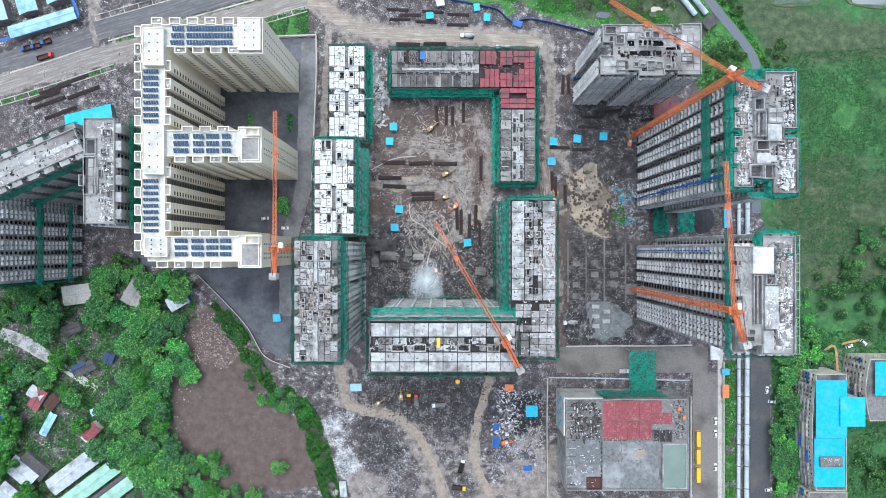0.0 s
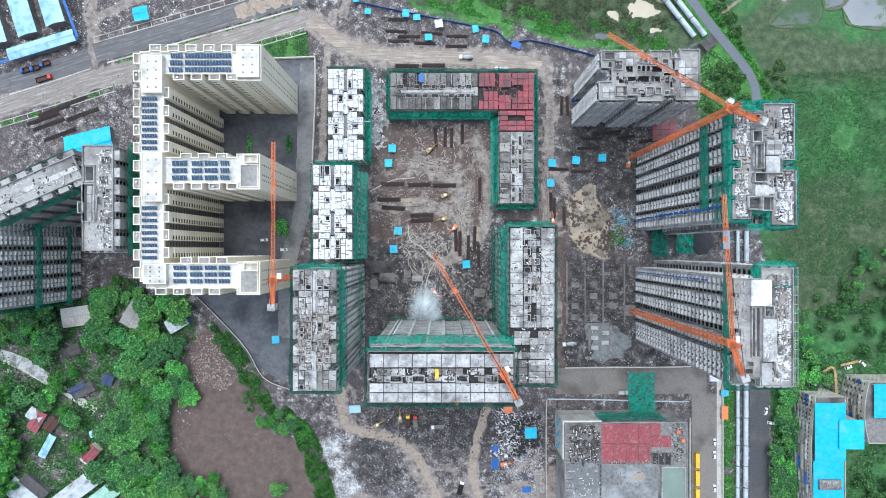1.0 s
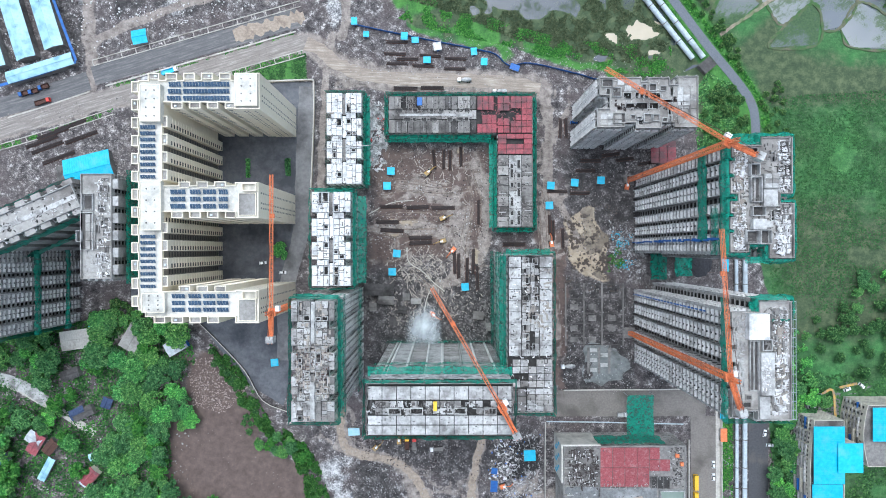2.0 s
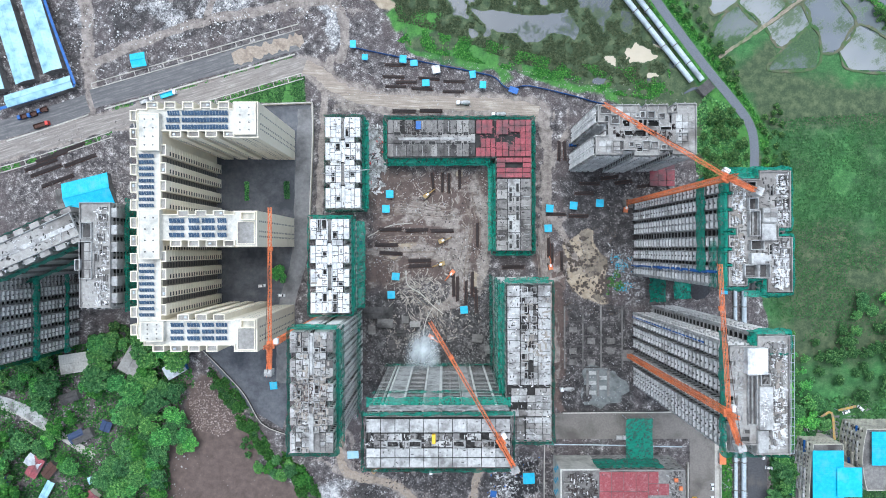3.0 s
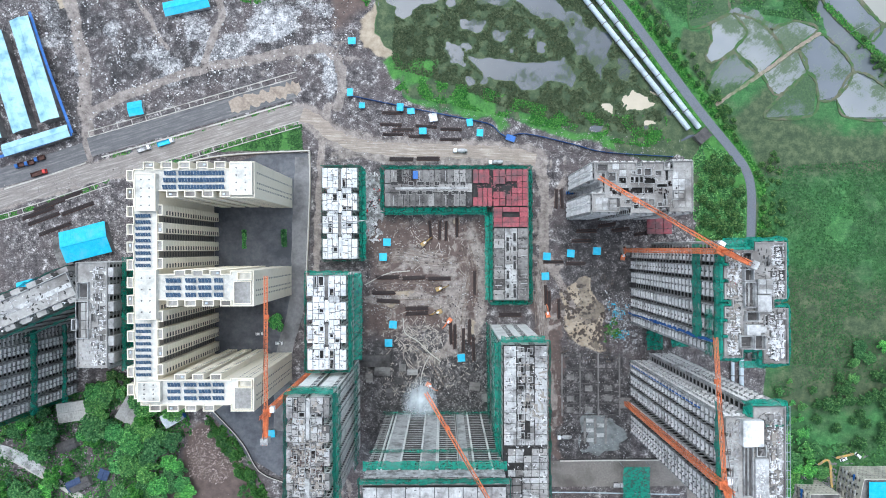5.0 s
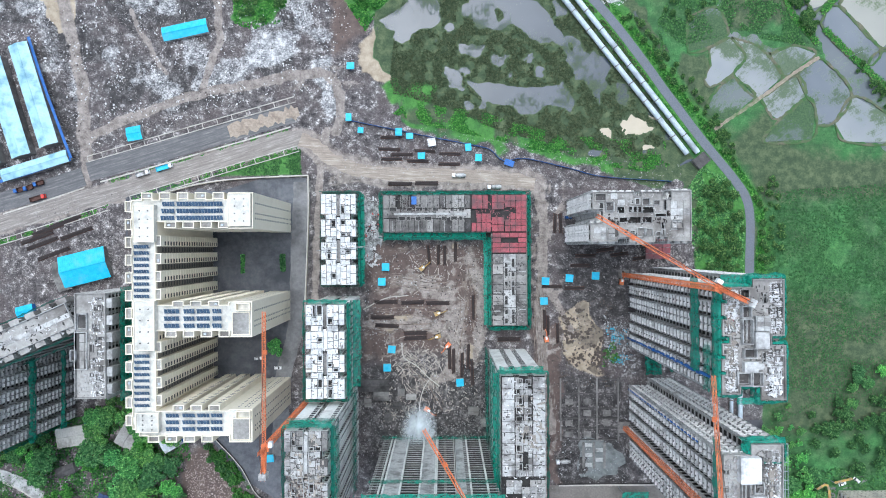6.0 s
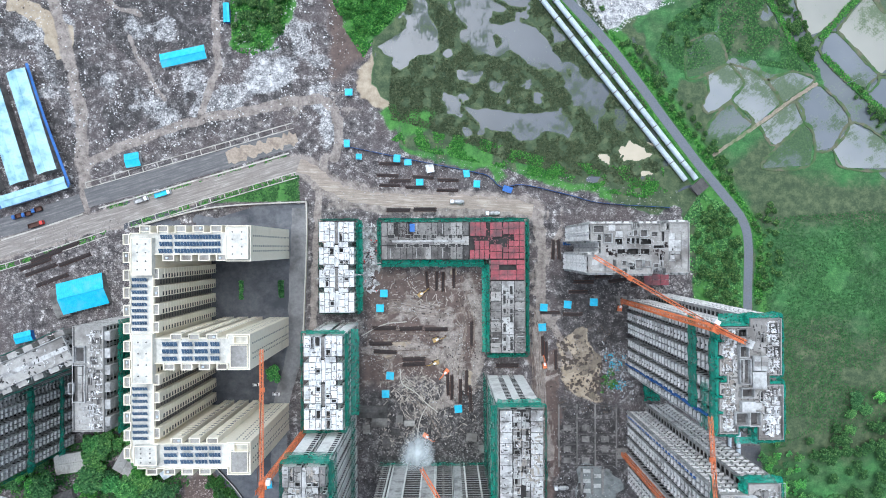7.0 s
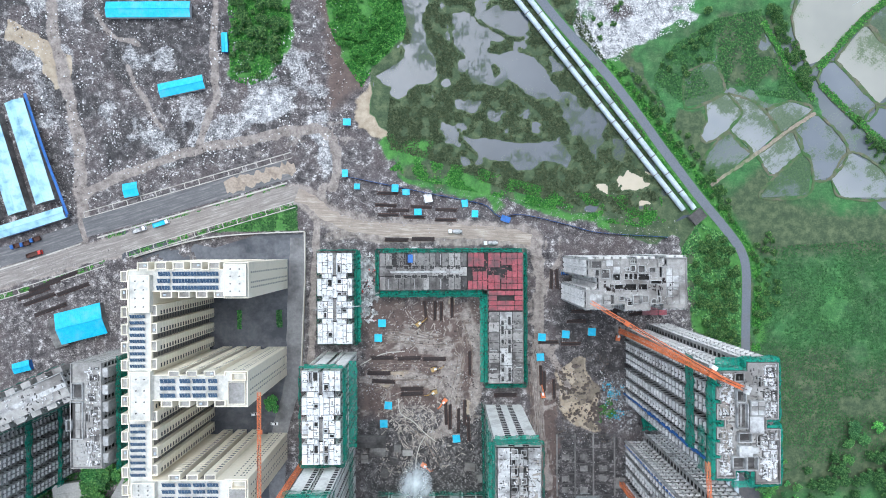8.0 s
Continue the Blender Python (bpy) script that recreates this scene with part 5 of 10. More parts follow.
def random_rooms(ob, x0, y0, x1, y1, z, count, material, seed, h=1.1, big=4.5):
    """Unfinished rooms and upstands on a deck, each a part, none over another."""
    r, used = random.Random(seed), []
    tries = 0
    while len(used) < count and tries < count * 30:
        tries += 1
        w, d = r.uniform(1.6, big), r.uniform(1.6, big)
        a, c = r.uniform(x0, x1 - w), r.uniform(y0, y1 - d)
        if any(a < q[2] + 0.3 and c < q[3] + 0.3 and a + w > q[0] - 0.3 and c + d > q[1] - 0.3 for q in used):
            continue
        used.append((a, c, a + w, c + d))
        hh = h * r.uniform(0.5, 1.2)
        room = part("room_wall", curb(rect(a, c, a + w, c + d), z + 0.002, z + hh, 0.22), material, ob)
        # floor mostly toned dark in place of the shade between the room walls
        part("room_floor", Build().box(a + 0.22, c + 0.22, z + 0.002, a + w - 0.22, c + d - 0.22, z + r.uniform(0.02, 0.05)), r.choice((DARKCON, DARKCON, GREY, VOID)), room)


def twin_block(label, x0, y0, x1, y1, z, slab_mat, seed, rows=4, netted="e", mess=0.0):
    """A block of flats on both sides of a corridor, with shafts and side notches."""
    ob = building("apartment_block", label, x0, y0, x1, y1)
    r = random.Random(seed)
    w, d = x1 - x0, y1 - y0
    notch, cut = w * 0.13, d / rows
    path = [(x0, y0)]
    for sgn in (1, -1):
        if sgn == 1:
            path += [(x1, y0)]
            for k in range(1, rows):
                yy = y0 + cut * k
                path += [(x1, yy - 1.5), (x1 - notch, yy - 1.5), (x1 - notch, yy + 1.5), (x1, yy + 1.5)]
            path += [(x1, y1), (x0 + w * 0.56, y1), (x0 + w * 0.56, y1 - 2), (x0 + w * 0.44, y1 - 2), (x0 + w * 0.44, y1)]
        else:
            path += [(x0, y1)]
            for k in range(rows - 1, 0, -1):
                yy = y0 + cut * k
                path += [(x0, yy + 1.5), (x0 + notch, yy + 1.5), (x0 + notch, yy - 1.5), (x0, yy - 1.5)]
    even = spans_every(2.6, 1.3)

    def openings(s, n):
        if n[1] > 0.5 and s > 5:
            return [(0.5, 2.6)] if rows == 5 else [(s - 2.8, s - 0.8)]
        return even(s, n)

    # the sunken deck's dark colour adds shade below the slab joints and openings
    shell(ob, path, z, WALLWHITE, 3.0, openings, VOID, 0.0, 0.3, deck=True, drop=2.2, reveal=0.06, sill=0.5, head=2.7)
    # roof slabs of the flats, with joints and open shafts between them
    cor = w * 0.055
    cx = (x0 + x1) / 2
    for k in range(rows):
        a, c = y0 + cut * k, y0 + cut * (k + 1)
        lo, hi = a + (1.5 if k else 0), c - (1.5 if k < rows - 1 else 0)
        for side in (-1, 1):
            xo, xi = (x0, cx - cor) if side < 0 else (cx + cor, x1)
            cuts = [0.0, r.uniform(0.3, 0.4), r.uniform(0.6, 0.7), 1.0]
            if side > 0:
                cuts = [1 - c for c in reversed(cuts)]
            for col in range(3):
                ax, bx = xo + (xi - xo) * cuts[col], xo + (xi - xo) * cuts[col + 1]
                rim = col == (0 if side < 0 else 2)
                split = [lo] + sorted(lo + (hi - lo) * (q + r.uniform(-0.08, 0.08)) for q in ((0.5,) if rim else r.choice(((0.35, 0.7), (0.45,), (0.3, 0.6))))) + [hi]
                for ay, by in zip(split, split[1:]):
                    g = 0.13
                    if rim or r.random() < 0.68:
                        part("roof_slab", Build().box(ax + g, ay + g, z + 0.004, bx - g, by - g, z + 0.3 + r.uniform(0, 0.12)), r.choice((slab_mat, slab_mat, RAW, GREY)) if mess > 0.3 else slab_mat, ob)
                    elif bx - ax > 1.2 and by - ay > 1.2:
                        part("upstand", curb(rect(ax + 0.25, ay + 0.25, bx - 0.25, by - 0.25), z + 0.004, z + 0.7, 0.22), slab_mat, ob)
            xn = x0 + notch if side < 0 else x1 - notch
            if k:
                s0, s1 = sorted((xn, cx + side * cor))
                part("roof_slab", Build().box(s0 + 0.2, a - 1.3, z + 0.004, s1 - 0.8, a + 1.3, z + 0.25), slab_mat, ob)
    for k in range(rows):
        a, c = y0 + cut * k + 0.4, y0 + cut * (k + 1) - 0.4
        part("corridor_slab", Build().box(cx - cor + 0.25, a, z + 0.004, cx + cor - 0.25, c, z + 0.22), GREY if k % 2 else slab_mat, ob)
        for s in (-1, 1):
            part("corridor_wall", Build().box(cx + s * cor - 0.12, a + 0.6, z + 0.004, cx + s * cor + 0.12, c - 0.6, z + 1.0), slab_mat, ob)
    for k in range(1, rows):
        yy = y0 + cut * k
        part("lift_shaft", curb(rect(cx - 3.4, yy - 1.4, cx - 1.2, yy + 1.2), z + 0.004, z + 1.3, 0.25), slab_mat, ob)
        part("lift_shaft", curb(rect(cx + 1.2, yy - 1.4, cx + 3.4, yy + 1.2), z + 0.004, z + 1.3, 0.25), slab_mat, ob)
    litter(ob, "shuttering", x0, y0, x1, y1, z + 0.3, int(30 + mess * 160), 2.2, GREY, seed + 1)
    litter(ob, "dark_waste", x0, y0, x1, y1, z + 0.3, int(60 + mess * 220), 1.5, DARKCON, seed + 3, high=0.2)
    litter(ob, "plank_litter", x0, y0, x1, y1, z + 0.3, int(20 + mess * 80), 3.0, TIMBER, seed + 2)
    return ob


A = (-61.5, 60.5, -42.5, 109.8)
ob = twin_block("low white-primed block of flats with green nets", *A, 19.0, ROOFWHITE, 11, 4)
net_ring(ob, *A, 1.0, 18.0, 1.4, "ne", NET, 12)
net_ring(ob, *A, 3.0, 16.0, 1.0, "sw", NET_THIN, 14)
net_deck(ob, *A, 12.5, 4.0, "e", 13)

B = (-62.1, 7.4, -43.2, 53.0)
ob = twin_block("grey-white block of flats wrapped in green nets", *B, 53.0, ROOFWHITE, 21, 4, mess=0.1)
net_ring(ob, *B, 49.0, 53.6, 1.3, "nesw", NET, 22)
net_ring(ob, *B, 40.0, 47.0, 1.5, "e", NET_THIN, 23)
net_deck(ob, *B, 28.0, 4.5, "e", 25)
net_deck(ob, *B, 47.5, 2.2, "ne", 24)


C = (-62.4, -47.2, -44.1, 3.6)
ob = twin_block("grey raw concrete block of flats with green nets", *C, 91.0, PALE, 31, 5, mess=0.6)
net_ring(ob, *C, 85.0, 91.6, 1.3, "nesw", NET, 32)
net_ring(ob, *C, 74.0, 84.0, 1.8, "e", NET_THIN, 33)
net_ring(ob, *C, 20.0, 34.0, 1.6, "e", NET_THIN, 34)
net_deck(ob, *C, 84.0, 2.4, "nes", 35)
litter(ob, "dark_waste", C[0] + 1, C[1] + 9, C[2] - 1, C[1] + 36, 91.35, 260, 1.2, DARKCON, 36, high=0.25)
litter(ob, "rust_waste", C[0] + 1.5, C[1] + 14, C[2] - 1.5, C[1] + 32, 91.35, 150, 1.3, RUST, 37, "rust-brown waste", high=0.2)
litter(ob, "plank_litter", C[0] + 1, C[1] + 10, C[2] - 1, C[1] + 34, 91.4, 70, 2.6, TIMBER, 38, high=0.4)
part("spine_beam", Build().box(-54.1, C[1] + 1.5, 91.25, -52.4, C[1] + 17.0, 92.3), PALE, ob)
part("spine_beam", Build().box(-53.9, C[1] + 33.0, 91.25, -52.6, C[1] + 49.0, 92.0), PALE, ob)

net_ring(ob, *C, 78.0, 84.0, 1.5, "n", NET_THIN, 37)

# long block south of the court
D = (-29.3, -49.4, 29.3, -28.9)
ob = building("apartment_block", "long grey concrete block with slab panels and green nets", *D)
x0, y0, x1, y1 = D
def court_spans(s, n):
    """Wide dark bays and narrow windows on the court side, even windows elsewhere."""
    if n[1] > 0.5:
        return [(s * a, s * c) for a, c in ((0.01, 0.07), (0.085, 0.20), (0.335, 0.40), (0.42, 0.48), (0.615, 0.755), (0.90, 0.94), (0.95, 0.985))]
    return spans_every(4.4, 3.0)(s, n)


# sunken deck coloured dark, as shade seen between the roof slabs
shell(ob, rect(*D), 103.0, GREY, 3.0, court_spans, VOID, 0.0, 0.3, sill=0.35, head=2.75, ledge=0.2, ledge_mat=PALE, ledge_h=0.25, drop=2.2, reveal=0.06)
for a, c in ((0.245, 0.325), (0.49, 0.61), (0.765, 0.885)):
    part("white_panel", Build().box(x1 - (x1 - x0) * c, y1 + 0.02, 0, x1 - (x1 - x0) * a, y1 + 0.3, 99.5), PALE, ob, "pale wall panel between dark bays")
h = (y1 - y0)
panels(ob, "roof_slab", x0 + 0.5, y0 + 0.4, x1 - 0.5, y0 + h * 0.21, 103.0, 10, 1, PALE, 0.3, seed=41)
panels(ob, "roof_slab", x0 + 0.5, y0 + h * 0.215, x1 - 0.5, y0 + h * 0.40, 103.0, 10, 1, PALE, 0.3, seed=42)
panels(ob, "roof_slab", x0 + 0.5, y1 - h * 0.30, x1 - 0.5, y1 - 0.6, 103.0, 10, 1, PALE, 0.3, seed=43)
panels(ob, "roof_slab", x0 + 0.5, y0 + h * 0.41, x1 - 0.5, y0 + h * 0.69, 103.0, 20, 2, GREY, 0.35, seed=44, mats=[PALE, GREY, PALE],
       holes={(0, 0), (3, 0), (4, 0), (6, 0), (7, 0), (7, 1), (12, 0), (13, 0), (14, 0), (13, 1), (17, 0), (18, 0), (5, 1), (16, 1), (0, 1)})
for k in (3, 6, 12, 16):
    xx = x0 + (x1 - x0) * k / 20
    part("stair_wall", curb(rect(xx, y0 + h * 0.42, xx + 5.0, y0 + h * 0.56), 103.004, 104.6, 0.3), PALE, ob)
part("hoist_cage", Build().box(x0 + 26.8, y0 + h * 0.5, 103.2, x0 + 28.2, y0 + h * 0.68, 104.6), YELLOW, ob, "yellow steel hoist cage")
litter(ob, "shuttering", x0, y0 + h * 0.38, x1, y0 + h * 0.7, 103.2, 90, 2.0, PALE, 45)
litter(ob, "dark_waste", x0, y0 + h * 0.36, x1, y0 + h * 0.72, 103.3, 170, 2.0, DARKCON, 145)
litter(ob, "dark_waste", x0, y0, x1, y1, 103.3, 120, 1.1, DARKCON, 146, high=0.1)
net_ring(ob, *D, 97.0, 103.8, 1.3, "esw", NET, 46)
net_ring(ob, *D, 98.5, 103.8, 0.8, "n", NET, 48)
net_deck(ob, x0 - 1.5, y0, x1 + 1.5, y1, 88.0, 4.2, "n", 49, 0.6)

net_ring(ob, *D, 64.0, 68.0, 1.2, "n", NET_THIN, 150)
part("pale_hoarding", Build().box(x0 + 0.2, y1 + 1.1, 89.5, x1 - 0.2, y1 + 1.25, 97.5), SCRAP, ob, "dusty white hoarding between the nets")
for s in (0.08, 0.11, 0.24, 0.39, 0.51, 0.52, 0.675, 0.68, 0.79, 0.92):
    xx = x0 + (x1 - x0) * s
    part("wall_fin", Build().box(xx - 0.4, y1 - 0.05, 0, xx + 0.4, y1 + 1.0, 96), WALLWHITE, ob)
net_ring(ob, *D, 0.0, 6.0, 1.4, "n", NET_THIN, 50)

# slab block east of the court
E_ = (30.6, -48.8, 51.1, 22.2)
x0, y0, x1, y1 = E_
ob = building("apartment_block", "pale concrete slab block with open shafts and green nets", *E_)


def end_spans(s, n):
    if n[1] > 0.5:
        return [(s * 0.27, s * 0.41), (s * 0.59, s * 0.73)]
    return spans_every(3.2, 1.5)(s, n)


# deck below the slabs takes the dark colour that stands in for shade
shell(ob, rect(*E_), 72.0, WALLWHITE, 3.0, end_spans, VOID, 0.0, 0.3, sill=0.3, head=2.7, drop=2.2, reveal=0.06)
w, d = x1 - x0, y1 - y0
panels(ob, "roof_slab", x0 + 0.4, y0 + d * 0.36, x0 + w * 0.3, y1 - 0.4, 72.0, 1, 9, PALE, 0.25, seed=51)
panels(ob, "roof_slab", x1 - w * 0.3, y0 + d * 0.36, x1 - 0.4, y1 - 0.4, 72.0, 1, 9, PALE, 0.25, seed=52)
panels(ob, "roof_slab", x0 + w * 0.31, y0 + d * 0.36, x1 - w * 0.31, y1 - 0.4, 72.0, 4, 16, PALE, 0.2, seed=53, mats=[PALE, GREY, PALE],
       holes={(1, 15), (2, 15), (3, 14), (0, 13), (1, 12), (1, 11), (0, 9), (1, 9), (3, 9), (1, 6), (2, 6), (0, 4), (1, 2), (2, 2), (1, 1), (2, 1), (1, 3), (2, 3), (0, 10), (3, 12)})
panels(ob, "roof_slab", x0 + w * 0.10, y0 + d * 0.16, x1 - 0.4, y0 + d * 0.34, 72.0, 5, 4, PALE, 0.25, seed=54, mats=[PALE, RAW, PALE], holes={(0, 1), (1, 1), (2, 3)})
panels(ob, "roof_slab", x0 + w * 0.42, y0 + 0.5, x1 - 0.4, y0 + d * 0.155, 72.0, 3, 4, PALE, 0.25, seed=55, mats=[PALE, RAW])
panels(ob, "roof_slab", x0 + w * 0.02, y0 + 0.5, x0 + w * 0.4, y0 + d * 0.155, 72.0, 2, 3, GREY, 0.3, seed=56, mats=[RAW, GREY])
for k in range(10):
    yy = y0 + d * (0.4 + 0.06 * k)
    part("partition", curb(rect(x0 + w * 0.33, yy, x0 + w * 0.47, yy + d * 0.045), 72.1, 73.0, 0.2), PALE, ob)
    if k % 3 != 1:
        part("partition", curb(rect(x0 + w * 0.54, yy, x0 + w * 0.66, yy + d * 0.04), 72.1, 73.0, 0.2), PALE, ob)
litter(ob, "plank_litter", x0 + w * 0.3, y0 + d * 0.45, x1, y1 - 5, 72.3, 60, 3.0, TIMBER, 57)
litter(ob, "shuttering", x0, y0, x1, y1, 72.3, 60, 1.8, GREY, 58)
litter(ob, "dark_waste", x0, y0, x1, y1, 72.35, 190, 1.7, DARKCON, 158, high=0.2)
litter(ob, "shuttering", x0, y0, x1, y1, 72.35, 120, 1.6, WHITEBOARD, 159, high=0.3)
net_ring(ob, *E_, 66.0, 72.8, 1.2, "nesw", NET, 59)
net_ring(ob, *E_, 30.0, 60.0, 1.6, "w", NET_THIN, 60)
net_ring(ob, *E_, 0.0, 20.0, 1.8, "w", NET_THIN, 61)
net_deck(ob, *E_, 65.0, 3.0, "nw", 62)

# low L-shaped block with red shuttering
F1, F2 = (-28.7, 88.9, 51.1, 109.8), (31.5, 37.1, 51.1, 88.9)
ob = thing("podium_block", "low L-shaped concrete block with red shuttering, ringed in green net", "building", (F1[2] - 10, F1[1], 0.0))
lpath = [(F1[0], F1[1]), (F2[0], F1[1]), (F2[0], F2[1]), (F2[2], F2[1]), (F1[2], F1[3]), (F1[0], F1[3])]
# podium deck coloured as shade under the gaps in its slabs
shell(ob, lpath, 12.6, RAW, 3.1, spans_every(3.0, 1.6), VOID, 0.0, deck=True, drop=2.0)
fx = lambda s: F1[0] + (F1[2] - F1[0]) * s
fy = lambda s: F1[1] + (F1[3] - F1[1]) * s
gy2 = lambda s: F2[1] + (F1[1] - F2[1]) * s
panels(ob, "deck_slab", fx(0.0) + 0.3, fy(0.63), fx(0.61), fy(1.0) - 0.3, 12.6, 14, 1, RAW, 0.35, seed=71, mats=[RAW, GREY, GREY, DARKCON], holes={(2, 0), (4, 0)})
panels(ob, "deck_slab", fx(0.0) + 0.3, fy(0.0) + 0.3, fx(0.61), fy(0.37), 12.6, 14, 1, RAW, 0.35, seed=72, mats=[RAW, GREY, GREY, DARKCON], holes=set())
panels(ob, "deck_slab", fx(0.0) + 0.3, fy(0.38), fx(0.61), fy(0.62), 12.6, 5, 1, RAW, 0.25, seed=73, mats=[RAW, GREY], holes=set())
for k in range(9):
    xx = fx(0.05 + 0.06 * k)
    for j, s in enumerate((0.33, 0.57)):
        if (k * 3 + j * 2) % 5:
            wide = (2.6, 3.6, 1.8)[(k + j) % 3]
            # no opening is cut: a dark slab paints the shade of a stairwell
            part("slot", Build().box(xx, fy(s), 12.9, xx + wide, fy(s + 0.09), 13.02), VOID, ob, "dark slab coloured as the shade in a stair opening")
            part("upstand", curb(rect(xx - 0.2, fy(s) - 0.2, xx + wide + 0.2, fy(s + 0.09) + 0.2), 12.9, 13.5, 0.18), RAW, ob)
    for a0, a1 in ((0.04, 0.3), (0.68, 0.95)):
        part("cross_wall", Build().box(xx + 1.2, fy(a0), 12.9, xx + 1.45, fy(a1), 13.7), (PALE, RAW, GREY)[k % 3], ob)
part("spine_beam", Build().box(fx(0.08), fy(0.46), 12.9, fx(0.58), fy(0.52), 13.3), PALE, ob)
panels(ob, "red_panel", fx(0.615), fy(0.62), fx(0.73), fy(1.0) - 0.3, 12.6, 3, 1, REDSLAB, 0.3, seed=74)
panels(ob, "red_panel", fx(0.615), fy(0.0) + 0.3, fx(0.75), fy(0.5), 12.6, 4, 2, REDSLAB, 0.3, seed=75, holes={(0, 1)})
panels(ob, "red_panel", fx(0.755), fy(0.0) + 0.3, fx(0.84), fy(1.0) - 0.3, 12.6, 2, 5, REDSLAB, 0.3, seed=76, mats=[REDSLAB], holes={(1, 2), (0, 2)})
panels(ob, "red_panel", fx(0.845), fy(0.0) + 0.3, fx(1.0) - 0.3, fy(1.0) - 0.3, 12.6, 4, 6, REDSLAB, 0.3, seed=77, holes={(0, 3), (1, 3), (0, 2)})
panels(ob, "red_panel", F2[0] + 0.3, gy2(0.78), F2[2] - 0.3, gy2(1.0) - 0.2, 12.6, 4, 4, REDSLAB, 0.3, seed=78, holes={(1, 2), (2, 2)})
panels(ob, "deck_slab", F2[0] + 0.3, F2[1] + 0.3, F2[0] + 6.2, gy2(0.77), 12.6, 1, 7, RAW, 0.3, seed=79, mats=[RAW, GREY, GREY], holes=set())
panels(ob, "deck_slab", F2[2] - 6.2, F2[1] + 0.3, F2[2] - 0.3, gy2(0.77), 12.6, 1, 7, RAW, 0.3, seed=80, mats=[RAW, GREY, GREY], holes=set())
panels(ob, "deck_slab", F2[0] + 6.3, F2[1] + 0.3, F2[2] - 6.3, gy2(0.77), 12.6, 1, 4, RAW, 0.3, seed=81, mats=[RAW, PALE], holes=set())
mid_x = (F2[0] + F2[2]) / 2
for k in range(7):
    yy = F2[1] + (gy2(0.74) - F2[1]) * (0.04 + 0.135 * k)
    for j in (-1, 1):
        if (k * 2 + j) % 5:
            deep = (2.2, 4.6, 2.4)[(k + j) % 3]
            # dark slab on the deck stands in for a shaded stair opening
            part("slot", Build().box(mid_x + j * 1.9 - 0.7, yy, 12.9, mid_x + j * 1.9 + 0.7, yy + deep, 13.02), VOID, ob, "dark slab coloured as the shade in a stair opening")
            part("upstand", curb(rect(mid_x + j * 1.9 - 0.95, yy - 0.2, mid_x + j * 1.9 + 0.95, yy + deep + 0.2), 12.9, 13.6, 0.2), PALE, ob)
    part("cross_wall", Build().box(F2[0] + 0.8, yy + 1.4, 12.9, F2[0] + 4.6, yy + 1.75, 13.8), PALE if k % 2 else GREY, ob)
    part("cross_wall", Build().box(F2[2] - 4.6, yy + 2.4, 12.9, F2[2] - 1.0, yy + 2.7, 13.8), PALE if k % 3 else GREY, ob)
litter(ob, "shuttering", fx(0.02), fy(0.05), fx(0.6), fy(0.95), 12.9, 260, 1.3, GREY, 82)
litter(ob, "shuttering", F2[0], F2[1], F2[2], gy2(0.75), 12.9, 200, 1.3, RAW, 83)
litter(ob, "dark_waste", fx(0.02), fy(0.05), fx(0.6), fy(0.95), 12.95, 170, 1.7, VOID, 186, high=0.2)
litter(ob, "dark_waste", F2[0], F2[1], F2[2], gy2(0.75), 12.95, 130, 1.7, VOID, 187, high=0.2)
litter(ob, "rebar_litter", fx(0.1), fy(0.5), fx(0.25), fy(0.95), 12.9, 60, 2.2, REBAR, 84)
litter(ob, "red_litter", fx(0.63), fy(0.1), fx(0.98), fy(0.9), 12.9, 120, 1.6, REDSLAB, 85)
net_ring(ob, *F1, 1.0, 12.9, 1.6, "nw", NET, 86)
net_ring(ob, F1[0], F1[1], F2[0] - 3, F1[3], 1.0, 12.4, 2.6, "s", NET, 87)
net_ring(ob, F2[0], F2[1], F2[2], F1[3], 1.0, 12.9, 1.6, "e", NET, 88)
net_ring(ob, F2[0], F2[1], F2[2], F1[1] - 3, 1.0, 12.4, 1.8, "sw", NET, 89)
net_deck(ob, F1[0], F1[1], F2[0] - 3, F1[3], 9.5, 4.2, "s", 90, 1.0)
net_deck(ob, F2[0], F2[1], F2[2], F1[1] - 3, 9.5, 4.4, "w", 91, 1.0)
net_deck(ob, F2[0], F2[1], F2[2], F1[3], 9.0, 2.6, "es", 92, 1.0)
net_deck(ob, F1[0], F1[1], F1[2], F1[3], 9.0, 2.4, "nw", 93, 1.0)
part("tarpaulin", Build().box(fx(0.20), fy(0.74), 12.9, fx(0.235), fy(0.95), 13.4), BLUE, ob, "crumpled blue tarpaulin")

# ---- raw concrete towers ----
def toothed_slab(p, u, n, s, bay, h=0.4):
    """One storey's slab edge along a wall, deep before each room and shallow between."""
    b = Build().slant(p, u, n, 0.05, s - 0.05, 0.02, 0.55, 0, h)
    k = max(1, round(s / bay))
    for j in range(k):
        c = s * (j + 0.5) / k
        b.slant(p, u, n, c - s / k * 0.36, c + s / k * 0.36, 0.55, 1.05, 0, h)
    return b


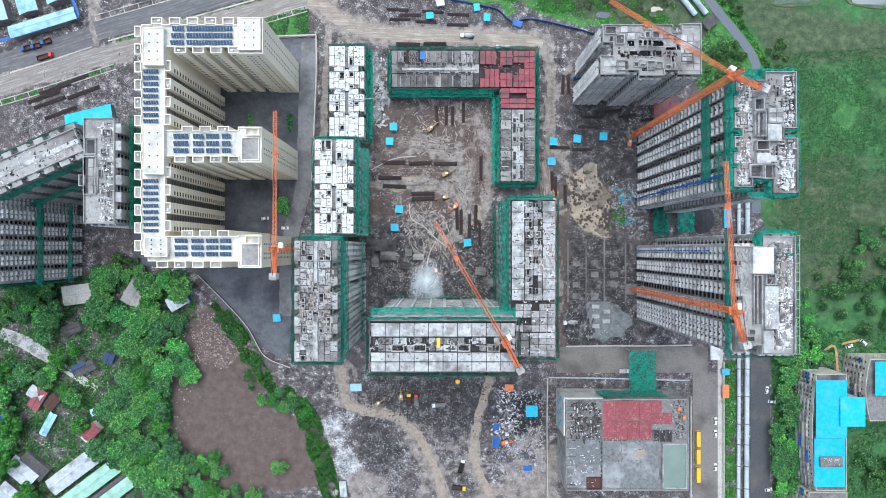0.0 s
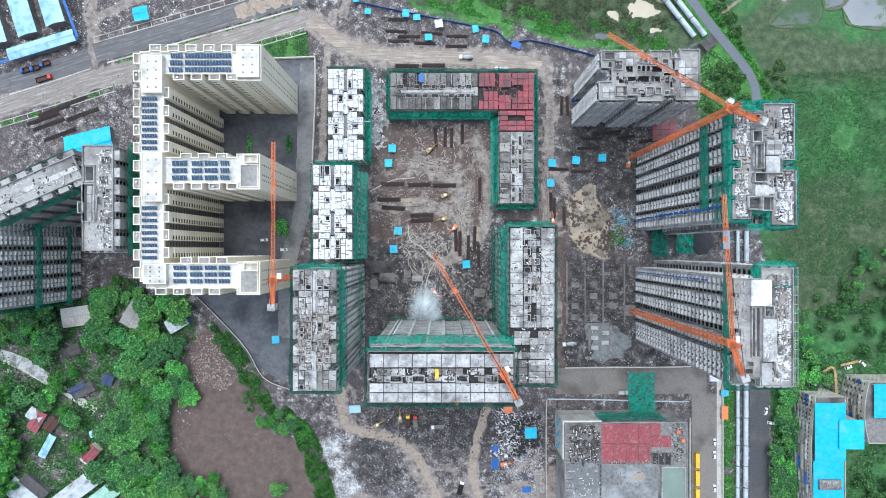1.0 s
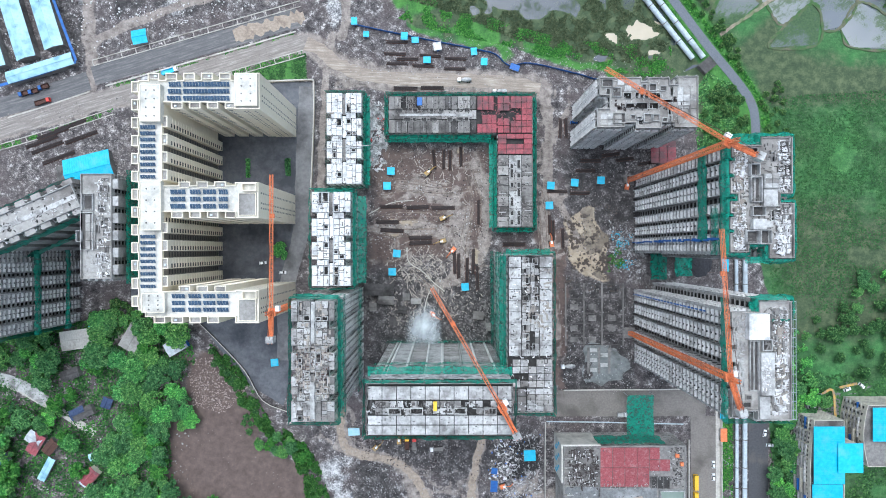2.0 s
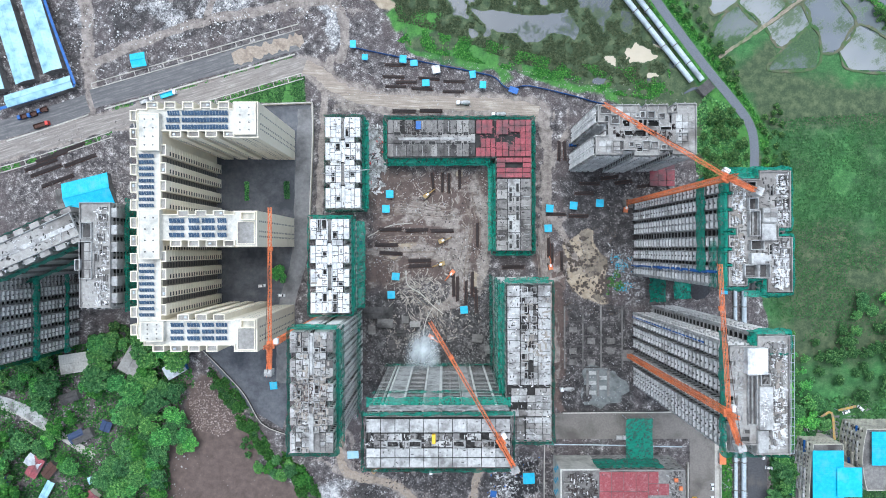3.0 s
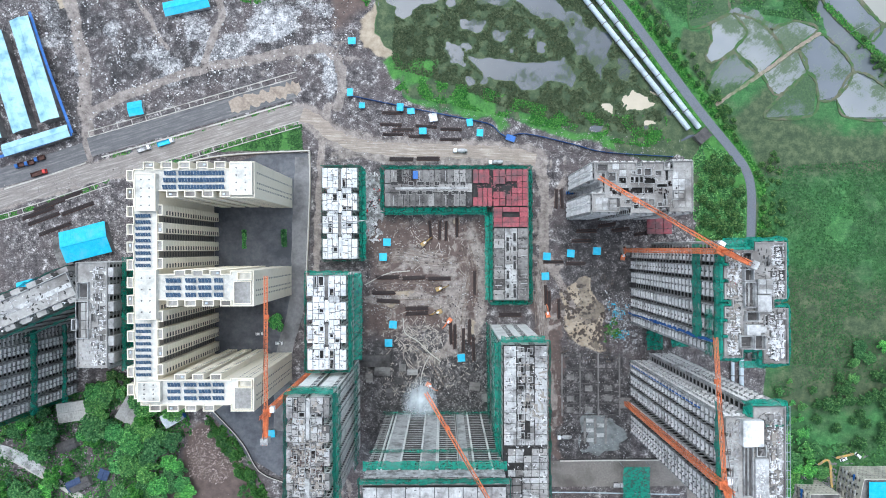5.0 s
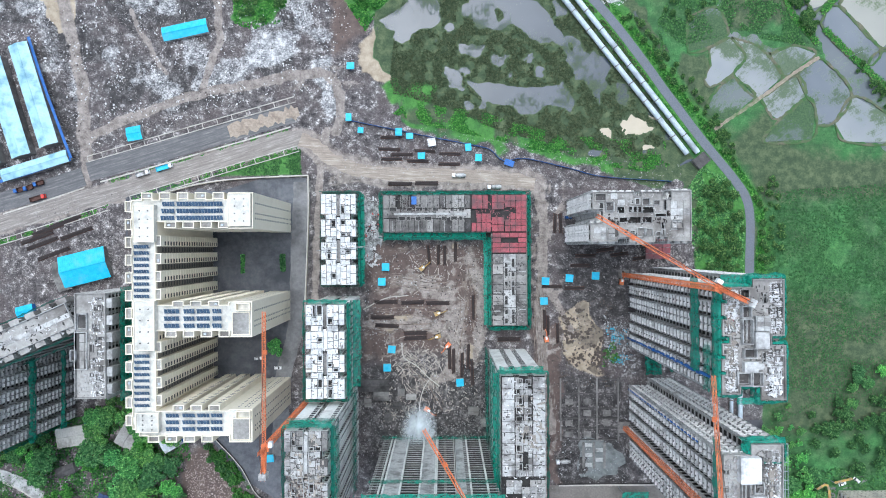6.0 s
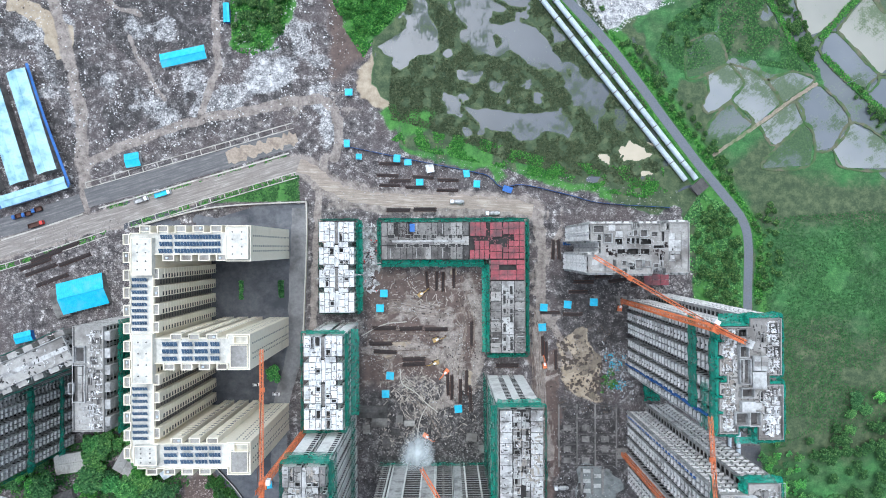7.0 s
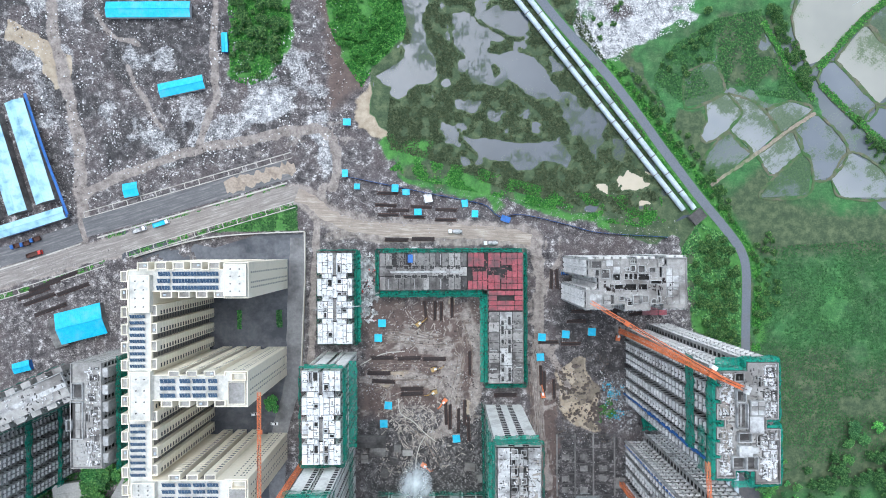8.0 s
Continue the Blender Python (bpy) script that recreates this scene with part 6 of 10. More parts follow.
def raw_tower(label, path, z, seed, storey=3.1, bay=2.9, gap=2.2, out=0.45, wall_mat=None, ledge_mat=None, faces="wns", holes=(), sill=0.5):
    """A concrete frame: walls with open rooms, toothed slab edges at every storey, fins, and a roof deck with open shafts."""
    xs, ys = [p[0] for p in path], [p[1] for p in path]
    ob = building("tower_block", label, min(xs), min(ys), max(xs), max(ys))
    shell(ob, path, z, wall_mat or GREY, storey, spans_every(bay, gap, 1.4), RAW, 1.2, 0.3, sill, storey - 0.4, ledge=0.15, ledge_mat=ledge_mat or PALE, ledge_h=0.3, deck=False, inset=1.6, reveal=0.1)
    open_deck(ob, path, z, holes, RAW, 0.5, PALE)
    zs = [storey * (k + 1) - 0.3 for k in range(int((z - 1.5) / storey))]
    for i, p in enumerate(path):
        q = path[(i + 1) % len(path)]
        s, n = math.dist(p, q), normals(path)[i]
        side = "e" if n[0] > 0.6 else "w" if n[0] < -0.6 else "n" if n[1] > 0 else "s"
        if s < 4 or side not in faces:
            continue
        u = ((q[0] - p[0]) / s, (q[1] - p[1]) / s)
        stacked("balcony_slab", toothed_slab(p, u, n, s, bay), SLABEDGE, ob, zs)
        k = max(1, round(s / (bay * 1.25)))
        for j in range(k + 1):
            a = min(max(0.15, s * j / k), s - 0.15)
            part("fin", Build().slant(p, u, n, a - 0.13, a + 0.13, 0.0, 0.9, -0.3, z - 0.4), PALE, ob)
    return ob


def net_collar(parent, path, z, deep, out, seed, material=None):
    """A scalloped net round the top floors, slung outwards from the parapet."""
    r, b, rows = random.Random(seed), Build(), []
    pts, base = [], offset(path, 0.35)
    ns = normals(base)
    for i, p in enumerate(base):
        q = base[(i + 1) % len(base)]
        m = max(1, int(math.dist(p, q) / 1.8))
        for k in range(m):
            c = ((ns[i][0] + ns[i - 1][0]) / 1.4, (ns[i][1] + ns[i - 1][1]) / 1.4) if k == 0 else ns[i]
            pts.append((p[0] + (q[0] - p[0]) * k / m, p[1] + (q[1] - p[1]) * k / m, c))
    for x, y, c in pts:
        w = out * r.uniform(0.75, 1.25)
        rows.append([(x, y, z + 0.9), (x + c[0] * w * 0.55, y + c[1] * w * 0.55, z + 0.2), (x + c[0] * w, y + c[1] * w, z - deep * 0.4), (x + c[0] * w * 0.7, y + c[1] * w * 0.7, z - deep)])
    for row in rows:
        b.v += row
    for i in range(len(rows)):
        j = (i + 1) % len(rows)
        for k in range(3):
            b.f.append((4 * i + k, 4 * j + k, 4 * j + k + 1, 4 * i + k + 1))
    part("safety_net", b, material or NET, parent, "green safety net slung round the top floors")


def roof_rooms(ob, rooms, z, h, material, w=0.3):
    for x0, y0, x1, y1 in rooms:
        room = part("room_wall", curb(rect(x0, y0, x1, y1), z, z + h, w), material, ob)
        # dark floor colour stands in for shade inside the open room
        part("room_floor", Build().box(x0 + w, y0 + w, z, x1 - w, y1 - w, z + 0.03), DARKCON, room)


JZ = 112.5
J = [(111.2, 23.8), (118.3, 23.8), (118.3, 27.1), (126.1, 27.1), (126.1, 21.5), (135.6, 21.5), (135.6, 42.5), (130.2, 42.5), (130.2, 46.2), (135.0, 46.2), (135.0, 67.8), (123.1, 67.8), (123.1, 64.6), (111.8, 64.6), (111.8, 60.2), (113.5, 60.2), (113.5, 58.5), (111.2, 58.5), (111.2, 54.0), (113.1, 54.0), (113.1, 52.2), (111.4, 52.2), (111.4, 46.2), (114.4, 46.2), (114.4, 43.1), (111.4, 43.1), (111.4, 38.8), (113.1, 38.8), (113.1, 37.1), (111.2, 37.1), (111.2, 32.7), (113.1, 32.7), (113.1, 31.0), (111.2, 31.0)]
ob = raw_tower("raw concrete tower under construction with debris on its roof", J, JZ, 1, 4.0, 2.9, 2.3, wall_mat=RAW, sill=0.8, holes=[(119.3, 43.2, 120.6, 52.2), (121.2, 43.2, 122.5, 52.2), (118.0, 27.8, 121.6, 31.6), (122.8, 27.4, 126.0, 31.9), (127.6, 58.6, 128.6, 62.0), (127.2, 36.0, 128.4, 39.6), (118.8, 60.8, 122.0, 63.6)])
roof_rooms(ob, [(118.5, 52.9, 122.2, 57.5), (116.8, 27.0, 122.0, 32.2), (122.3, 26.8, 126.6, 32.4), (118.7, 42.8, 122.9, 52.6), (119.2, 37.6, 124.3, 41.4)], JZ, 2.2, PALE)
for x0, y0, x1, y1, hh in ((119.2, 32.4, 124.3, 36.4, 2.6), (124.5, 33.2, 127.0, 35.6, 1.6), (123.5, 41.2, 128.9, 47.6, 2.0), (123.6, 48.0, 129.2, 53.6, 2.3)):
    part("roof_house", Build().box(x0, y0, JZ, x1, y1, JZ + hh), PALE, ob, "flat concrete roof over a stair core")

panels(ob, "roof_slab", 123.8, 48.2, 129.0, 53.4, JZ + 2.3, 2, 3, PALE, 0.3, seed=3, mats=[PALE, RAW, GREY])

litter(ob, "board_litter", 112.1, 46.3, 118.6, 64.3, JZ, 260, 1.5, WHITEBOARD, 4, high=0.8)
litter(ob, "board_litter", 112.1, 24.1, 118.1, 42.8, JZ, 240, 1.5, WHITEBOARD, 5, high=0.8)
litter(ob, "board_litter", 129.4, 46.7, 135.1, 67.5, JZ, 240, 1.4, WHITEBOARD, 6, high=0.8)
litter(ob, "board_litter", 127.7, 21.9, 135.5, 41.5, JZ, 220, 2.0, WHITEBOARD, 7, high=0.8)
litter(ob, "dark_waste", 112.0, 22.0, 135.3, 66.0, JZ, 260, 1.6, DARKCON, 207, high=0.3)
litter(ob, "plank_litter", 112.0, 24.0, 118.0, 64.0, JZ, 60, 3.4, TIMBER, 208, high=0.9)
random_rooms(ob, 112.5, 24.5, 117.7, 42.3, JZ, 7, GREY, 211)
random_rooms(ob, 112.5, 46.7, 116.8, 63.8, JZ, 6, GREY, 212)
random_rooms(ob, 129.4, 47.1, 134.6, 67.1, JZ, 6, GREY, 213)
random_rooms(ob, 127.7, 22.4, 135.1, 41.5, JZ, 7, GREY, 214)
litter(ob, "rebar_litter", 112.1, 24.1, 134.9, 64.3, JZ, 120, 2.4, GREY, 8)
part("tarpaulin", Build().box(*[v for v in (113.5, 50.8, 115.9, 52.8)[:2]], JZ, *[v for v in (113.5, 50.8, 115.9, 52.8)[2:]], JZ + 0.6), REDSLAB, ob, "red tarpaulin")
net_collar(ob, J, JZ, 5.0, 1.9, 9)
net_ring(ob, 111.2, 30.0, 130.0, 66.0, 88.0, 96.5, 1.4, "w", NET, 10)
net_ring(ob, 111.2, 24.0, 130.0, 40.0, 100.0, 106.0, 1.3, "w", NET_THIN, 11)
net_deck(ob, 118.0, 22.0, 128.0, 27.0, JZ - 1.0, 3.0, "s", 12)
net_deck(ob, 112.0, 60.0, 128.0, 66.5, JZ - 1.5, 3.2, "n", 13)
run = Build()
for k in range(34):
    run.slant((110.3, 28.5), (0, 1), (-1, 0), random.uniform(-0.5, 0.2), 0.5 + random.uniform(-0.3, 0.6), 0.0, 0.5 + random.uniform(0, 0.5), 1 + 3.1 * k, 4.0 + 3.1 * k)
part("hoist_sheeting", run, BLUE, ob, "strip of blue sheeting down the wall", "stuff")

KZ = 114.0
K = [(110.9, -39.0), (115.8, -39.0), (115.8, -36.4), (120.8, -36.4), (120.8, -40.0), (133.7, -40.0), (133.7, 5.0), (121.4, 5.0), (121.4, 1.1), (110.9, 1.1), (110.9, -4.5), (112.8, -4.5), (112.8, -6.2), (110.9, -6.2), (110.9, -11.4), (112.8, -11.4), (112.8, -13.1), (110.9, -13.1), (110.9, -17.9), (113.7, -17.9), (113.7, -21.3), (110.9, -21.3), (110.9, -26.9), (112.8, -26.9), (112.8, -28.6), (110.9, -28.6)]
ob = raw_tower("raw concrete tower with a white-littered unfinished roof", K, KZ, 2, 4.0, 2.9, 2.3, wall_mat=RAW, sill=0.8, holes=[(118.0, -28.6, 119.4, -10.2), (119.9, -28.6, 121.0, -10.2), (122.8, -13.4, 126.0, -9.6), (127.0, -2.0, 128.4, 1.0), (126.8, -20.0, 127.8, -15.0), (112.6, -33.0, 114.6, -30.6)])
part("roof_house", Build().box(*[v for v in (116.5, -9.2, 124.2, 0.6)[:2]], KZ, *[v for v in (116.5, -9.2, 124.2, 0.6)[2:]], KZ + 3.2), ROOFWHITE, ob, "white roof house of the lift core")
part("roof_house", Build().box(*[v for v in (121.3, -30.2, 126.4, -14.1)[:2]], KZ, *[v for v in (121.3, -30.2, 126.4, -14.1)[2:]], KZ + 2.6), PALE, ob, "flat concrete roof over the stair core")
part("roof_house", Build().box(*[v for v in (121.3, -39.4, 125.2, -30.9)[:2]], KZ, *[v for v in (121.3, -39.4, 125.2, -30.9)[2:]], KZ + 1.6), PALE, ob, "low concrete roof slab")
roof_rooms(ob, [(117.7, -28.9, 121.2, -9.9), (122.5, -13.7, 126.3, -9.3)], KZ, 1.4, PALE)
net_collar(ob, [(121.6, -1.2), (133.9, -1.2), (133.9, 5.2), (121.6, 5.2)], KZ, 3.5, 1.8, 26)
net_deck(ob, 118.3, -6.0, 126.0, 2.0, KZ - 0.5, 3.0, "n", 27)
litter(ob, "board_litter", 126.6, -13.8, 133.2, 3.4, KZ, 190, 1.2, WHITEBOARD, 14, high=0.9)
litter(ob, "board_litter", 126.6, -39.0, 133.4, -13.8, KZ, 380, 2.2, WHITEBOARD, 15, high=0.9)
litter(ob, "rebar_litter", 122.0, -39.0, 133.4, 3.4, KZ, 170, 3.2, GREY, 215, high=1.2)
litter(ob, "dark_waste", 121.5, -39.0, 133.4, 3.4, KZ, 160, 1.8, DARKCON, 216, high=0.3)
litter(ob, "plank_litter", 126.0, -38.0, 133.0, 2.0, KZ, 70, 4.0, TIMBER, 217, high=1.0)
litter(ob, "board_litter", 121.2, -29.7, 125.7, -14.7, KZ + 2.6, 60, 1.2, WHITEBOARD, 18, high=0.4)
litter(ob, "board_litter", 111.1, -37.5, 117.1, 0.2, KZ, 240, 2.0, PALE, 16, high=0.6)
random_rooms(ob, 127.4, -38.5, 133.0, 3.4, KZ, 12, RAW, 221)
random_rooms(ob, 114.1, -35.5, 120.1, -29.9, KZ, 4, RAW, 222)
litter(ob, "red_litter", 127.4, -10.5, 132.6, -3.0, KZ, 24, 1.8, REDSLAB, 17)
xk, yk = [p[0] for p in K], [p[1] for p in K]
net_ring(ob, min(xk), min(yk), max(xk), max(yk), KZ - 5, KZ + 0.8, 1.3, "sw", NET, 18)
net_ring(ob, max(xk) - 14, min(yk), max(xk) - 8, max(yk), KZ - 4, KZ + 1.0, 1.6, "n", NET, 19)
rail = Build()
for k in range(14):
    yy = min(yk) + (max(yk) - min(yk)) * k / 13
    part("outrigger", Build().bar((max(xk) - 0.5, yy, KZ + 0.2), (max(xk) + 2.2, yy, KZ + 0.2), 0.18), STEEL, ob)
for o in (0.9, 2.0):
    part("scaffold_rail", Build().bar((max(xk) + o, min(yk), KZ + 0.35), (max(xk) + o, max(yk), KZ + 0.35), 0.16), STEEL, ob)
for k in range(30):
    part("blue_sheet", Build().slant((min(xk) + 1, max(yk) - 6), (0, 1), (-1, 0), 0, 0.6, 1.6, 2.0, 2 + 3.1 * k, 4.0 + 3.1 * k), BLUE, ob, "blue sheet on the hoist run")

GZT = 57.0
G = [(74.9, 83.0), (87.9, 83.0), (87.9, 85.2), (93.3, 85.2), (93.3, 82.5), (105.4, 82.5), (105.4, 85.2), (111.6, 85.2), (111.6, 83.0), (122.9, 83.0), (122.9, 107.3), (113.5, 107.3), (113.5, 103.2), (109.4, 103.2), (109.4, 106.7), (99.2, 106.7), (99.2, 104.6), (96.0, 104.6), (96.0, 106.7), (76.0, 106.7), (76.0, 98.4), (80.9, 98.4), (80.9, 91.9), (74.9, 91.9)]
shafts = [(93.4, 97.0, 95.0, 99.6), (95.6, 97.0, 97.2, 99.6), (97.8, 97.0, 99.4, 99.6), (100.0, 96.6, 105.2, 99.4), (88.8, 92.2, 92.6, 94.4), (93.4, 91.8, 99.0, 94.6), (100.0, 92.0, 104.2, 94.6), (87.8, 96.6, 91.2, 99.4), (109.0, 86.0, 110.2, 92.0), (106.0, 94.8, 111.0, 96.2), (94.8, 84.6, 97.2, 87.2), (110.2, 98.0, 111.2, 102.6)]
ob = raw_tower("weathered grey concrete tower under construction", G, GZT, 3, 3.0, 3.2, 2.2, 0.35, RAW, ROOFWHITE, holes=shafts)
# low dark prisms added as the shade of irregular holes in the roof
for k in range(14):
    r = random.Random(300 + k)
    x, y = r.choice(((84.5, 95.0), (86.0, 92.5), (108.0, 95.0), (110.5, 94.4), (112.5, 95.6), (117.0, 95.4)))
    x, y, w = x + r.uniform(-1.0, 1.0), y + r.uniform(-1.6, 1.6), r.uniform(0.5, 1.0)
    part("tar_heap", Build().prism([(x + math.cos(a) * w * r.uniform(0.7, 1.2), y + math.sin(a) * w * r.uniform(0.7, 1.2)) for a in (0, 0.8, 1.6, 2.4, 3.1, 3.9, 4.7, 5.5)], GZT, GZT + 0.35), REBAR, ob)

roof_rooms(ob, [(77.1, 102.2, 82.5, 105.9), (82.5, 84.9, 88.4, 89.8), (113.5, 89.2, 118.9, 93.3)], GZT, 1.4, RAW)
panels(ob, "roof_slab", 76.6, 83.8, 86.8, 89.8, GZT, 3, 2, PALE, 0.3, seed=24, mats=[PALE, RAW])
panels(ob, "roof_slab", 84.6, 100.0, 94.9, 106.2, GZT, 3, 2, PALE, 0.3, seed=25, mats=[PALE, RAW])
panels(ob, "roof_slab", 113.2, 84.9, 122.4, 102.2, GZT, 3, 5, RAW, 0.3, seed=26, mats=[PALE, RAW, RAW])
litter(ob, "board_litter", 75.5, 83.0, 122.9, 106.7, GZT, 240, 1.1, PALE, 27, high=0.5)
random_rooms(ob, 77.1, 98.9, 87.3, 101.6, GZT + 0.02, 4, PALE, 231, 1.4)
random_rooms(ob, 89.2, 85.4, 111.1, 89.2, GZT + 0.02, 8, PALE, 232, 1.4)
random_rooms(ob, 93.3, 99.5, 108.9, 103.8, GZT + 0.02, 6, PALE, 233, 1.4)
litter(ob, "rebar_waste", 84.6, 90.3, 116.2, 95.2, GZT, 40, 1.8, REBAR, 28, high=1.2)

# netted raw concrete wings to the west
PZ = 67.0
pr = (-164.9, 11.7, -150.6, 60.1)
PP = rect(*pr)
ob = raw_tower("raw concrete wing wrapped in green nets", PP, PZ, 4, 3.0, 3.0, 1.6, 0.3, RAW, PALE, "s", [(-163.6, 44.0, -160.0, 50.2), (-156.0, 20.0, -154.6, 23.0), (-156.0, 36.0, -154.6, 39.0)])
roof_rooms(ob, [(-164.3, 43.2, -159.1, 51.0), (-164.9, 25.0, -159.1, 42.4), (-166.9, 28.9, -164.3, 34.1)], PZ, 1.4, PALE)
panels(ob, "roof_slab", -162.9, 25.3, -158.2, 41.6, PZ + 0.4, 2, 4, RAW, 0.25, seed=31, mats=[RAW, GREY])
for k in range(6):
    yy = pr[1] + 2 + 7.9 * k
    part("balcony", Build().box(pr[2], yy, -0.3, pr[2] + 2.6, yy + 4.6, PZ - 0.2), RAW, ob)
    part("balcony_slab", Build().box(pr[2] - 1, yy + 0.2, PZ - 0.2, pr[2] + 2.5, yy + 4.4, PZ + 0.2), PALE, ob)
random_rooms(ob, -158.6, 12.2, -151.1, 58.8, PZ, 16, RAW, 241, 0.8)
litter(ob, "board_litter", -159.1, 12.0, -150.8, 58.8, PZ, 200, 1.8, WHITEBOARD, 32)
litter(ob, "board_litter", -164.9, 12.2, -151.9, 25.0, PZ, 60, 1.3, SCRAP, 33)
net_ring(ob, pr[0], pr[1], pr[2] + 2, pr[3], PZ - 16, PZ - 3, 2.4, "e", NET, 34)
net_ring(ob, pr[0], pr[1], pr[2] + 2, pr[3], 2, 20, 2.0, "s", NET, 35)

a, b2 = (-164.9, 51.5), (-235.1, 20.5)
wing_len = math.dist(a, b2)
turn = math.degrees(math.atan2(a[1] - b2[1], a[0] - b2[0]))
u = ((a[0] - b2[0]) / wing_len, (a[1] - b2[1]) / wing_len)
n = (u[1], -u[0])
corner = lambda s, o: (b2[0] + u[0] * s + n[0] * o, b2[1] + u[1] * s + n[1] * o)
wp = [corner(0, 5.5), corner(wing_len - 3, 5.5), corner(wing_len - 3, -6.0), corner(0, -6.0)]
ob = raw_tower("long raw concrete wing with a cluttered deck and green nets", wp, PZ - 1, 5, 3.0, 3.0, 1.6, 0.3, PALE, PALE, "s")
for k in range(9):
    s = wing_len - 8 - 8.0 * k
    part("bay", Build().slant(b2, u, n, s, s + 4.8, 5.5, 8.0, -0.3, PZ - 0.8), RAW, ob)
    part("bay", Build().slant(b2, u, n, s + 1, s + 5.6, -8.6, -6.0, -0.3, PZ - 0.8), RAW, ob)
    lb = Build()
    for m in range(20):
        t0 = random.uniform(0, 3.1)
        pp = corner(s + random.uniform(-1, 7), random.uniform(-7.5, 7))
        lb.slant(pp, (math.cos(t0), math.sin(t0)), (-math.sin(t0), math.cos(t0)), -0.6, 0.6, -0.15, 0.15, PZ - 1.05, PZ - 0.6)
    part("board_litter", lb, WHITEBOARD if k % 2 else DARKCON, ob, "scattered shuttering boards", "stuff")
for o, z0, z1, m in ((8.9, PZ - 9, PZ - 1.5, NET), (9.6, PZ - 32, PZ - 24, NET), (-9.4, PZ - 5, PZ - 0.8, NET)):
    nb = Build()
    cols = 40
    for j in range(3):
        for i in range(cols + 1):
            pp = corner(wing_len * i / cols - 2, o + random.uniform(-0.4, 0.4))
            nb.v.append((*pp, z0 + (z1 - z0) * j / 2 + random.uniform(-0.4, 0.4)))
    for j in range(2):
        for i in range(cols):
            k = j * (cols + 1) + i
            nb.f.append((k, k + 1, k + cols + 2, k + cols + 1))
    part("safety_net", nb, m, ob, "green safety net along the wing")
walk_deck = Build().slant(b2, u, n, wing_len * 0.35, wing_len - 4, -1.2, 1.0, PZ - 1.0, PZ - 0.75)
part("concrete_walk", walk_deck, PALE, ob)

w3 = (-252.0, -16.5, -209.0, 26.0)
west = [(w3[0], w3[1]), (w3[2], w3[1])] + bays((w3[2], w3[1]), (w3[2], w3[3]), 1.2, 7.4, 4.6, 2.6, 5)[1:] + [(w3[2], w3[3]), (w3[0], w3[3])]
ob = raw_tower("raw concrete block with rows of openings and green net strips", west, 66.0, 6, 3.0, 2.4, 1.3, 0.9, PALE, PALE, "e", sill=0.9)
net_ring(ob, w3[0], w3[1], w3[2] + 2.6, w3[3], 36, 41, 1.6, "e", NET, 61)
net_ring(ob, w3[0], w3[1], w3[2] + 2.6, w3[3], 12, 16, 1.6, "e", NET, 62)
net_ring(ob, w3[0], w3[1], w3[2], w3[3], 2, 62, 1.4, "s", NET, 63)

# ---- low building with red shuttering beside the site road ----
MB = (65.5, -128.9, 131.0, -80.0)
x0, y0, x1, y1 = MB
ob = building("podium_block", "low concrete building with red deck shuttering and a roof tank", *MB)
shell(ob, rect(*MB), 23.0, RAW, 3.8, spans_every(4.0, 2.0), GREY, 0.6, 0.4, deck=True)
mx, my = (lambda s: x0 + (x1 - x0) * s), (lambda s: y0 + (y1 - y0) * s)
panels(ob, "red_panel", mx(0.30), my(0.55), mx(0.70), my(0.98), 23.0, 4, 2, WORNRED, 0.3, seed=91)
panels(ob, "red_panel", mx(0.70), my(0.72), mx(0.87), my(0.98), 23.0, 2, 2, WORNRED, 0.3, seed=92, holes={(1, 1)})
panels(ob, "deck_slab", mx(0.01), my(0.03), mx(0.29), my(0.55), 23.0, 1, 2, SCREED, 0.12, seed=93, lift=0.02)
panels(ob, "deck_slab", mx(0.30), my(0.03), mx(0.76), my(0.54), 23.0, 3, 1, SCREED, 0.12, seed=94, lift=0.02)
part("roof_tank", curb(rect(mx(0.78), my(0.03), mx(0.98), my(0.52)), 23.0, 25.2, 0.5), PALE, ob, "concrete roof tank walls")
part("tank_water", Build().box(mx(0.78) + 0.5, my(0.03) + 0.5, 23.0, mx(0.98) - 0.5, my(0.52) - 0.5, 24.2), TANKWATER, ob, "grey-green water in the tank")
# thin dark slab paints the shade of an opening on the uncut roof
part("shaft", Build().box(mx(0.71), my(0.53), 23.0, mx(0.86), my(0.66), 23.06), VOID, ob, "dark slab coloured as the shade in a roof opening")
for k in range(4):
    part("partition", Build().box(mx(0.71 + 0.05 * k), my(0.53), 23.0, mx(0.715 + 0.05 * k), my(0.66), 24.2), GREY, ob)
litter(ob, "shuttering", mx(0.01), my(0.55), mx(0.29), my(0.98), 23.0, 190, 1.2, GREY, 95, high=0.7)
litter(ob, "dark_waste", mx(0.02), my(0.5), mx(0.29), my(0.98), 23.0, 80, 2.0, DARKCON, 96)
litter(ob, "shuttering", mx(0.7), my(0.55), mx(0.98), my(0.98), 23.0, 60, 1.6, SCRAP, 97)
litter(ob, "dark_waste", mx(0.0), my(0.0), mx(0.76), my(0.5), 23.3, 70, 1.2, DARKCON, 196, high=0.1)
litter(ob, "shuttering", mx(0.3), my(0.5), mx(0.76), my(0.6), 23.3, 80, 1.2, RAW, 197, high=0.3)
litter(ob, "red_litter", mx(0.3), my(0.56), mx(0.7), my(0.97), 23.3, 90, 1.6, REDSLAB, 98, high=0.2)
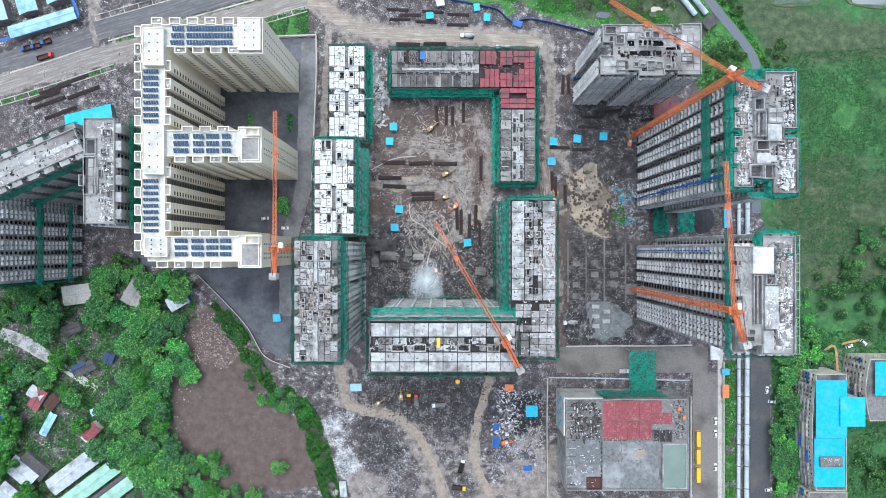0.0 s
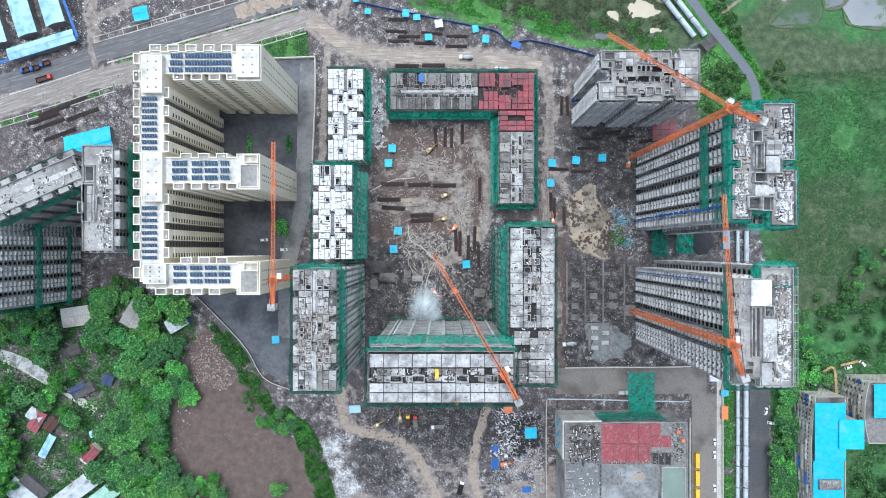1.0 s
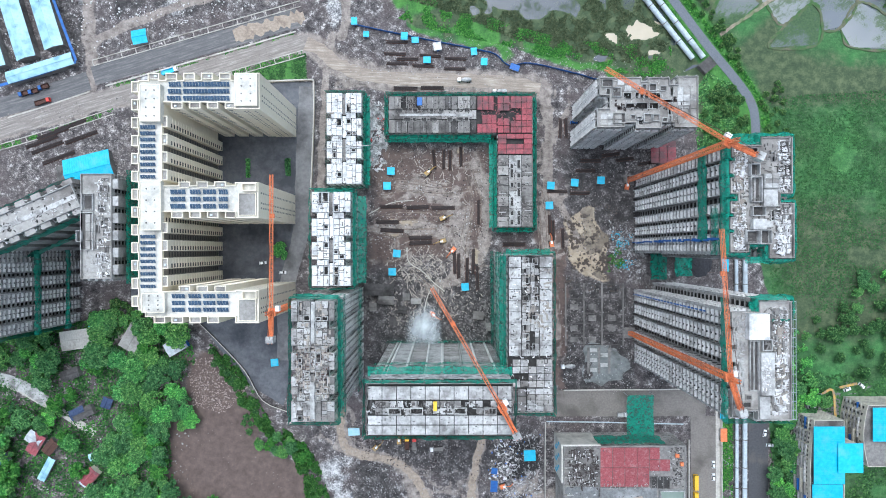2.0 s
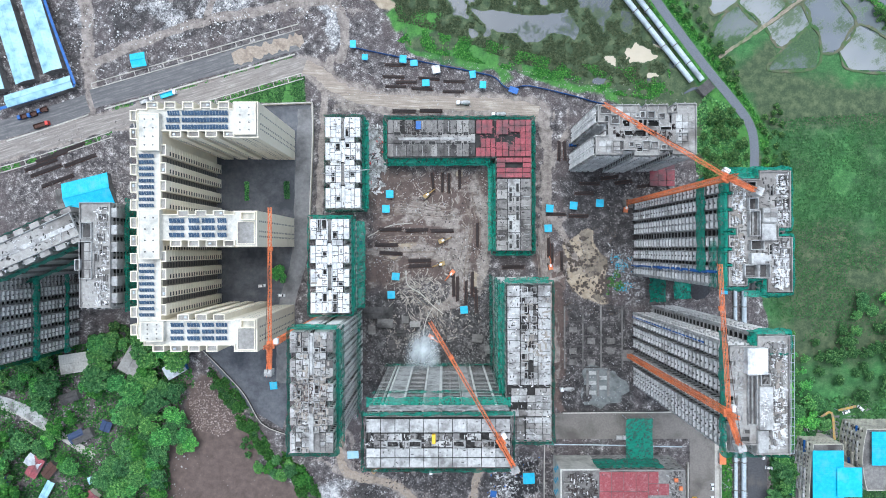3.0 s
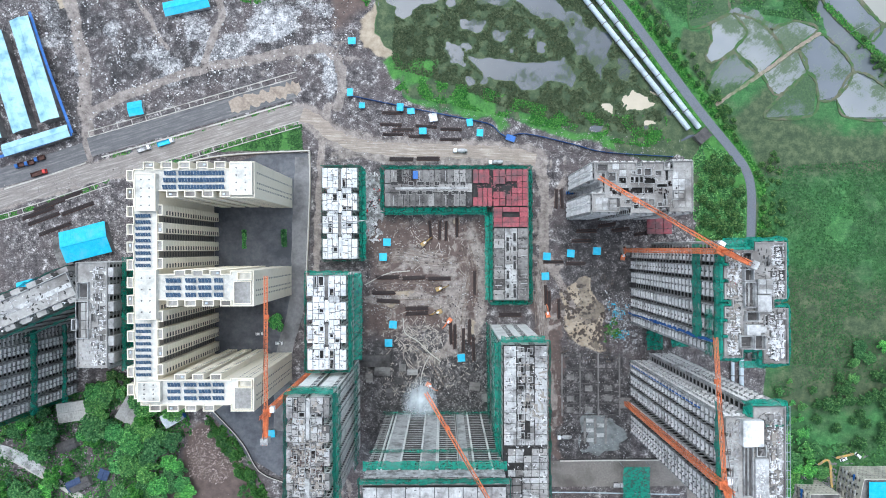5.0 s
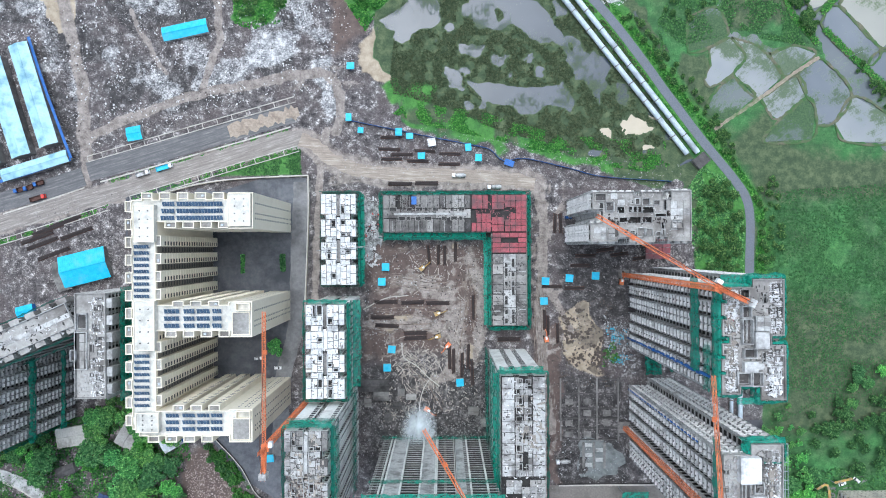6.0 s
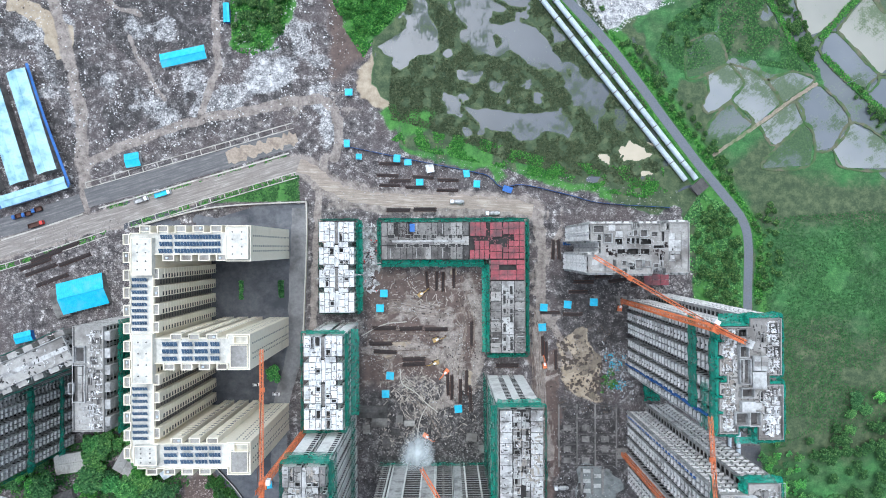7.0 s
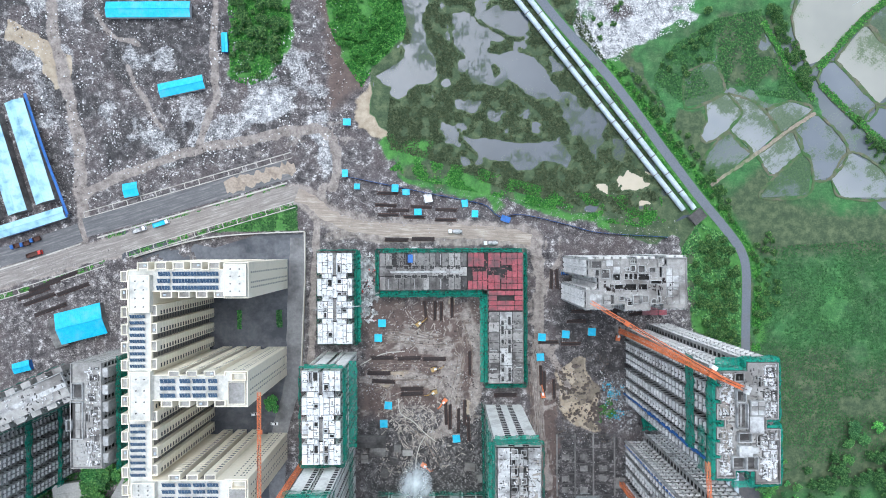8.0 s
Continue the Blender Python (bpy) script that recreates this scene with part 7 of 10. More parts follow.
for k in range(9):
    yy = my(0.06 + 0.1 * k)
    part("column_stub", Build().box(x0 + 0.6, yy, 22.8, x0 + 1.5, yy + 0.9, 25.2), RAW, ob)
    part("beam", Build().box(x0 + 1.5, yy + 0.2, 23.0, mx(0.07), yy + 0.6, 24.6), (GREY, PALE, RAW)[k % 3], ob)
part("brown_pit", curb(rect(mx(0.17), my(0.0) + 0.8, mx(0.29), my(0.15)), 23.3, 24.6, 0.35), RUST, ob, "rusty walls of a small roof pit")
part("pit_floor", Build().box(mx(0.17) + 0.35, my(0.0) + 1.15, 23.3, mx(0.29) - 0.35, my(0.15) - 0.35, 23.5), MATS["rusty_steel"], ob)
for k in range(10):
    part("kerb_block", Build().box(mx(0.285), my(0.05 + 0.05 * k), 23.3, mx(0.295), my(0.08 + 0.05 * k), 24.0), DARKCON, ob)
part("puddled_patch", Build().prism([(mx(a), my(c)) for a, c in ((0.35, 0.38), (0.40, 0.42), (0.46, 0.39), (0.47, 0.33), (0.43, 0.31), (0.38, 0.33), (0.35, 0.31), (0.33, 0.34))], 23.3, 23.42), GREY, ob, "dark wet patch on the screed")
part("rubble_patch", Build().prism([(mx(a), my(c)) for a, c in ((0.56, 0.43), (0.64, 0.45), (0.66, 0.39), (0.6, 0.36), (0.55, 0.38))], 23.3, 23.5), MUDTRACK, ob, "heap of brown rubble on the screed")
litter(ob, "board_litter", mx(0.02), my(0.52), mx(0.3), my(0.98), 23.2, 60, 1.6, WHITEBOARD, 291, high=0.7)
litter(ob, "rebar_litter", mx(0.02), my(0.5), mx(0.3), my(0.98), 23.2, 120, 2.6, REBAR, 292, high=0.5)
litter(ob, "board_litter", mx(0.02), my(0.02), mx(0.3), my(0.5), 23.3, 60, 1.4, WHITEBOARD, 293, high=0.3)
litter(ob, "dark_waste", mx(0.86), my(0.53), mx(0.99), my(0.99), 23.0, 90, 1.6, DARKCON, 294, high=0.5)
part("white_wall", Build().box(x0 - 1.2, my(0.6), 3, x0 - 0.5, y1 + 0.8, 24), WHITE_ROOF, ob, "white painted screen wall")
part("white_wall", Build().box(x0 - 0.4, y1 + 0.1, 3, mx(0.3), y1 + 0.8, 24), WHITE_ROOF, ob, "white painted screen wall")
for k in range(9):
    part("blue_panel", Build().box(x0 - 1.28, my(0.62) + 2.1 * k, 6 + (k % 3) * 4, x0 - 1.2, my(0.62) + 2.1 * k + 1.4, 12 + (k % 3) * 3), CYAN, ob, "pale blue wall panel")
net_ring(ob, mx(0.3), y0, x1 - 12, y1, 10, 23.6, 1.2, "n", NET, 99)
part("red_bin", Build().box(mx(0.91), my(0.87), 23.0, mx(0.94), my(0.91), 24.2), ORANGE, ob, "orange waste bin")
part("red_bin", Build().box(mx(0.95), my(0.78), 23.0, mx(0.975), my(0.82), 24.2), ORANGE, ob, "orange waste bin")

gate = thing("net_canopy", "green net canopy spanning the dusty site road", "canopy", (114.6, -64.4, 0.1))
cx0, cy0, cx1, cy1 = (104.4, -80.0, 119.5, -56.9)
b = Build()
for j in range(9):
    for i in range(7):
        b.v.append((cx0 + (cx1 - cx0) * i / 6 + random.uniform(-.2, .2), cy0 + (cy1 - cy0) * j / 8, 8.0 - 1.2 * math.sin(math.pi * j / 8) + random.uniform(-0.15, 0.15)))
for j in range(8):
    for i in range(6):
        k = j * 7 + i
        b.f.append((k, k + 1, k + 8, k + 7))
part("net_sheet", b, NET, gate)
for px_, py_ in ((cx0, cy0), (cx1, cy0), (cx0, cy1), (cx1, cy1)):
    part("post", Build().bar((px_, py_, -0.1), (px_, py_, 8.0), 0.2), STEEL, gate)
pipe_rail = thing("pipe_rack", "pale steel pipe on posts along the road", "pipe", (95.9, -74.8, 0))
part("pipe", Build().tube([(*p, 2.2) for p in [(60.2, -73.2), (86.1, -73.5), (112.0, -74.2), (138.0, -74.8)]], 0.35, 8), PIPE, pipe_rail)
for p in [(61.9, -73.2), (76.4, -73.5), (89.4, -73.5), (104.0, -73.8), (118.5, -74.2), (136.3, -74.8)]:
    part("post", Build().bar((*p, -0.1), (*p, 2.0), 0.25), GREY, pipe_rail)

# ---- occupied flats with cyan roof sheets ----
def cyan_flats(label, r4, z, roof_parts, seed):
    x0, y0, x1, y1 = r4
    ob = building("apartment_house", label, x0, y0, x1, y1)
    beige = mat("beige_render", lin(190, 184, 170), lin(216, 211, 198), 0.8, 0.1, 0.85, dirt=lin(140, 137, 130), dirt_at=0.56)
    path = [(x0 + 4.0 * (1 - math.sin(math.pi * (0.12 + 0.76 * k / 9))), y1 - (y1 - y0) * k / 9) for k in range(10)] + [(x1, y0), (x1, y1)]
    path = [p for i, p in enumerate(path) if math.dist(p, path[i - 1]) > 0.05]
    shell(ob, path, z, beige, 3.0, spans_every(2.2, 1.3, 1.5), GREY, 0.8, 0.3, 0.9, 2.3)
    for i, p in enumerate(path):
        q = path[(i + 1) % len(path)]
        s, n = math.dist(p, q), normals(path)[i]
        if n[0] < -0.5 and s > 3:
            for k in range(int(z / 3) - 1):
                part("balcony", Build().box(p[0] - 0.9, min(p[1], q[1]) + 0.2, 3.0 * k + 3.0, p[0] + 0.02, max(p[1], q[1]) - 0.2, 3.0 * k + 3.9), (PALE, MATS["beige_render"], RAW, PALE, GREY, PALE, RAW, MATS["beige_render"], PALE, BLUE, PALE)[(i * 5 + k * 3) % 11], ob)
    for a0, b0, a1, b1, h in roof_parts:
        part("roof_sheet", Build().box(a0, b0, z + h - 0.15, a1, b1, z + h), CYAN, ob, "bright cyan corrugated roof sheet")
        ribs = Build()
        k = b0 + 0.6
        while k < b1 - 0.3:
            ribs.box(a0 + 0.05, k, z + h, a1 - 0.05, k + 0.12, z + h + 0.07)
            k += 1.2
        part("roof_ribs", ribs, CYAN, ob, "ribs of the cyan roof sheet", "stuff")
        for cx_, cy_ in ((a0 + 0.3, b0 + 0.3), (a1 - 0.3, b0 + 0.3), (a0 + 0.3, b1 - 0.3), (a1 - 0.3, b1 - 0.3)):
            part("post", Build().bar((cx_, cy_, z - 0.2), (cx_, cy_, z + h - 0.1), 0.15), STEEL, ob)
    return ob


N1 = (199.2, -130.6, 218.0, -67.6)
n_ob = cyan_flats("beige flats under a bright cyan roof sheet", N1, 19.0, [(200.2, -101.5, 216.9, -70.5, 2.6), (199.6, -127.9, 216.0, -101.8, 2.2)], 1)
nx0, ny0, nx1, ny1 = (212.7, -95.1, 226.1, -79.3)
part("annex", Build().box(N1[2] + 0.05, ny0 + 1, -0.3, nx1 - 1, ny1 - 1, 19.5), MATS["beige_render"], n_ob)
part("roof_sheet", Build().box(nx0, ny0, 22.3, nx1, ny1, 22.5), CYAN, n_ob, "bright cyan roof sheet over the annex")
part("roof_house", Build().box(*(202.1, -116.7, 213.9, -111.5)[:2], 18.9, *(202.1, -116.7, 213.9, -111.5)[2:], 22.6), GREY, n_ob, "grey cluttered water tank house")
litter(n_ob, "roof_junk", *(202.1, -116.7, 213.9, -111.5), 22.6, 30, 1.2, SCRAP, 5, high=0.5)
N3 = (196.0, -170.9, 218.9, -131.8)
cyan_flats("beige flats with a white roof terrace", N3, 18.0, [], 2)
N2 = (228.1, -92.9, 261.7, -59.6)
cyan_flats("teal and beige flats with a cyan roof sheet", N2, 19.0, [(232.1, -78.7, 257.0, -60.5, 2.4)], 3)


single("pavement", Build().prism([(204.6, -66.6), (210.7, -60.6), (219.0, -56.0), (235.2, -50.5), (254.0, -50.5), (254.0, -57.0), (229.0, -59.0), (227.6, -74.0), (221.0, -76.0), (219.2, -67.2), (210.6, -67.3)], -0.3, 0.12), LANE, "brown paved forecourt between the flats", "pavement", kind="structure")
for pts in ([(216.0, -57.6), (222.1, -55.3), (223.7, -70.5)], [(226.0, -53.8), (236.0, -51.5)]):
    gate_run = thing("gate_canopy", "bright yellow steel canopy over a forecourt gate", "canopy", (*pts[0], 0.0))
    part("canopy_sheet", ribbon(pts, 1.3, 3.6, 3.8, 0, 2.0), MACHINE, gate_run)
    for p in pts:
        part("post", Build().bar((*p, -0.1), (*p, 3.6), 0.2), STEEL, gate_run)


# ---- sheds, huts and village roofs ----
def shed(label, x, y, length, width, h, turn, roof_mat, wall_mat=None, ridge=None, category="shed", group=""):
    """A gabled shed with ribbed roof sheets and a ridge cap."""
    z = min(0.0, low(x, y))
    ob = thing("shed", label, category, (x, y, z), turn, group)
    rise = width * 0.12 if ridge is None else ridge
    a, c = length / 2, width / 2

    def child(name, b, m, tag=""):
        o = new(name, b.mesh(name, m))
        o.parent = ob
        return tagged(o, tag)
    child("wall", Build().box(-a + 0.3, -c + 0.3, -0.1, a - 0.3, c - 0.3, h - 0.05), wall_mat or BLUE)
    for s in (-1, 1):
        b = Build()
        b.v = [(-a, s * c, h), (a, s * c, h), (a, 0, h + rise), (-a, 0, h + rise), (-a, s * c, h - 0.12), (a, s * c, h - 0.12), (a, 0, h + rise - 0.12), (-a, 0, h + rise - 0.12)]
        b.f = [(0, 1, 2, 3), (7, 6, 5, 4), (0, 4, 5, 1), (1, 5, 6, 2), (2, 6, 7, 3), (3, 7, 4, 0)] if s < 0 else [(3, 2, 1, 0), (4, 5, 6, 7), (1, 5, 4, 0), (2, 6, 5, 1), (3, 7, 6, 2), (0, 4, 7, 3)]
        n = int(length / 1.3)
        for k in range(1, n):
            xx = -a + length * k / n
            b.bar((xx, s * c, h + 0.03), (xx, 0, h + rise + 0.03), 0.09)
        child("roof_sheet", b, roof_mat)
    child("ridge_cap", Build().bar((-a, 0, h + rise + 0.02), (a, 0, h + rise + 0.02), 0.3), roof_mat)
    return ob


PALEBLUE = mat("pale_blue_sheet", lin(158, 206, 222), lin(190, 222, 234), 0.6, 0.15, 0.5, dirt=lin(122, 168, 188), dirt_at=0.55)
MINT = mat("mint_sheet", lin(150, 196, 176), lin(178, 214, 196), 0.5, 0.12, 0.6, dirt=lin(130, 160, 146), dirt_at=0.6)
GREYROOF = mat("grey_sheet", lin(176, 184, 190), lin(208, 214, 218), 0.5, 0.12, 0.6, dirt=lin(130, 130, 130), dirt_at=0.58)
shed("pale blue factory shed with a blue edge wall", -226.4, 127.9, 39, 7, 5, 17, PALEBLUE, GREY)
shed("long pale blue factory shed with a dirty roof", -226.4, 168.0, 60, 11, 6, 107, PALEBLUE, GREY)
shed("long pale blue factory shed between its neighbours", -241.8, 161.0, 58, 11, 6, 107, PALEBLUE, GREY)
shed("long pale blue factory shed at the compound's edge", -258.4, 154.7, 56, 11, 6, 107, PALEBLUE, GREY)
shed("long cyan site shed on rubble ground", -141.7, 205.0, 26, 8, 3.2, 12, CYAN, SCRAP)
shed("long cyan site shed with an open front", -160.4, 248.8, 48, 9, 3.2, 0, CYAN, GREYROOF)
shed("long cyan site shed behind another", -164.2, 261.3, 48, 9, 3.2, 0, CYAN, GREYROOF)
shed("narrow cyan container hut beside a track", -117.1, 229.9, 11, 3.5, 3, 92, CYAN)
shed("cyan-roofed site office with a patched grey end", -199.2, 70.3, 27, 18, 4, 14, CYAN, GREY)
shed("grey lean-to beside a cyan-roofed office", -212.4, 65.4, 8, 17, 3.2, 14, GREY, GREY)
shed("small cyan hut by the carriageway", -171.0, 146.3, 8.5, 8, 3, 10, CYAN, SCRAP)
shed("cyan shed beside the netted wing", -233.8, 45.6, 10, 6, 3, 14, CYAN)
shed("long dull metal shed among trees", -208.0, -124.8, 36, 10, 4, 37, GREYROOF, GREY)
shed("long mint-roofed shed among trees", -198.7, -132.8, 40, 9, 4, 37, MINT, GREY)
shed("mint-roofed shed beside a dark roof", -181.8, -135.4, 34, 7, 4, 37, MINT, GREY)
shed("dark tarred roof shed among trees", -173.1, -139.2, 24, 6, 4, 37, DARKCON, GREY)
shed("grey tin-roofed shed beneath trees", -238.7, -126.4, 18, 11, 4, -40, GREYROOF, GREY)
shed("grey tin-roofed lean-to among trees", -247.8, -138.3, 10, 9, 3, -40, GREYROOF, GREY)
shed("beige flat-roofed house in the woods", -205.5, -25.5, 19, 11, 5, 8, KERB, KERB, 0.15, "house")
shed("cyan tarpaulin roof beside a beige house", -195.9, -19.8, 7, 5, 4, 12, CYAN, GREY, 0.2, "house")
shed("weathered concrete-roofed house in the trees", -173.9, -24.9, 15, 11, 5, 60, RAW, GREY, 0.15, "house")
shed("white and blue roofed house in the trees", -150.4, -29.4, 12, 8, 4, 30, GREYROOF, BLUE, 0.6, "house")
shed("blue tarpaulin hut in the woods", -249.7, -93.4, 7, 6, 3, 20, BLUE, GREY)
shed("rusty patchwork roof in the woods", -230.5, -85.1, 12, 7, 3, 60, REDSLAB, GREY)
shed("teal-roofed narrow house among trees", -224.4, -99.5, 14, 4.5, 3, 62, PALEBLUE, GREY)
shed("pink and white roofed village house", -199.4, -103.7, 10, 7, 4, 50, REDSLAB, WHITE)
shed("white tin roof below a pink roof", -200.9, -108.2, 9, 5, 3.2, -40, GREYROOF, GREY)
shed("dark blue roofed hut under trees", -206.7, -67.7, 9, 6, 3, 25, mat("navy_sheet", lin(44, 60, 92), lin(62, 80, 116), 0.6, 0.2, 0.6), GREY)
shed("dark roofed hut under trees", -210.9, -45.6, 11, 6, 3, 20, DARKCON, GREY)
NAVY = MATS["navy_sheet"]
shed("dark slate-roofed hut row in the woods", -203.5, -67.7, 12, 6, 3, 25, DARKCON, GREY)
shed("blue tarpaulin-roofed hut by the lane", -190.0, -61.9, 6, 6, 3, 70, NAVY, GREY)
shed("striped rusty and white tin roof in the woods", -222.1, -87.0, 9, 6, 3, 50, RUST, GREY)
shed("patched pale tin roof beside rusty roofs", -231.4, -82.2, 9, 7, 3, -35, GREYROOF, GREY)
shed("dark tarred roof among tin sheds", -232.4, -123.6, 17, 9, 3.4, -40, DARKCON, GREY)
shed("dark roof between the mint-roofed sheds", -190.7, -137.1, 30, 4.5, 3.2, 37, DARKCON, GREY)
shed("small pale roof under the trees", -197.7, -92.4, 5, 4, 3, 20, PALEBLUE, GREY)
shed("small white tin hut at the site's edge", -56.8, -136.4, 9, 4, 2.8, 95, GREYROOF, GREY)
shed("long grey tin shed in the court", -34.9, 2.2, 17, 6.5, 4, 0, DARKCON, GREY)
shed("grey tin shed in the court", -31.0, -3.8, 9, 5, 3.4, -3, GREY, GREY)
shed("small tin shed beside the court sheds", -19.6, -1.9, 4, 4, 3, 0, GREY, GREY)
for p in [(-22.0, -9.4), (-13.9, -4.5), (-38.5, -7.8), (-27.2, -15.9), (21.4, -12.6), (27.9, -19.1), (18.1, -32.1)]:
    shed("small dark tin hut in the court", *p, random.uniform(4, 7), random.uniform(3, 5), 2.8, random.uniform(-10, 10), random.choice((GREY, DARKCON, RAW)), GREY)

# long white village wall road strip in the woods
single("concrete_slab", ribbon([(-258.0, -47.0), (-246.0, -50.2), (-236.0, -54.8), (-226.5, -61.8)], 6.4, -0.2, 0.5), PALE, "whitish broken concrete slab among trees", "slab", kind="structure")
single("village_lane", ribbon([(-263.6, -48.3), (-244.2, -53.1), (-229.6, -61.2), (-215.0, -69.3), (-198.8, -80.6)], 4.5, -0.2, 0.32), KERB, "pale concrete lane between trees", "road", kind="structure")


def hut(label, x, y, w, d, h, turn, roof_mat, name="site_hut"):
    """A site cabin: walls, door, flat roof sheet with a lip and ribs."""
    z = low(x, y)
    ob = thing(name, label, "hut", (x, y, z), turn, "site huts")

    def child(nm, b, m, tag=""):
        o = new(nm, b.mesh(nm, m))
        o.parent = ob
        return tagged(o, tag)
    child("wall", Build().box(-w / 2 + 0.15, -d / 2 + 0.15, -0.2, w / 2 - 0.15, d / 2 - 0.15, h), SCRAP)
    child("door", Build().box(-0.45, -d / 2 + 0.1, 0, 0.45, -d / 2 + 0.149, 2.0), BLUE, "blue sheet door")
    r = Build().box(-w / 2, -d / 2, h + 0.004, w / 2, d / 2, h + 0.14)
    child("roof_sheet", r, roof_mat)
    for k in range(1, 5):
        child("roof_rib", Build().box(-w / 2 + 0.05, -d / 2 + d * k / 5 - 0.05, h + 0.14, w / 2 - 0.05, -d / 2 + d * k / 5 + 0.05, h + 0.2), roof_mat)
    return ob


for x, y in [(-28.2, 69.6), (-30.4, 61.2), (-24.9, 22.7), (-27.5, 12.3), (13.9, 3.6), (62.8, 61.2), (76.4, 62.8), (91.3, 64.1), (61.9, 49.9), (-94.6, -39.2)]:
    hut("small cyan-roofed site hut on bare soil", x, y, 4.3, 4.3, 2.6, random.uniform(-6, 6), CYAN)
for x, y in [(-42.1, 147.6), (-20.4, 146.5), (-14.2, 144.2), (19.2, 137.6), (25.0, 131.7), (-7.5, 132.9), (-47.7, 184.3), (-48.9, 155.1)]:
    hut("small cyan-roofed site hut beside pile stacks", x, y, random.uniform(3.2, 4.4), random.uniform(3.2, 4.4), 2.6, random.uniform(-8, 8), CYAN)
hut("white and cyan roofed site hut", -1.6, 140.6, 4.5, 4.5, 2.6, 10, ROOFWHITE)
hut("large cyan-roofed hut amid scrap heaps", 50.5, -92.3, 6.6, 6.2, 2.8, 3, CYAN)
hut("cyan and white roofed hut in the yard", -49.5, -78.7, 6.4, 4.2, 2.6, 3, PALEBLUE)
hut("red-roofed site hut in the yard", 37.6, -79.0, 5, 4, 2.6, -2, ORANGE)
hut("blue-topped storage box amid scrap", 30.1, -109.8, 4, 6.5, 2.6, -3, BLUE)
hut("blue-topped bin amid scrap", 30.4, -101.4, 3.5, 3.5, 1.8, -8, BLUE)
hut("blue skip on the muddy yard", 48.3, -125.0, 5, 3, 1.6, 4, BLUE)
hut("cyan guard hut on the kerb", 160.9, -69.9, 4.3, 3.4, 2.6, 2, CYAN)
hut("red-roofed guard hut on the kerb", 160.9, -81.0, 3.8, 7.5, 2.6, 0, ORANGE)
hut("blue hut at the fence corner", 42.5, 128.7, 5.4, 3.4, 2.0, -20, BLUE)
hut("white-topped site office at the road's end", 154.8, -58.6, 5.5, 9, 2.8, 0, ROOFWHITE)
hut("blue tank hut at the site", -46.3, 41.8, 4.6, 2.4, 2.4, 5, BLUE)
hut("cyan tarpaulin hut between the towers", 161.6, 18.1, 4.0, 12, 3.0, 0, CYAN)

# ---- cranes ----
tower_crane("orange tower crane beside a raw concrete tower", 107.9, 64.5, 118, (61.7, 92.0), (120.6, 58.6))
tower_crane("orange tower crane standing against a concrete tower", 108.1, -23.0, 118, (104.7, 32.5), (112.8, -37.3))
tower_crane("orange tower crane with a long jib over a slab block", 24.3, -36.4, 110, (-3.0, 10.4), (30.4, -48.0), 100.7)
tower_crane("orange tower crane beside the cream high-rise", -67.3, 0.0, 101, (-67.0, 55.1), (-67.7, -12.6))

# ---- pipelines ----
def pipeline(label, pts, z, r, gap=12.0):
    ob = thing("pipeline", label, "pipeline", (*pts[0], 0))
    line = smooth_line(pts, 6.0)
    part("pipe", Build().tube([(p.x, p.y, z) for p in line], r, 14), PIPE, ob)
    total = 0.0
    for a, c in zip(line, line[1:]):
        total += (c - a).length
        if total > gap:
            total = 0.0
            d = (c - a).normalized()
            part("flange", Build().tube([(a.x - d.x * 0.25, a.y - d.y * 0.25, z), (a.x + d.x * 0.25, a.y + d.y * 0.25, z)], r + 0.16, 14), GREY, ob)
            part("saddle", Build().slant(a, d, (d.y, -d.x), -0.5, 0.5, -r * 0.9, r * 0.9, -0.9, z - r * 0.6), RAW, ob)
    return ob


pipeline("pale grey water main on concrete saddles beside the road", [(30.9, 286.8), (56.3, 254.3), (103.3, 194.2), (150.0, 134.0)], 2.0, 1.5)
pipeline("pale grey water main with a weathered end section", [(23.4, 286.9), (48.8, 254.4), (96.2, 193.9), (143.9, 133.4)], 2.0, 1.5)
pipeline("grey water main beside the public road", [(168.7, 28.8), (168.7, -25.6), (168.7, -83.9), (168.4, -181.0)], 1.6, 1.0)
pipeline("pale blue water main beside the public road", [(173.6, 28.8), (173.6, -25.6), (173.3, -83.9), (172.9, -181.0)], 1.7, 1.3)
blk = thing("valve_chamber", "dark concrete valve chamber at the pipeline's end", "chamber", (151.9, 129.5, -0.2), 40)
for nm, args, m in (("body", (-4, -3, -0.6, 4, 3, 3.0), GREY), ("lid", (-4.2, -3.2, 3.0, 4.2, 3.2, 3.3), DARKCON), ("hatch", (-1, -1, 3.3, 1, 1, 3.5), DARKCON)):
    o = new(nm, Build().box(*args).mesh(nm, m))
    o.parent = blk

# ---- paved yard and boundary walls ----
yard = Build().prism([(-98.4, 120.8), (-73.8, 121.1), (-75.5, 35.9), (-85.5, 2.9), (-86.5, -51.5), (-90.4, -64.4), (-111.4, -51.5), (-142.2, -12.0), (-177.5, -9.4), (-177.5, 123.4), (-124.4, 113.0)], -0.45, 0.06)
single("pavement", ribbon([(-76.4, 118.5), (-78.4, 78.0), (-80.3, 35.9), (-88.1, 2.9), (-89.4, -38.5)], 9.0, -0.3, 0.075, 0, 4.0, 0.4), LANE, "lighter grey paved lane along the yard's edge", "pavement", kind="structure")
single("pavement", yard, YARD, "dark paved yard round the cream high-rise", "pavement", kind="structure")


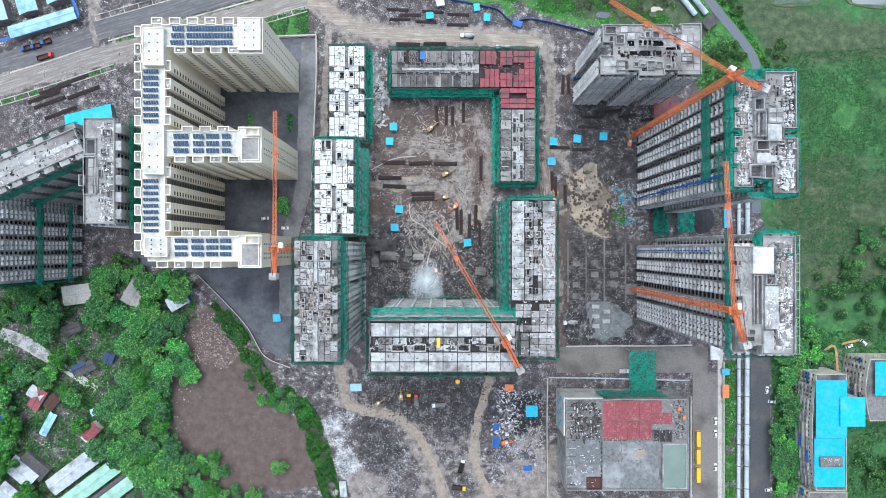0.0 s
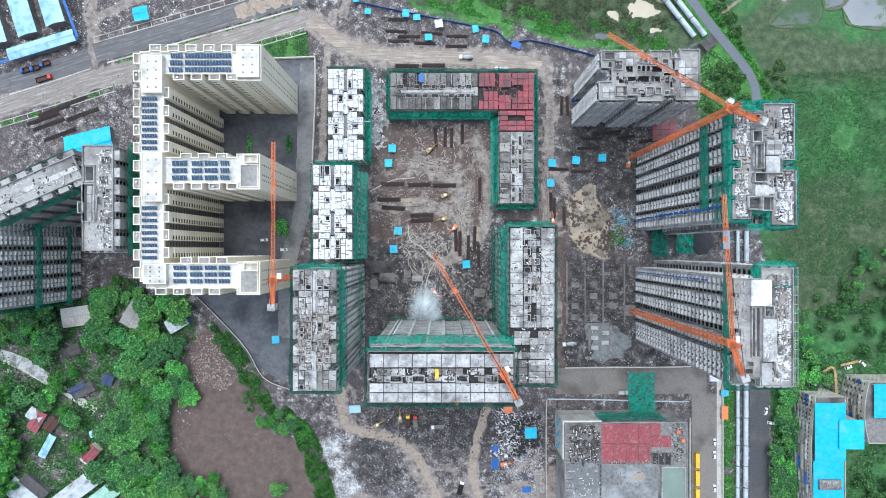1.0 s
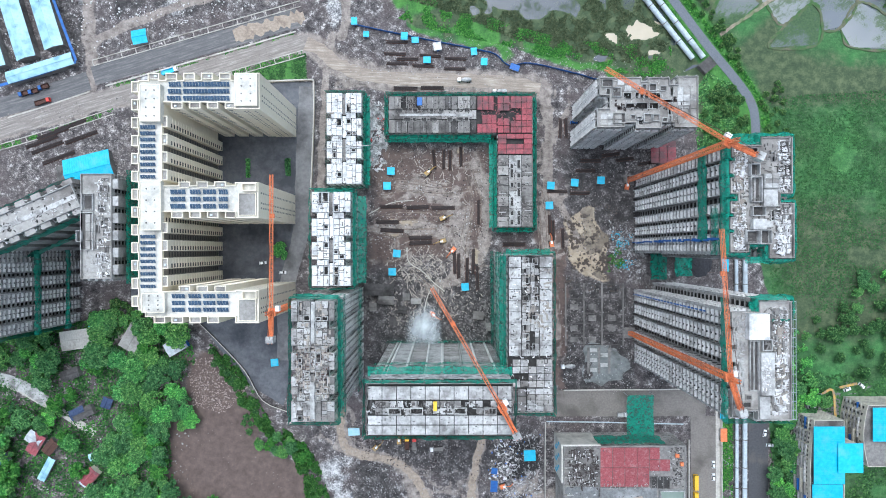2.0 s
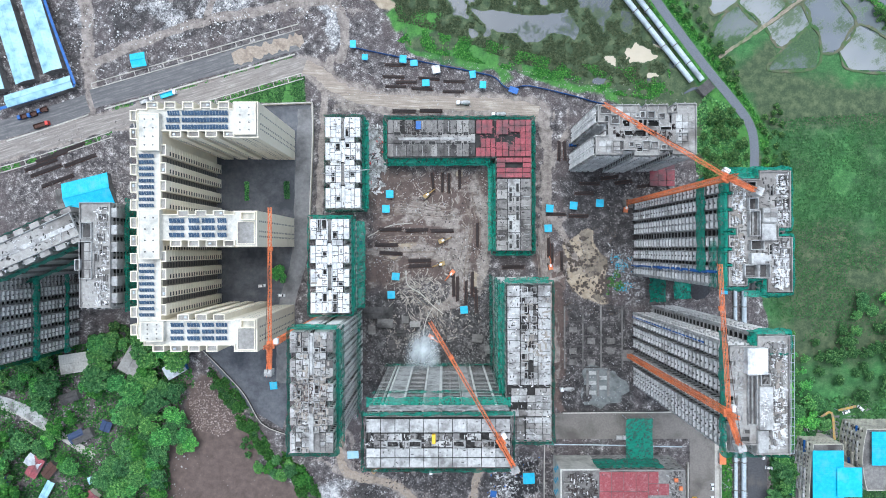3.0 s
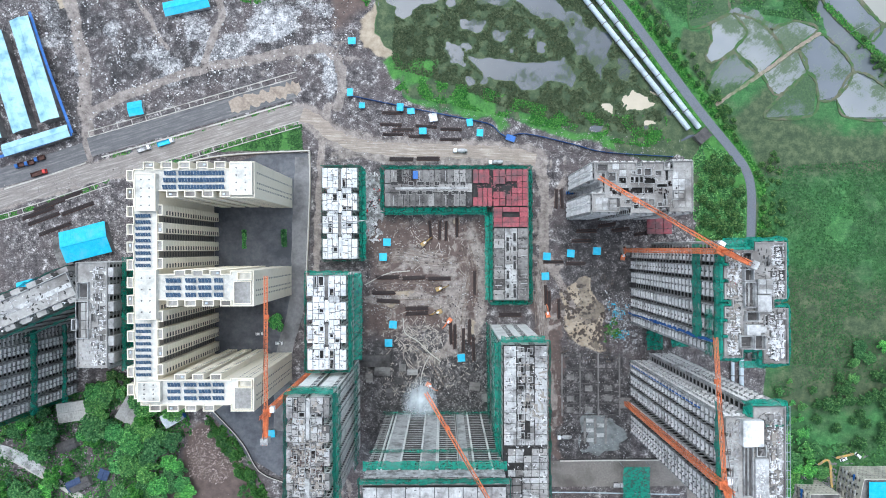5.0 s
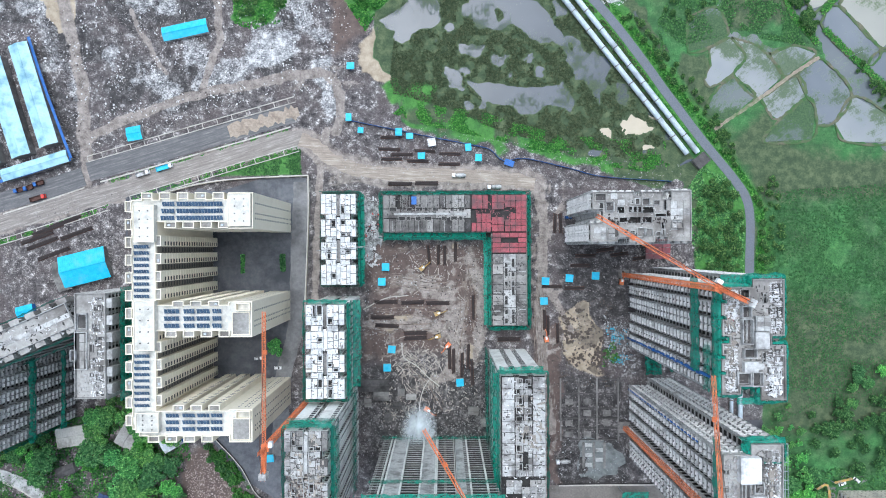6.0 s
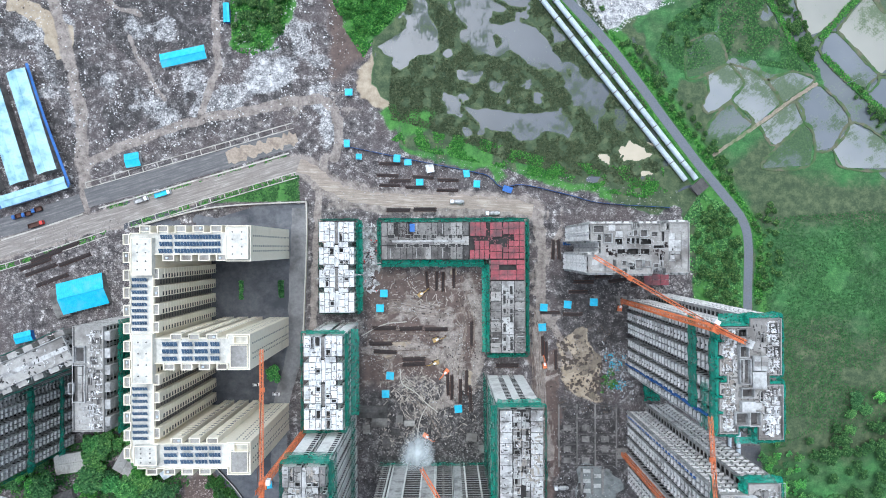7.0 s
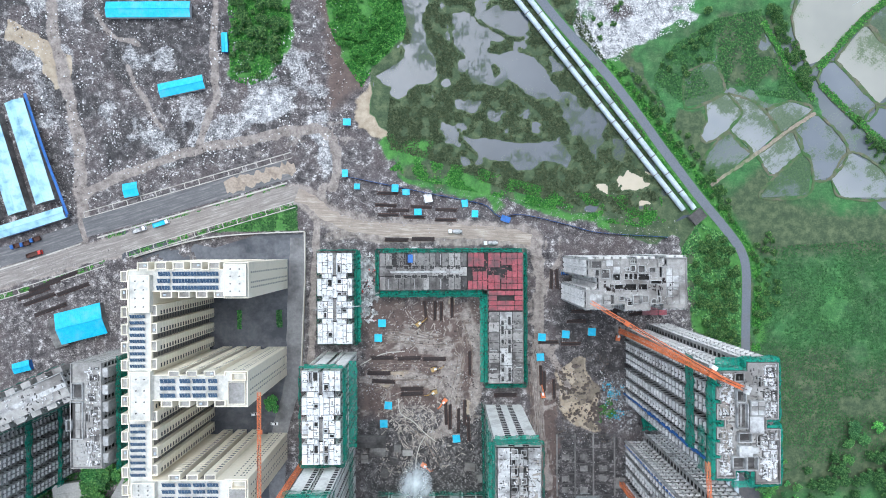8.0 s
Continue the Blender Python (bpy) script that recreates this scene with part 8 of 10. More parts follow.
def boundary(name, label, pts, h, w, material, step=3.0):
    b = Build()
    line = smooth_line(pts, 6.0)
    ob = thing(name, label, "wall", (*pts[0], 0))
    part("wall_run", ribbon(pts, w, -0.5, h, 0, 4.0), material, ob)
    part("coping", ribbon(pts, w + 0.16, h, h + 0.1, 0, 4.0), KERB, ob)
    return ob


boundary("boundary_wall", "pale plastered boundary wall round the yard", [(-169.9, 108.0), (-153.6, 112.8), (-134.1, 117.6), (-111.4, 120.4), (-72.4, 122.1)], 2.2, 0.5, WHITE)
boundary("boundary_wall", "pale plastered boundary wall along the site lane", [(-72.4, 121.8), (-72.2, 102.7), (-73.3, 73.5), (-74.8, 41.0)], 2.2, 0.5, WHITE)
boundary("boundary_wall", "grey boundary wall beside the hedge", [(-139.9, -14.9), (-124.4, -30.4), (-111.4, -45.0), (-101.7, -61.2), (-87.1, -67.7)], 1.6, 0.3, DARKCON)
boundary("boundary_wall", "dark site wall with green net along the road", [(69.9, -55.4), (95.9, -55.1), (121.8, -55.1), (141.8, -54.7)], 2.4, 0.6, DARKCON)
boundary("boundary_wall", "concrete site wall beside the scrap yard", [(59.6, -73.5), (59.3, -96.8), (59.6, -148.6)], 2.2, 0.4, GREY)
boundary("boundary_wall", "white kerb wall beside the parked buses", [(141.5, -83.9), (141.5, -116.3), (141.5, -174.5)], 1.6, 0.5, KERB)
boundary("boundary_wall", "pale wall of the public road", [(160.3, -64.4), (160.3, -109.8), (160.3, -174.5)], 1.6, 0.4, KERB)
for pts in ([(-191.9, 119.1), (-166.5, 126.2), (-137.2, 134.5), (-108.0, 142.7), (-82.6, 150.1)], [(-247.9, 100.9), (-225.1, 107.9), (-200.7, 115.9)]):
    single("kerb", ribbon(pts, 0.8, -0.3, 0.35), KERB, "pale concrete kerb of the carriageway", "kerb", kind="structure")
for pts, w in (([(-261.0, 81.5), (-228.5, 91.1), (-187.8, 104.5)], 1.0), ([(-174.7, 109.3), (-143.8, 118.6), (-111.3, 128.2), (-78.2, 137.7)], 1.0), ([(-199.0, 132.2), (-166.4, 141.4), (-137.2, 149.7), (-107.9, 158.0), (-80.0, 166.0)], 1.0)):
    ob = thing("drain_channel", "concrete drain with cross beams and weeds", "drain", (*pts[0], 0))
    for s in (-1.6, 1.6):
        part("drain_wall", ribbon(pts, 0.45, -0.5, 0.45, s), KERB, ob)
    line = smooth_line(pts, 4.0)
    for a, c in zip(line[::2], line[1::2]):
        d = (c - a).normalized()
        part("cross_beam", Build().slant(a, d, (d.y, -d.x), -0.2, 0.2, -1.4, 1.4, 0.1, 0.42), KERB, ob)

# blue sheet fence at the marsh
fence = thing("sheet_fence", "blue corrugated sheet fence at the marsh's edge", "fence", (-51.1, 154.1, 0))
fl = smooth_line([(-51.1, 154.1), (-31.0, 149.8), (-0.6, 143.5), (22.7, 138.9), (32.1, 136.2), (39.2, 130.0), (51.5, 131.3), (76.8, 125.6), (96.2, 120.7), (135.1, 117.9)], 2.6)
for i, (a, c) in enumerate(zip(fl, fl[1:])):
    d = (c - a).normalized()
    z = min(low(a.x, a.y), low(c.x, c.y))
    part("sheet", Build().slant(a, d, (d.y, -d.x), 0.02, (c - a).length - 0.02, -0.06 + 0.05 * (i % 2), 0.06 + 0.05 * (i % 2), z - 0.3, z + 2.2), BLUE, fence)
    if i % 2 == 0:
        part("post", Build().bar((a.x, a.y, z - 0.4), (a.x, a.y, z + 2.3), 0.14), RUST, fence)

# ---- stacks of piles and reinforcement cages ----
def pile_stack(x, y, length, turn, wide=2.2):
    z = height(x, y)
    ob = thing("pile_stack", "long stack of dark reinforcement cages on bare soil", "steel stack", (x, y, z), turn, "reinforcement stacks")
    r = random.Random(int(x * 7 + y))
    n = int(wide / 0.5)
    for k in range(n):
        o = -wide / 2 + 0.25 + 0.5 * k
        b = Build().tube([(-length / 2 + r.uniform(0, 0.7), o, 0.2), (length / 2 - r.uniform(0, 0.7), o, 0.2)], 0.23, 6)
        c = new("cage", b.mesh("cage", REBAR if k % 3 else RUST))
        c.parent = ob
        if k < n - 1:
            b = Build().tube([(-length / 2 + r.uniform(0.2, 1.2), o + 0.25, 0.6), (length / 2 - r.uniform(0.2, 1.2), o + 0.25, 0.6)], 0.22, 6)
            c = new("cage", b.mesh("cage", REBAR))
            c.parent = ob
    for s in (-0.3, 0.3):
        c = new("bearer", Build().box(length * s - 0.15, -wide / 2 - 0.3, -0.3, length * s + 0.15, wide / 2 + 0.3, 0.02).mesh("bearer", TIMBER))
        c.parent = ob
    return ob


for x, y in [(-24.9, 144.0), (-25.9, 137.2), (-24.7, 131.6), (-9.7, 130.3), (8.8, 134.4), (8.4, 128.6), (-18.8, 134.2), (-5.8, 136.1)]:
    pile_stack(x, y, 13, random.uniform(-6, 0), 2.4)
for x, y in [(-28.3, 49.6), (1.6, 48.8), (-30.2, 40.8), (-11.5, 31.7), (-11.5, 28.8), (-27.7, 36.0), (-19.9, 117.3), (-4.7, 117.6), (42.0, 27.9), (-13.0, 49.2)]:
    pile_stack(x, y, 14, random.uniform(-3, 3), 2.8)
for x, y in [(21.6, 46.2), (18.6, 18.0), (20.8, 8.3), (10.2, 15.4), (7.9, 18.0), (15.0, 13.1)]:
    pile_stack(x, y, 15, 90 + random.uniform(-3, 3), 2.2)
for x, y in [(-3.6, 76.4), (1.9, 76.4), (5.5, 75.8), (11.7, 78.0), (68.7, 94.2), (71.9, 94.2), (64.4, 35.9), (62.5, 39.2), (69.9, 31.1), (35.9, 95.9)]:
    pile_stack(x, y, 12, 90 + random.uniform(-6, 6), 2.0)
for x, y in [(-222.0, 92.0), (-212.2, 96.2), (-225.3, 83.9), (-205.7, 89.7), (-218.8, 78.0), (-228.5, 87.2)]:
    pile_stack(x, y, 20, 20, 2.6)
for x, y in [(82.9, 69.9), (86.1, 75.5), (79.7, 57.0), (66.7, 58.0)]:
    pile_stack(x, y, 12, 0, 2.0)
for x, y in [(97.5, 79.0), (105.6, 76.4), (118.5, 74.2)]:
    pile_stack(x, y, 11, 8, 2.2)

# ---- foundations ----
fx0, fy0, fx1, fy1 = (70.9, -30.4, 105.6, 5.5)
ob = thing("foundation", "grid of grey ground beams in a flooded excavation", "foundation", (fx0, fy0, -0.2))
for k in range(4):
    xx = fx0 + (fx1 - fx0) * (0.02, 0.32, 0.62, 0.97)[k]
    part("ground_beam", Build().box(xx - 0.45, fy0, -0.6, xx + 0.35, fy1, 0.7), GREY, ob)
for k in range(6):
    yy = fy0 + (fy1 - fy0) * (0.02, 0.2, 0.36, 0.52, 0.75, 0.98)[k]
    part("ground_beam", Build().box(fx0 + 0.5, yy - 0.3, -0.6, fx1 - 0.5, yy + 0.3, 0.6), DARKCON, ob)
for sx, sy in ((0.16, 0.1), (0.46, 0.1), (0.16, 0.28), (0.78, 0.28), (0.46, 0.44), (0.78, 0.44), (0.16, 0.62), (0.46, 0.62)):
    xx, yy = fx0 + (fx1 - fx0) * sx, fy0 + (fy1 - fy0) * sy
    part("pile_cap", Build().box(xx - 2.2, yy - 1.6, -0.6, xx + 2.2, yy + 1.6, 0.25), GREY, ob)
gx0, gy0, gx1, gy1 = (84.5, -46.3, 96.5, -31.4)
ob = thing("foundation", "pale concrete pile caps in a grey slurry pool", "foundation", (gx0, gy0, -0.2))
for k in range(3):
    part("ground_beam", Build().box(gx0 + (gx1 - gx0) * k / 2 - 0.6, gy0, -0.5, gx0 + (gx1 - gx0) * k / 2 + 0.6, gy1, 0.6), GREY, ob)
for k in range(5):
    part("pile_cap", Build().box(gx0 + 1 + (k % 2) * 6, gy0 + 1 + 2.8 * k, -0.5, gx0 + 5 + (k % 2) * 6, gy0 + 3.2 + 2.8 * k, 0.45), PALE, ob)
slurry = mat("cement_slurry", lin(104, 109, 109), lin(134, 138, 136), 0.3, 0.16, 0.5, bump=0.1, dirt=lin(84, 86, 84), dirt_at=0.56)
single("slurry_pool", Build().prism([(p.x, p.y) for p in smooth_line([(82.9, -51.5), (80.6, -45.0), (82.8, -38.5), (81.6, -32.0), (86.0, -28.2), (93.6, -29.8), (99.0, -29.0), (102.0, -35.0), (107.2, -38.2), (108.6, -43.8), (104.0, -46.0), (103.9, -49.9), (96.0, -50.6), (92.2, -53.6), (87.0, -51.0), (83.6, -52.2)], 2.0)][:-1], -0.3, 0.13), slurry, "pale grey cement slurry pool", "pool", kind="structure")

# ---- vehicles ----
def wheels(ob, xs, w, r):
    for x in xs:
        for s in (-1, 1):
            b = Build().tube([(x, s * (w / 2 - 0.28), r), (x, s * (w / 2), r)], r, 12)
            c = new("wheel", b.mesh("wheel", TYRE))
            c.parent = ob


def sub(ob, name, b, m, label=""):
    c = new(name, b.mesh(name, m))
    c.parent = ob
    return tagged(c, label)


def taper(b, x0, x1, w, z0, z1, in_front, in_back, in_side):
    """A cab or glasshouse that narrows upwards."""
    i = len(b.v)
    b.v += [(x0, -w / 2, z0), (x1, -w / 2, z0), (x1, w / 2, z0), (x0, w / 2, z0), (x0 + in_back, -w / 2 + in_side, z1), (x1 - in_front, -w / 2 + in_side, z1), (x1 - in_front, w / 2 - in_side, z1), (x0 + in_back, w / 2 - in_side, z1)]
    b.f += [(i + 3, i + 2, i + 1, i), (i + 4, i + 5, i + 6, i + 7), (i, i + 1, i + 5, i + 4), (i + 1, i + 2, i + 6, i + 5), (i + 2, i + 3, i + 7, i + 6), (i + 3, i, i + 4, i + 7)]
    return b


def car(label, paint, x, y, turn, z=0.12):
    ob = thing("car", label, "car", (x, y, z), turn, "parked cars")
    body = taper(Build(), -2.1, 2.1, 1.74, 0.3, 0.85, 0.08, 0.06, 0.04)
    sub(ob, "body", body, paint)
    sub(ob, "cabin_glass", taper(Build(), -1.75, 1.0, 1.6, 0.852, 1.36, 0.55, 0.4, 0.18), GLASS)
    sub(ob, "roof", taper(Build(), -1.32, 0.42, 1.24, 1.364, 1.46, 0.06, 0.06, 0.06), paint)
    sub(ob, "bonnet", taper(Build(), 1.02, 2.0, 1.5, 0.853, 0.93, 0.1, 0.0, 0.08), paint)
    for s in (-1, 1):
        sub(ob, "headlight", Build().box(2.02, s * 0.6 - 0.18, 0.6, 2.09, s * 0.6 + 0.18, 0.78), STEEL)
    wheels(ob, (-1.3, 1.3), 1.76, 0.32)
    return ob


def bus(x, y, turn, z=0.12):
    ob = thing("bus", "yellow school bus parked along a concrete road", "bus", (x, y, z), turn, "parked buses")
    sub(ob, "body", taper(Build(), -4.4, 4.3, 2.4, 0.45, 1.5, 0.05, 0.05, 0.0), YELLOW)
    sub(ob, "window_band", taper(Build(), -4.3, 4.2, 2.3, 1.504, 2.4, 0.12, 0.06, 0.04), GLASS)
    sub(ob, "roof", taper(Build(), -4.3, 4.15, 2.36, 2.404, 2.75, 0.18, 0.12, 0.16), YELLOW)
    for k in range(3):
        sub(ob, "roof_hatch", Build().box(-2.8 + 2.6 * k, -0.4, 2.752, -2.0 + 2.6 * k, 0.4, 2.85), YELLOW)
    wheels(ob, (-2.6, 2.9), 2.42, 0.48)
    return ob


def truck(label, cab_paint, bed_paint, x, y, turn, z=None, length=8.0):
    z = height(x, y) if z is None else z
    ob = thing("truck", label, "truck", (x, y, z), turn, "site trucks")
    a = length / 2
    sub(ob, "chassis", Build().box(-a, -0.5, 0.6, a - 0.3, 0.5, 0.9), TYRE)
    sub(ob, "cab", taper(Build(), a - 2.0, a, 2.3, 0.7, 2.5, 0.3, 0.05, 0.1), cab_paint)
    sub(ob, "windscreen", Build().box(a - 0.34, -0.9, 1.75, a - 0.1, 0.9, 2.3), GLASS)
    sub(ob, "bed_floor", Build().box(-a, -1.2, 0.92, a - 2.2, 1.2, 1.3), bed_paint)
    for s in (-1, 1):
        sub(ob, "side_board", Build().box(-a, s * 1.2 - 0.05, 1.3, a - 2.2, s * 1.2 + 0.05, 2.1), bed_paint)
    sub(ob, "tail_board", Build().box(-a, -1.14, 1.3, -a + 0.1, 1.14, 2.1), bed_paint)
    sub(ob, "head_board", Build().box(a - 2.3, -1.14, 1.3, a - 2.2, 1.14, 2.3), bed_paint)
    wheels(ob, (-a + 1.0, -a + 2.2, a - 1.2), 2.4, 0.5)
    return ob


def mixer(label, x, y, turn):
    ob = thing("mixer_truck", label, "truck", (x, y, height(x, y)), turn)
    sub(ob, "chassis", Build().box(-4, -0.5, 0.6, 3.7, 0.5, 0.9), TYRE)
    sub(ob, "cab", taper(Build(), 2.0, 4.0, 2.3, 0.7, 2.6, 0.3, 0.05, 0.1), CARWHITE)
    drum = Build()
    rs = ((-3.9, 0.7), (-2.6, 1.15), (-0.6, 1.3), (0.9, 1.0), (1.7, 0.6))
    for k, (xx, rr) in enumerate(rs):
        for j in range(14):
            t = 2 * math.pi * j / 14
            drum.v.append((xx, rr * math.cos(t), 2.2 - 0.12 * xx + rr * math.sin(t)))
    for k in range(len(rs) - 1):
        for j in range(14):
            drum.f.append((k * 14 + j, (k + 1) * 14 + j, (k + 1) * 14 + (j + 1) % 14, k * 14 + (j + 1) % 14))
    drum.f += [tuple(range(14)), tuple(range(69, 55, -1))]
    sub(ob, "drum", drum, SCRAP)
    wheels(ob, (-3.0, -1.8, 2.8), 2.4, 0.5)
    return ob


def excavator(label, paint, x, y, turn):
    ob = thing("excavator", label, "excavator", (x, y, height(x, y)), turn, "excavators")
    for s in (-1, 1):
        t = Build().box(-1.9, s * 1.15 - 0.3, 0, 1.9, s * 1.15 + 0.3, 0.8)
        sub(ob, "crawler_track", t, TYRE)
    sub(ob, "undercarriage", Build().box(-0.9, -0.85, 0.3, 0.9, 0.85, 0.95), TYRE)
    sub(ob, "body", taper(Build(), -2.1, 1.0, 2.5, 0.95, 2.0, 0.1, 0.2, 0.1), paint)
    sub(ob, "cab", taper(Build(), -0.2, 1.5, 1.1, 2.0, 2.95, 0.3, 0.05, 0.1), CARWHITE)
    sub(ob, "counterweight", Build().box(-2.6, -1.15, 1.0, -2.1, 1.15, 1.9), GREY)
    sub(ob, "boom", Build().bar((0.9, -0.3, 1.6), (3.8, -0.3, 4.0), 0.5), paint)
    sub(ob, "stick", Build().bar((3.8, -0.3, 4.0), (5.6, -0.3, 1.6), 0.36), paint)
    sub(ob, "bucket", taper(Build(), 5.1, 6.0, 1.0, 0.6, 1.6, 0.1, 0.3, 0.05), RUST)
    return ob


for x, y in [(155.8, -98.4), (155.8, -105.6), (155.8, -124.7)]:
    car("white hatchback parked on the concrete road", CARWHITE, x, y, 90)
for x, y, t in ((185.2, -80.6, 80), (188.2, -87.4, -5), (186.2, -137.6, 10), (209.5, -68.0, 20)):
    car("white car parked under the roadside trees", CARWHITE, x, y, t, 0.14 if x < 188 else height(x, y))
for x, y, t in ((211.9, -65.4, 8), (232.4, -55.6, 20), (240.6, -53.4, -40)):
    car("white car parked on the flats' forecourt", CARWHITE, x, y, t, 0.12)
car("white van parked in the yard of the high-rise", CARWHITE, -101.7, 17.5, 5, 0.06)
car("white van beside the tree in the yard", CARWHITE, -90.4, 12.0, 0, 0.06)
car("blue car on bare soil", BLUE, 76.4, 97.5, 0, height(76.4, 97.5))
for x, y in [(145.4, -108.2), (145.4, -118.2), (145.4, -128.6)]:
    bus(x, y, 90)
truck("white truck on the concrete site road", CARWHITE, SCRAP, 103.6, -69.6, 0, 0.10, 6.0)
truck("truck with a cyan tarpaulin on the dusty road", CARWHITE, CYAN, -154.5, 127.1, 17, 0.1, 9.5)
truck("white tipper truck on the dusty road", CARWHITE, SCRAP, -166.9, 123.6, 17, 0.1, 8.0)
truck("red tipper truck on the wet road", RED, RUST, -227.1, 109.9, 17, None, 9.0)
truck("blue tractor trailer on the wet road", BLUE, RUST, -238.1, 114.5, 197, None, 5.5)
truck("blue tractor trailer beside another", BLUE, RUST, -232.5, 115.8, 197, None, 5.5)
truck("blue truck at the roadside", BLUE, RUST, -226.7, 118.3, 197, None, 6.0)
truck("yellow-cabbed tipper on the muddy yard", YELLOW, RUST, -19.4, -85.8, 92, None, 7.0)
truck("red-cabbed tipper on the muddy yard", RED, GREY, -15.2, -86.1, 92, None, 7.0)
truck("white-cabbed tipper on the muddy yard", CARWHITE, GREY, -2.6, -89.1, 182, None, 7.5)
truck("dark tipper on the muddy track", CARWHITE, TYRE, 10.7, -123.7, 75, None, 8.0)
truck("yellow-cabbed tipper at the yard's edge", YELLOW, REBAR, 9.1, -136.3, -5, None, 8.0)
mixer("white concrete mixer truck on the site track", 13.8, 121.7, 178)
mixer("white concrete mixer truck beside the netted podium", 34.0, 115.0, 180)
mixer("white concrete mixer truck near the foundation", 72.5, -41.8, 185)
for lab, m, xy, t in (("yellow excavator in the court", MACHINE, (1.5, 43.0), 20), ("yellow excavator near reinforcement stacks", MACHINE, (1.2, 29.7), 200), ("orange excavator in the court", ORANGE, (7.0, 24.5), 230),
                      ("orange excavator near tin sheds", ORANGE, (-4.5, -12.1), 330), ("yellow excavator on wet soil", MACHINE, (-7.1, 69.0), 40), ("yellow backhoe in the yard", MACHINE, (-37.2, -88.1), 45),
                      ("yellow loader in the yard", MACHINE, (-24.0, -84.2), 95), ("orange excavator amid scrap heaps", ORANGE, (35.6, -110.4), 20), ("orange excavator by the pale track", ORANGE, (63.4, 28.2), 100), ("orange excavator parked below a tower", ORANGE, (106.5, 60.8), 80)):
    excavator(lab, m, *xy, t)
tank = thing("water_tank", "round yellow plastic water tank on soil", "tank", (8.4, -75.8, height(8.4, -75.8)))
sub(tank, "body", Build().tube([(0, 0, -0.1), (0, 0, 1.7)], 1.3, 16), YELLOW)
sub(tank, "lid", Build().tube([(0, 0, 1.7), (0, 0, 1.95)], 0.5, 12), YELLOW)

# street lamps along the public road
def street_lamp(x, y, turn):
    ob = thing("street_lamp", "tall grey street lamp with one arm", "street lamp", (x, y, 0.0), turn, "street lamps")
    sub(ob, "pole", Build().tube([(0, 0, -0.3), (0, 0, 8.5)], 0.11, 8), STEEL)
    sub(ob, "arm", Build().bar((0, 0, 8.4), (2.6, 0, 8.9), 0.1), STEEL)
    sub(ob, "lamp_head", Build().box(2.3, -0.18, 8.8, 3.1, 0.18, 8.98), GREY)


for x, y in [(160.6, -67.7), (160.9, -95.2), (160.6, -121.1), (160.9, -147.0)]:
    street_lamp(x, y, 200)
for x, y in [(241.7, 250.1), (237.6, 188.6), (261.7, 243.5)]:
    street_lamp(x, y, 20)


# ---- between the towers ----
def ground_net(label, x0, y0, x1, y1):
    b = Build()
    nx, ny = 8, 12
    for j in range(ny + 1):
        for i in range(nx + 1):
            b.v.append((x0 + (x1 - x0) * i / nx + random.uniform(-.3, .3), y0 + (y1 - y0) * j / ny + random.uniform(-.3, .3), 2.4 + 0.6 * math.sin(i * 1.7 + j) + random.uniform(-.2, .2)))
    for j in range(ny):
        for i in range(nx):
            k = j * (nx + 1) + i
            b.f.append((k, k + 1, k + nx + 2, k + nx + 1))
    ob = thing("net_cover", label, "net", (x0, y0, 0))
    part("net_sheet", b, NET, ob)
    for px_, py_ in ((x0, y0), (x1, y0), (x0, y1), (x1, y1)):
        part("prop", Build().bar((px_, py_, -0.3), (px_, py_, 2.6), 0.2), RUST, ob)


ground_net("green net cover spread over props between towers", 119.5, 7.8, 128.6, 25.6)
ground_net("green net cover beside a coal-dark heap", 133.4, 9.4, 143.1, 24.3)
heap = Build()
for j in range(7):
    for i in range(18):
        t = 2 * math.pi * i / 18
        k = (7 - j) / 7 * 7.5 * random.uniform(0.9, 1.1)
        heap.v.append((math.cos(t) * k, math.sin(t) * k * 1.2, -0.3 + 3.0 * (j / 6) ** 0.8))
for j in range(6):
    for i in range(18):
        heap.f.append((j * 18 + i, j * 18 + (i + 1) % 18, (j + 1) * 18 + (i + 1) % 18, (j + 1) * 18 + i))
heap.f.append(tuple(range(108, 126)))
o = new("aggregate_heap", heap.mesh("aggregate_heap", mat("black_aggregate", lin(44, 44, 48), lin(66, 66, 70), 1.0, 0.3, 0.9)))
o.location = (148.6, 17.2, 0)
tagged(o, "black aggregate heap between the concrete towers", "heap")
rs = (119.4, 73.5, 133.8, 86.3)
ob = thing("formwork_deck", "low deck of red shuttering panels on props", "formwork", (rs[0], rs[1], 0))
panels(ob, "red_panel", *rs, 3.0, 3, 4, REDSLAB, 0.3, seed=301)
for px_, py_ in ((rs[0] + 1, rs[1] + 1), (rs[2] - 1, rs[1] + 1), (rs[0] + 1, rs[3] - 1), (rs[2] - 1, rs[3] - 1), ((rs[0] + rs[2]) / 2, (rs[1] + rs[3]) / 2)):
    part("prop", Build().bar((px_, py_, -0.3), (px_, py_, 3.02), 0.25), RUST, ob)


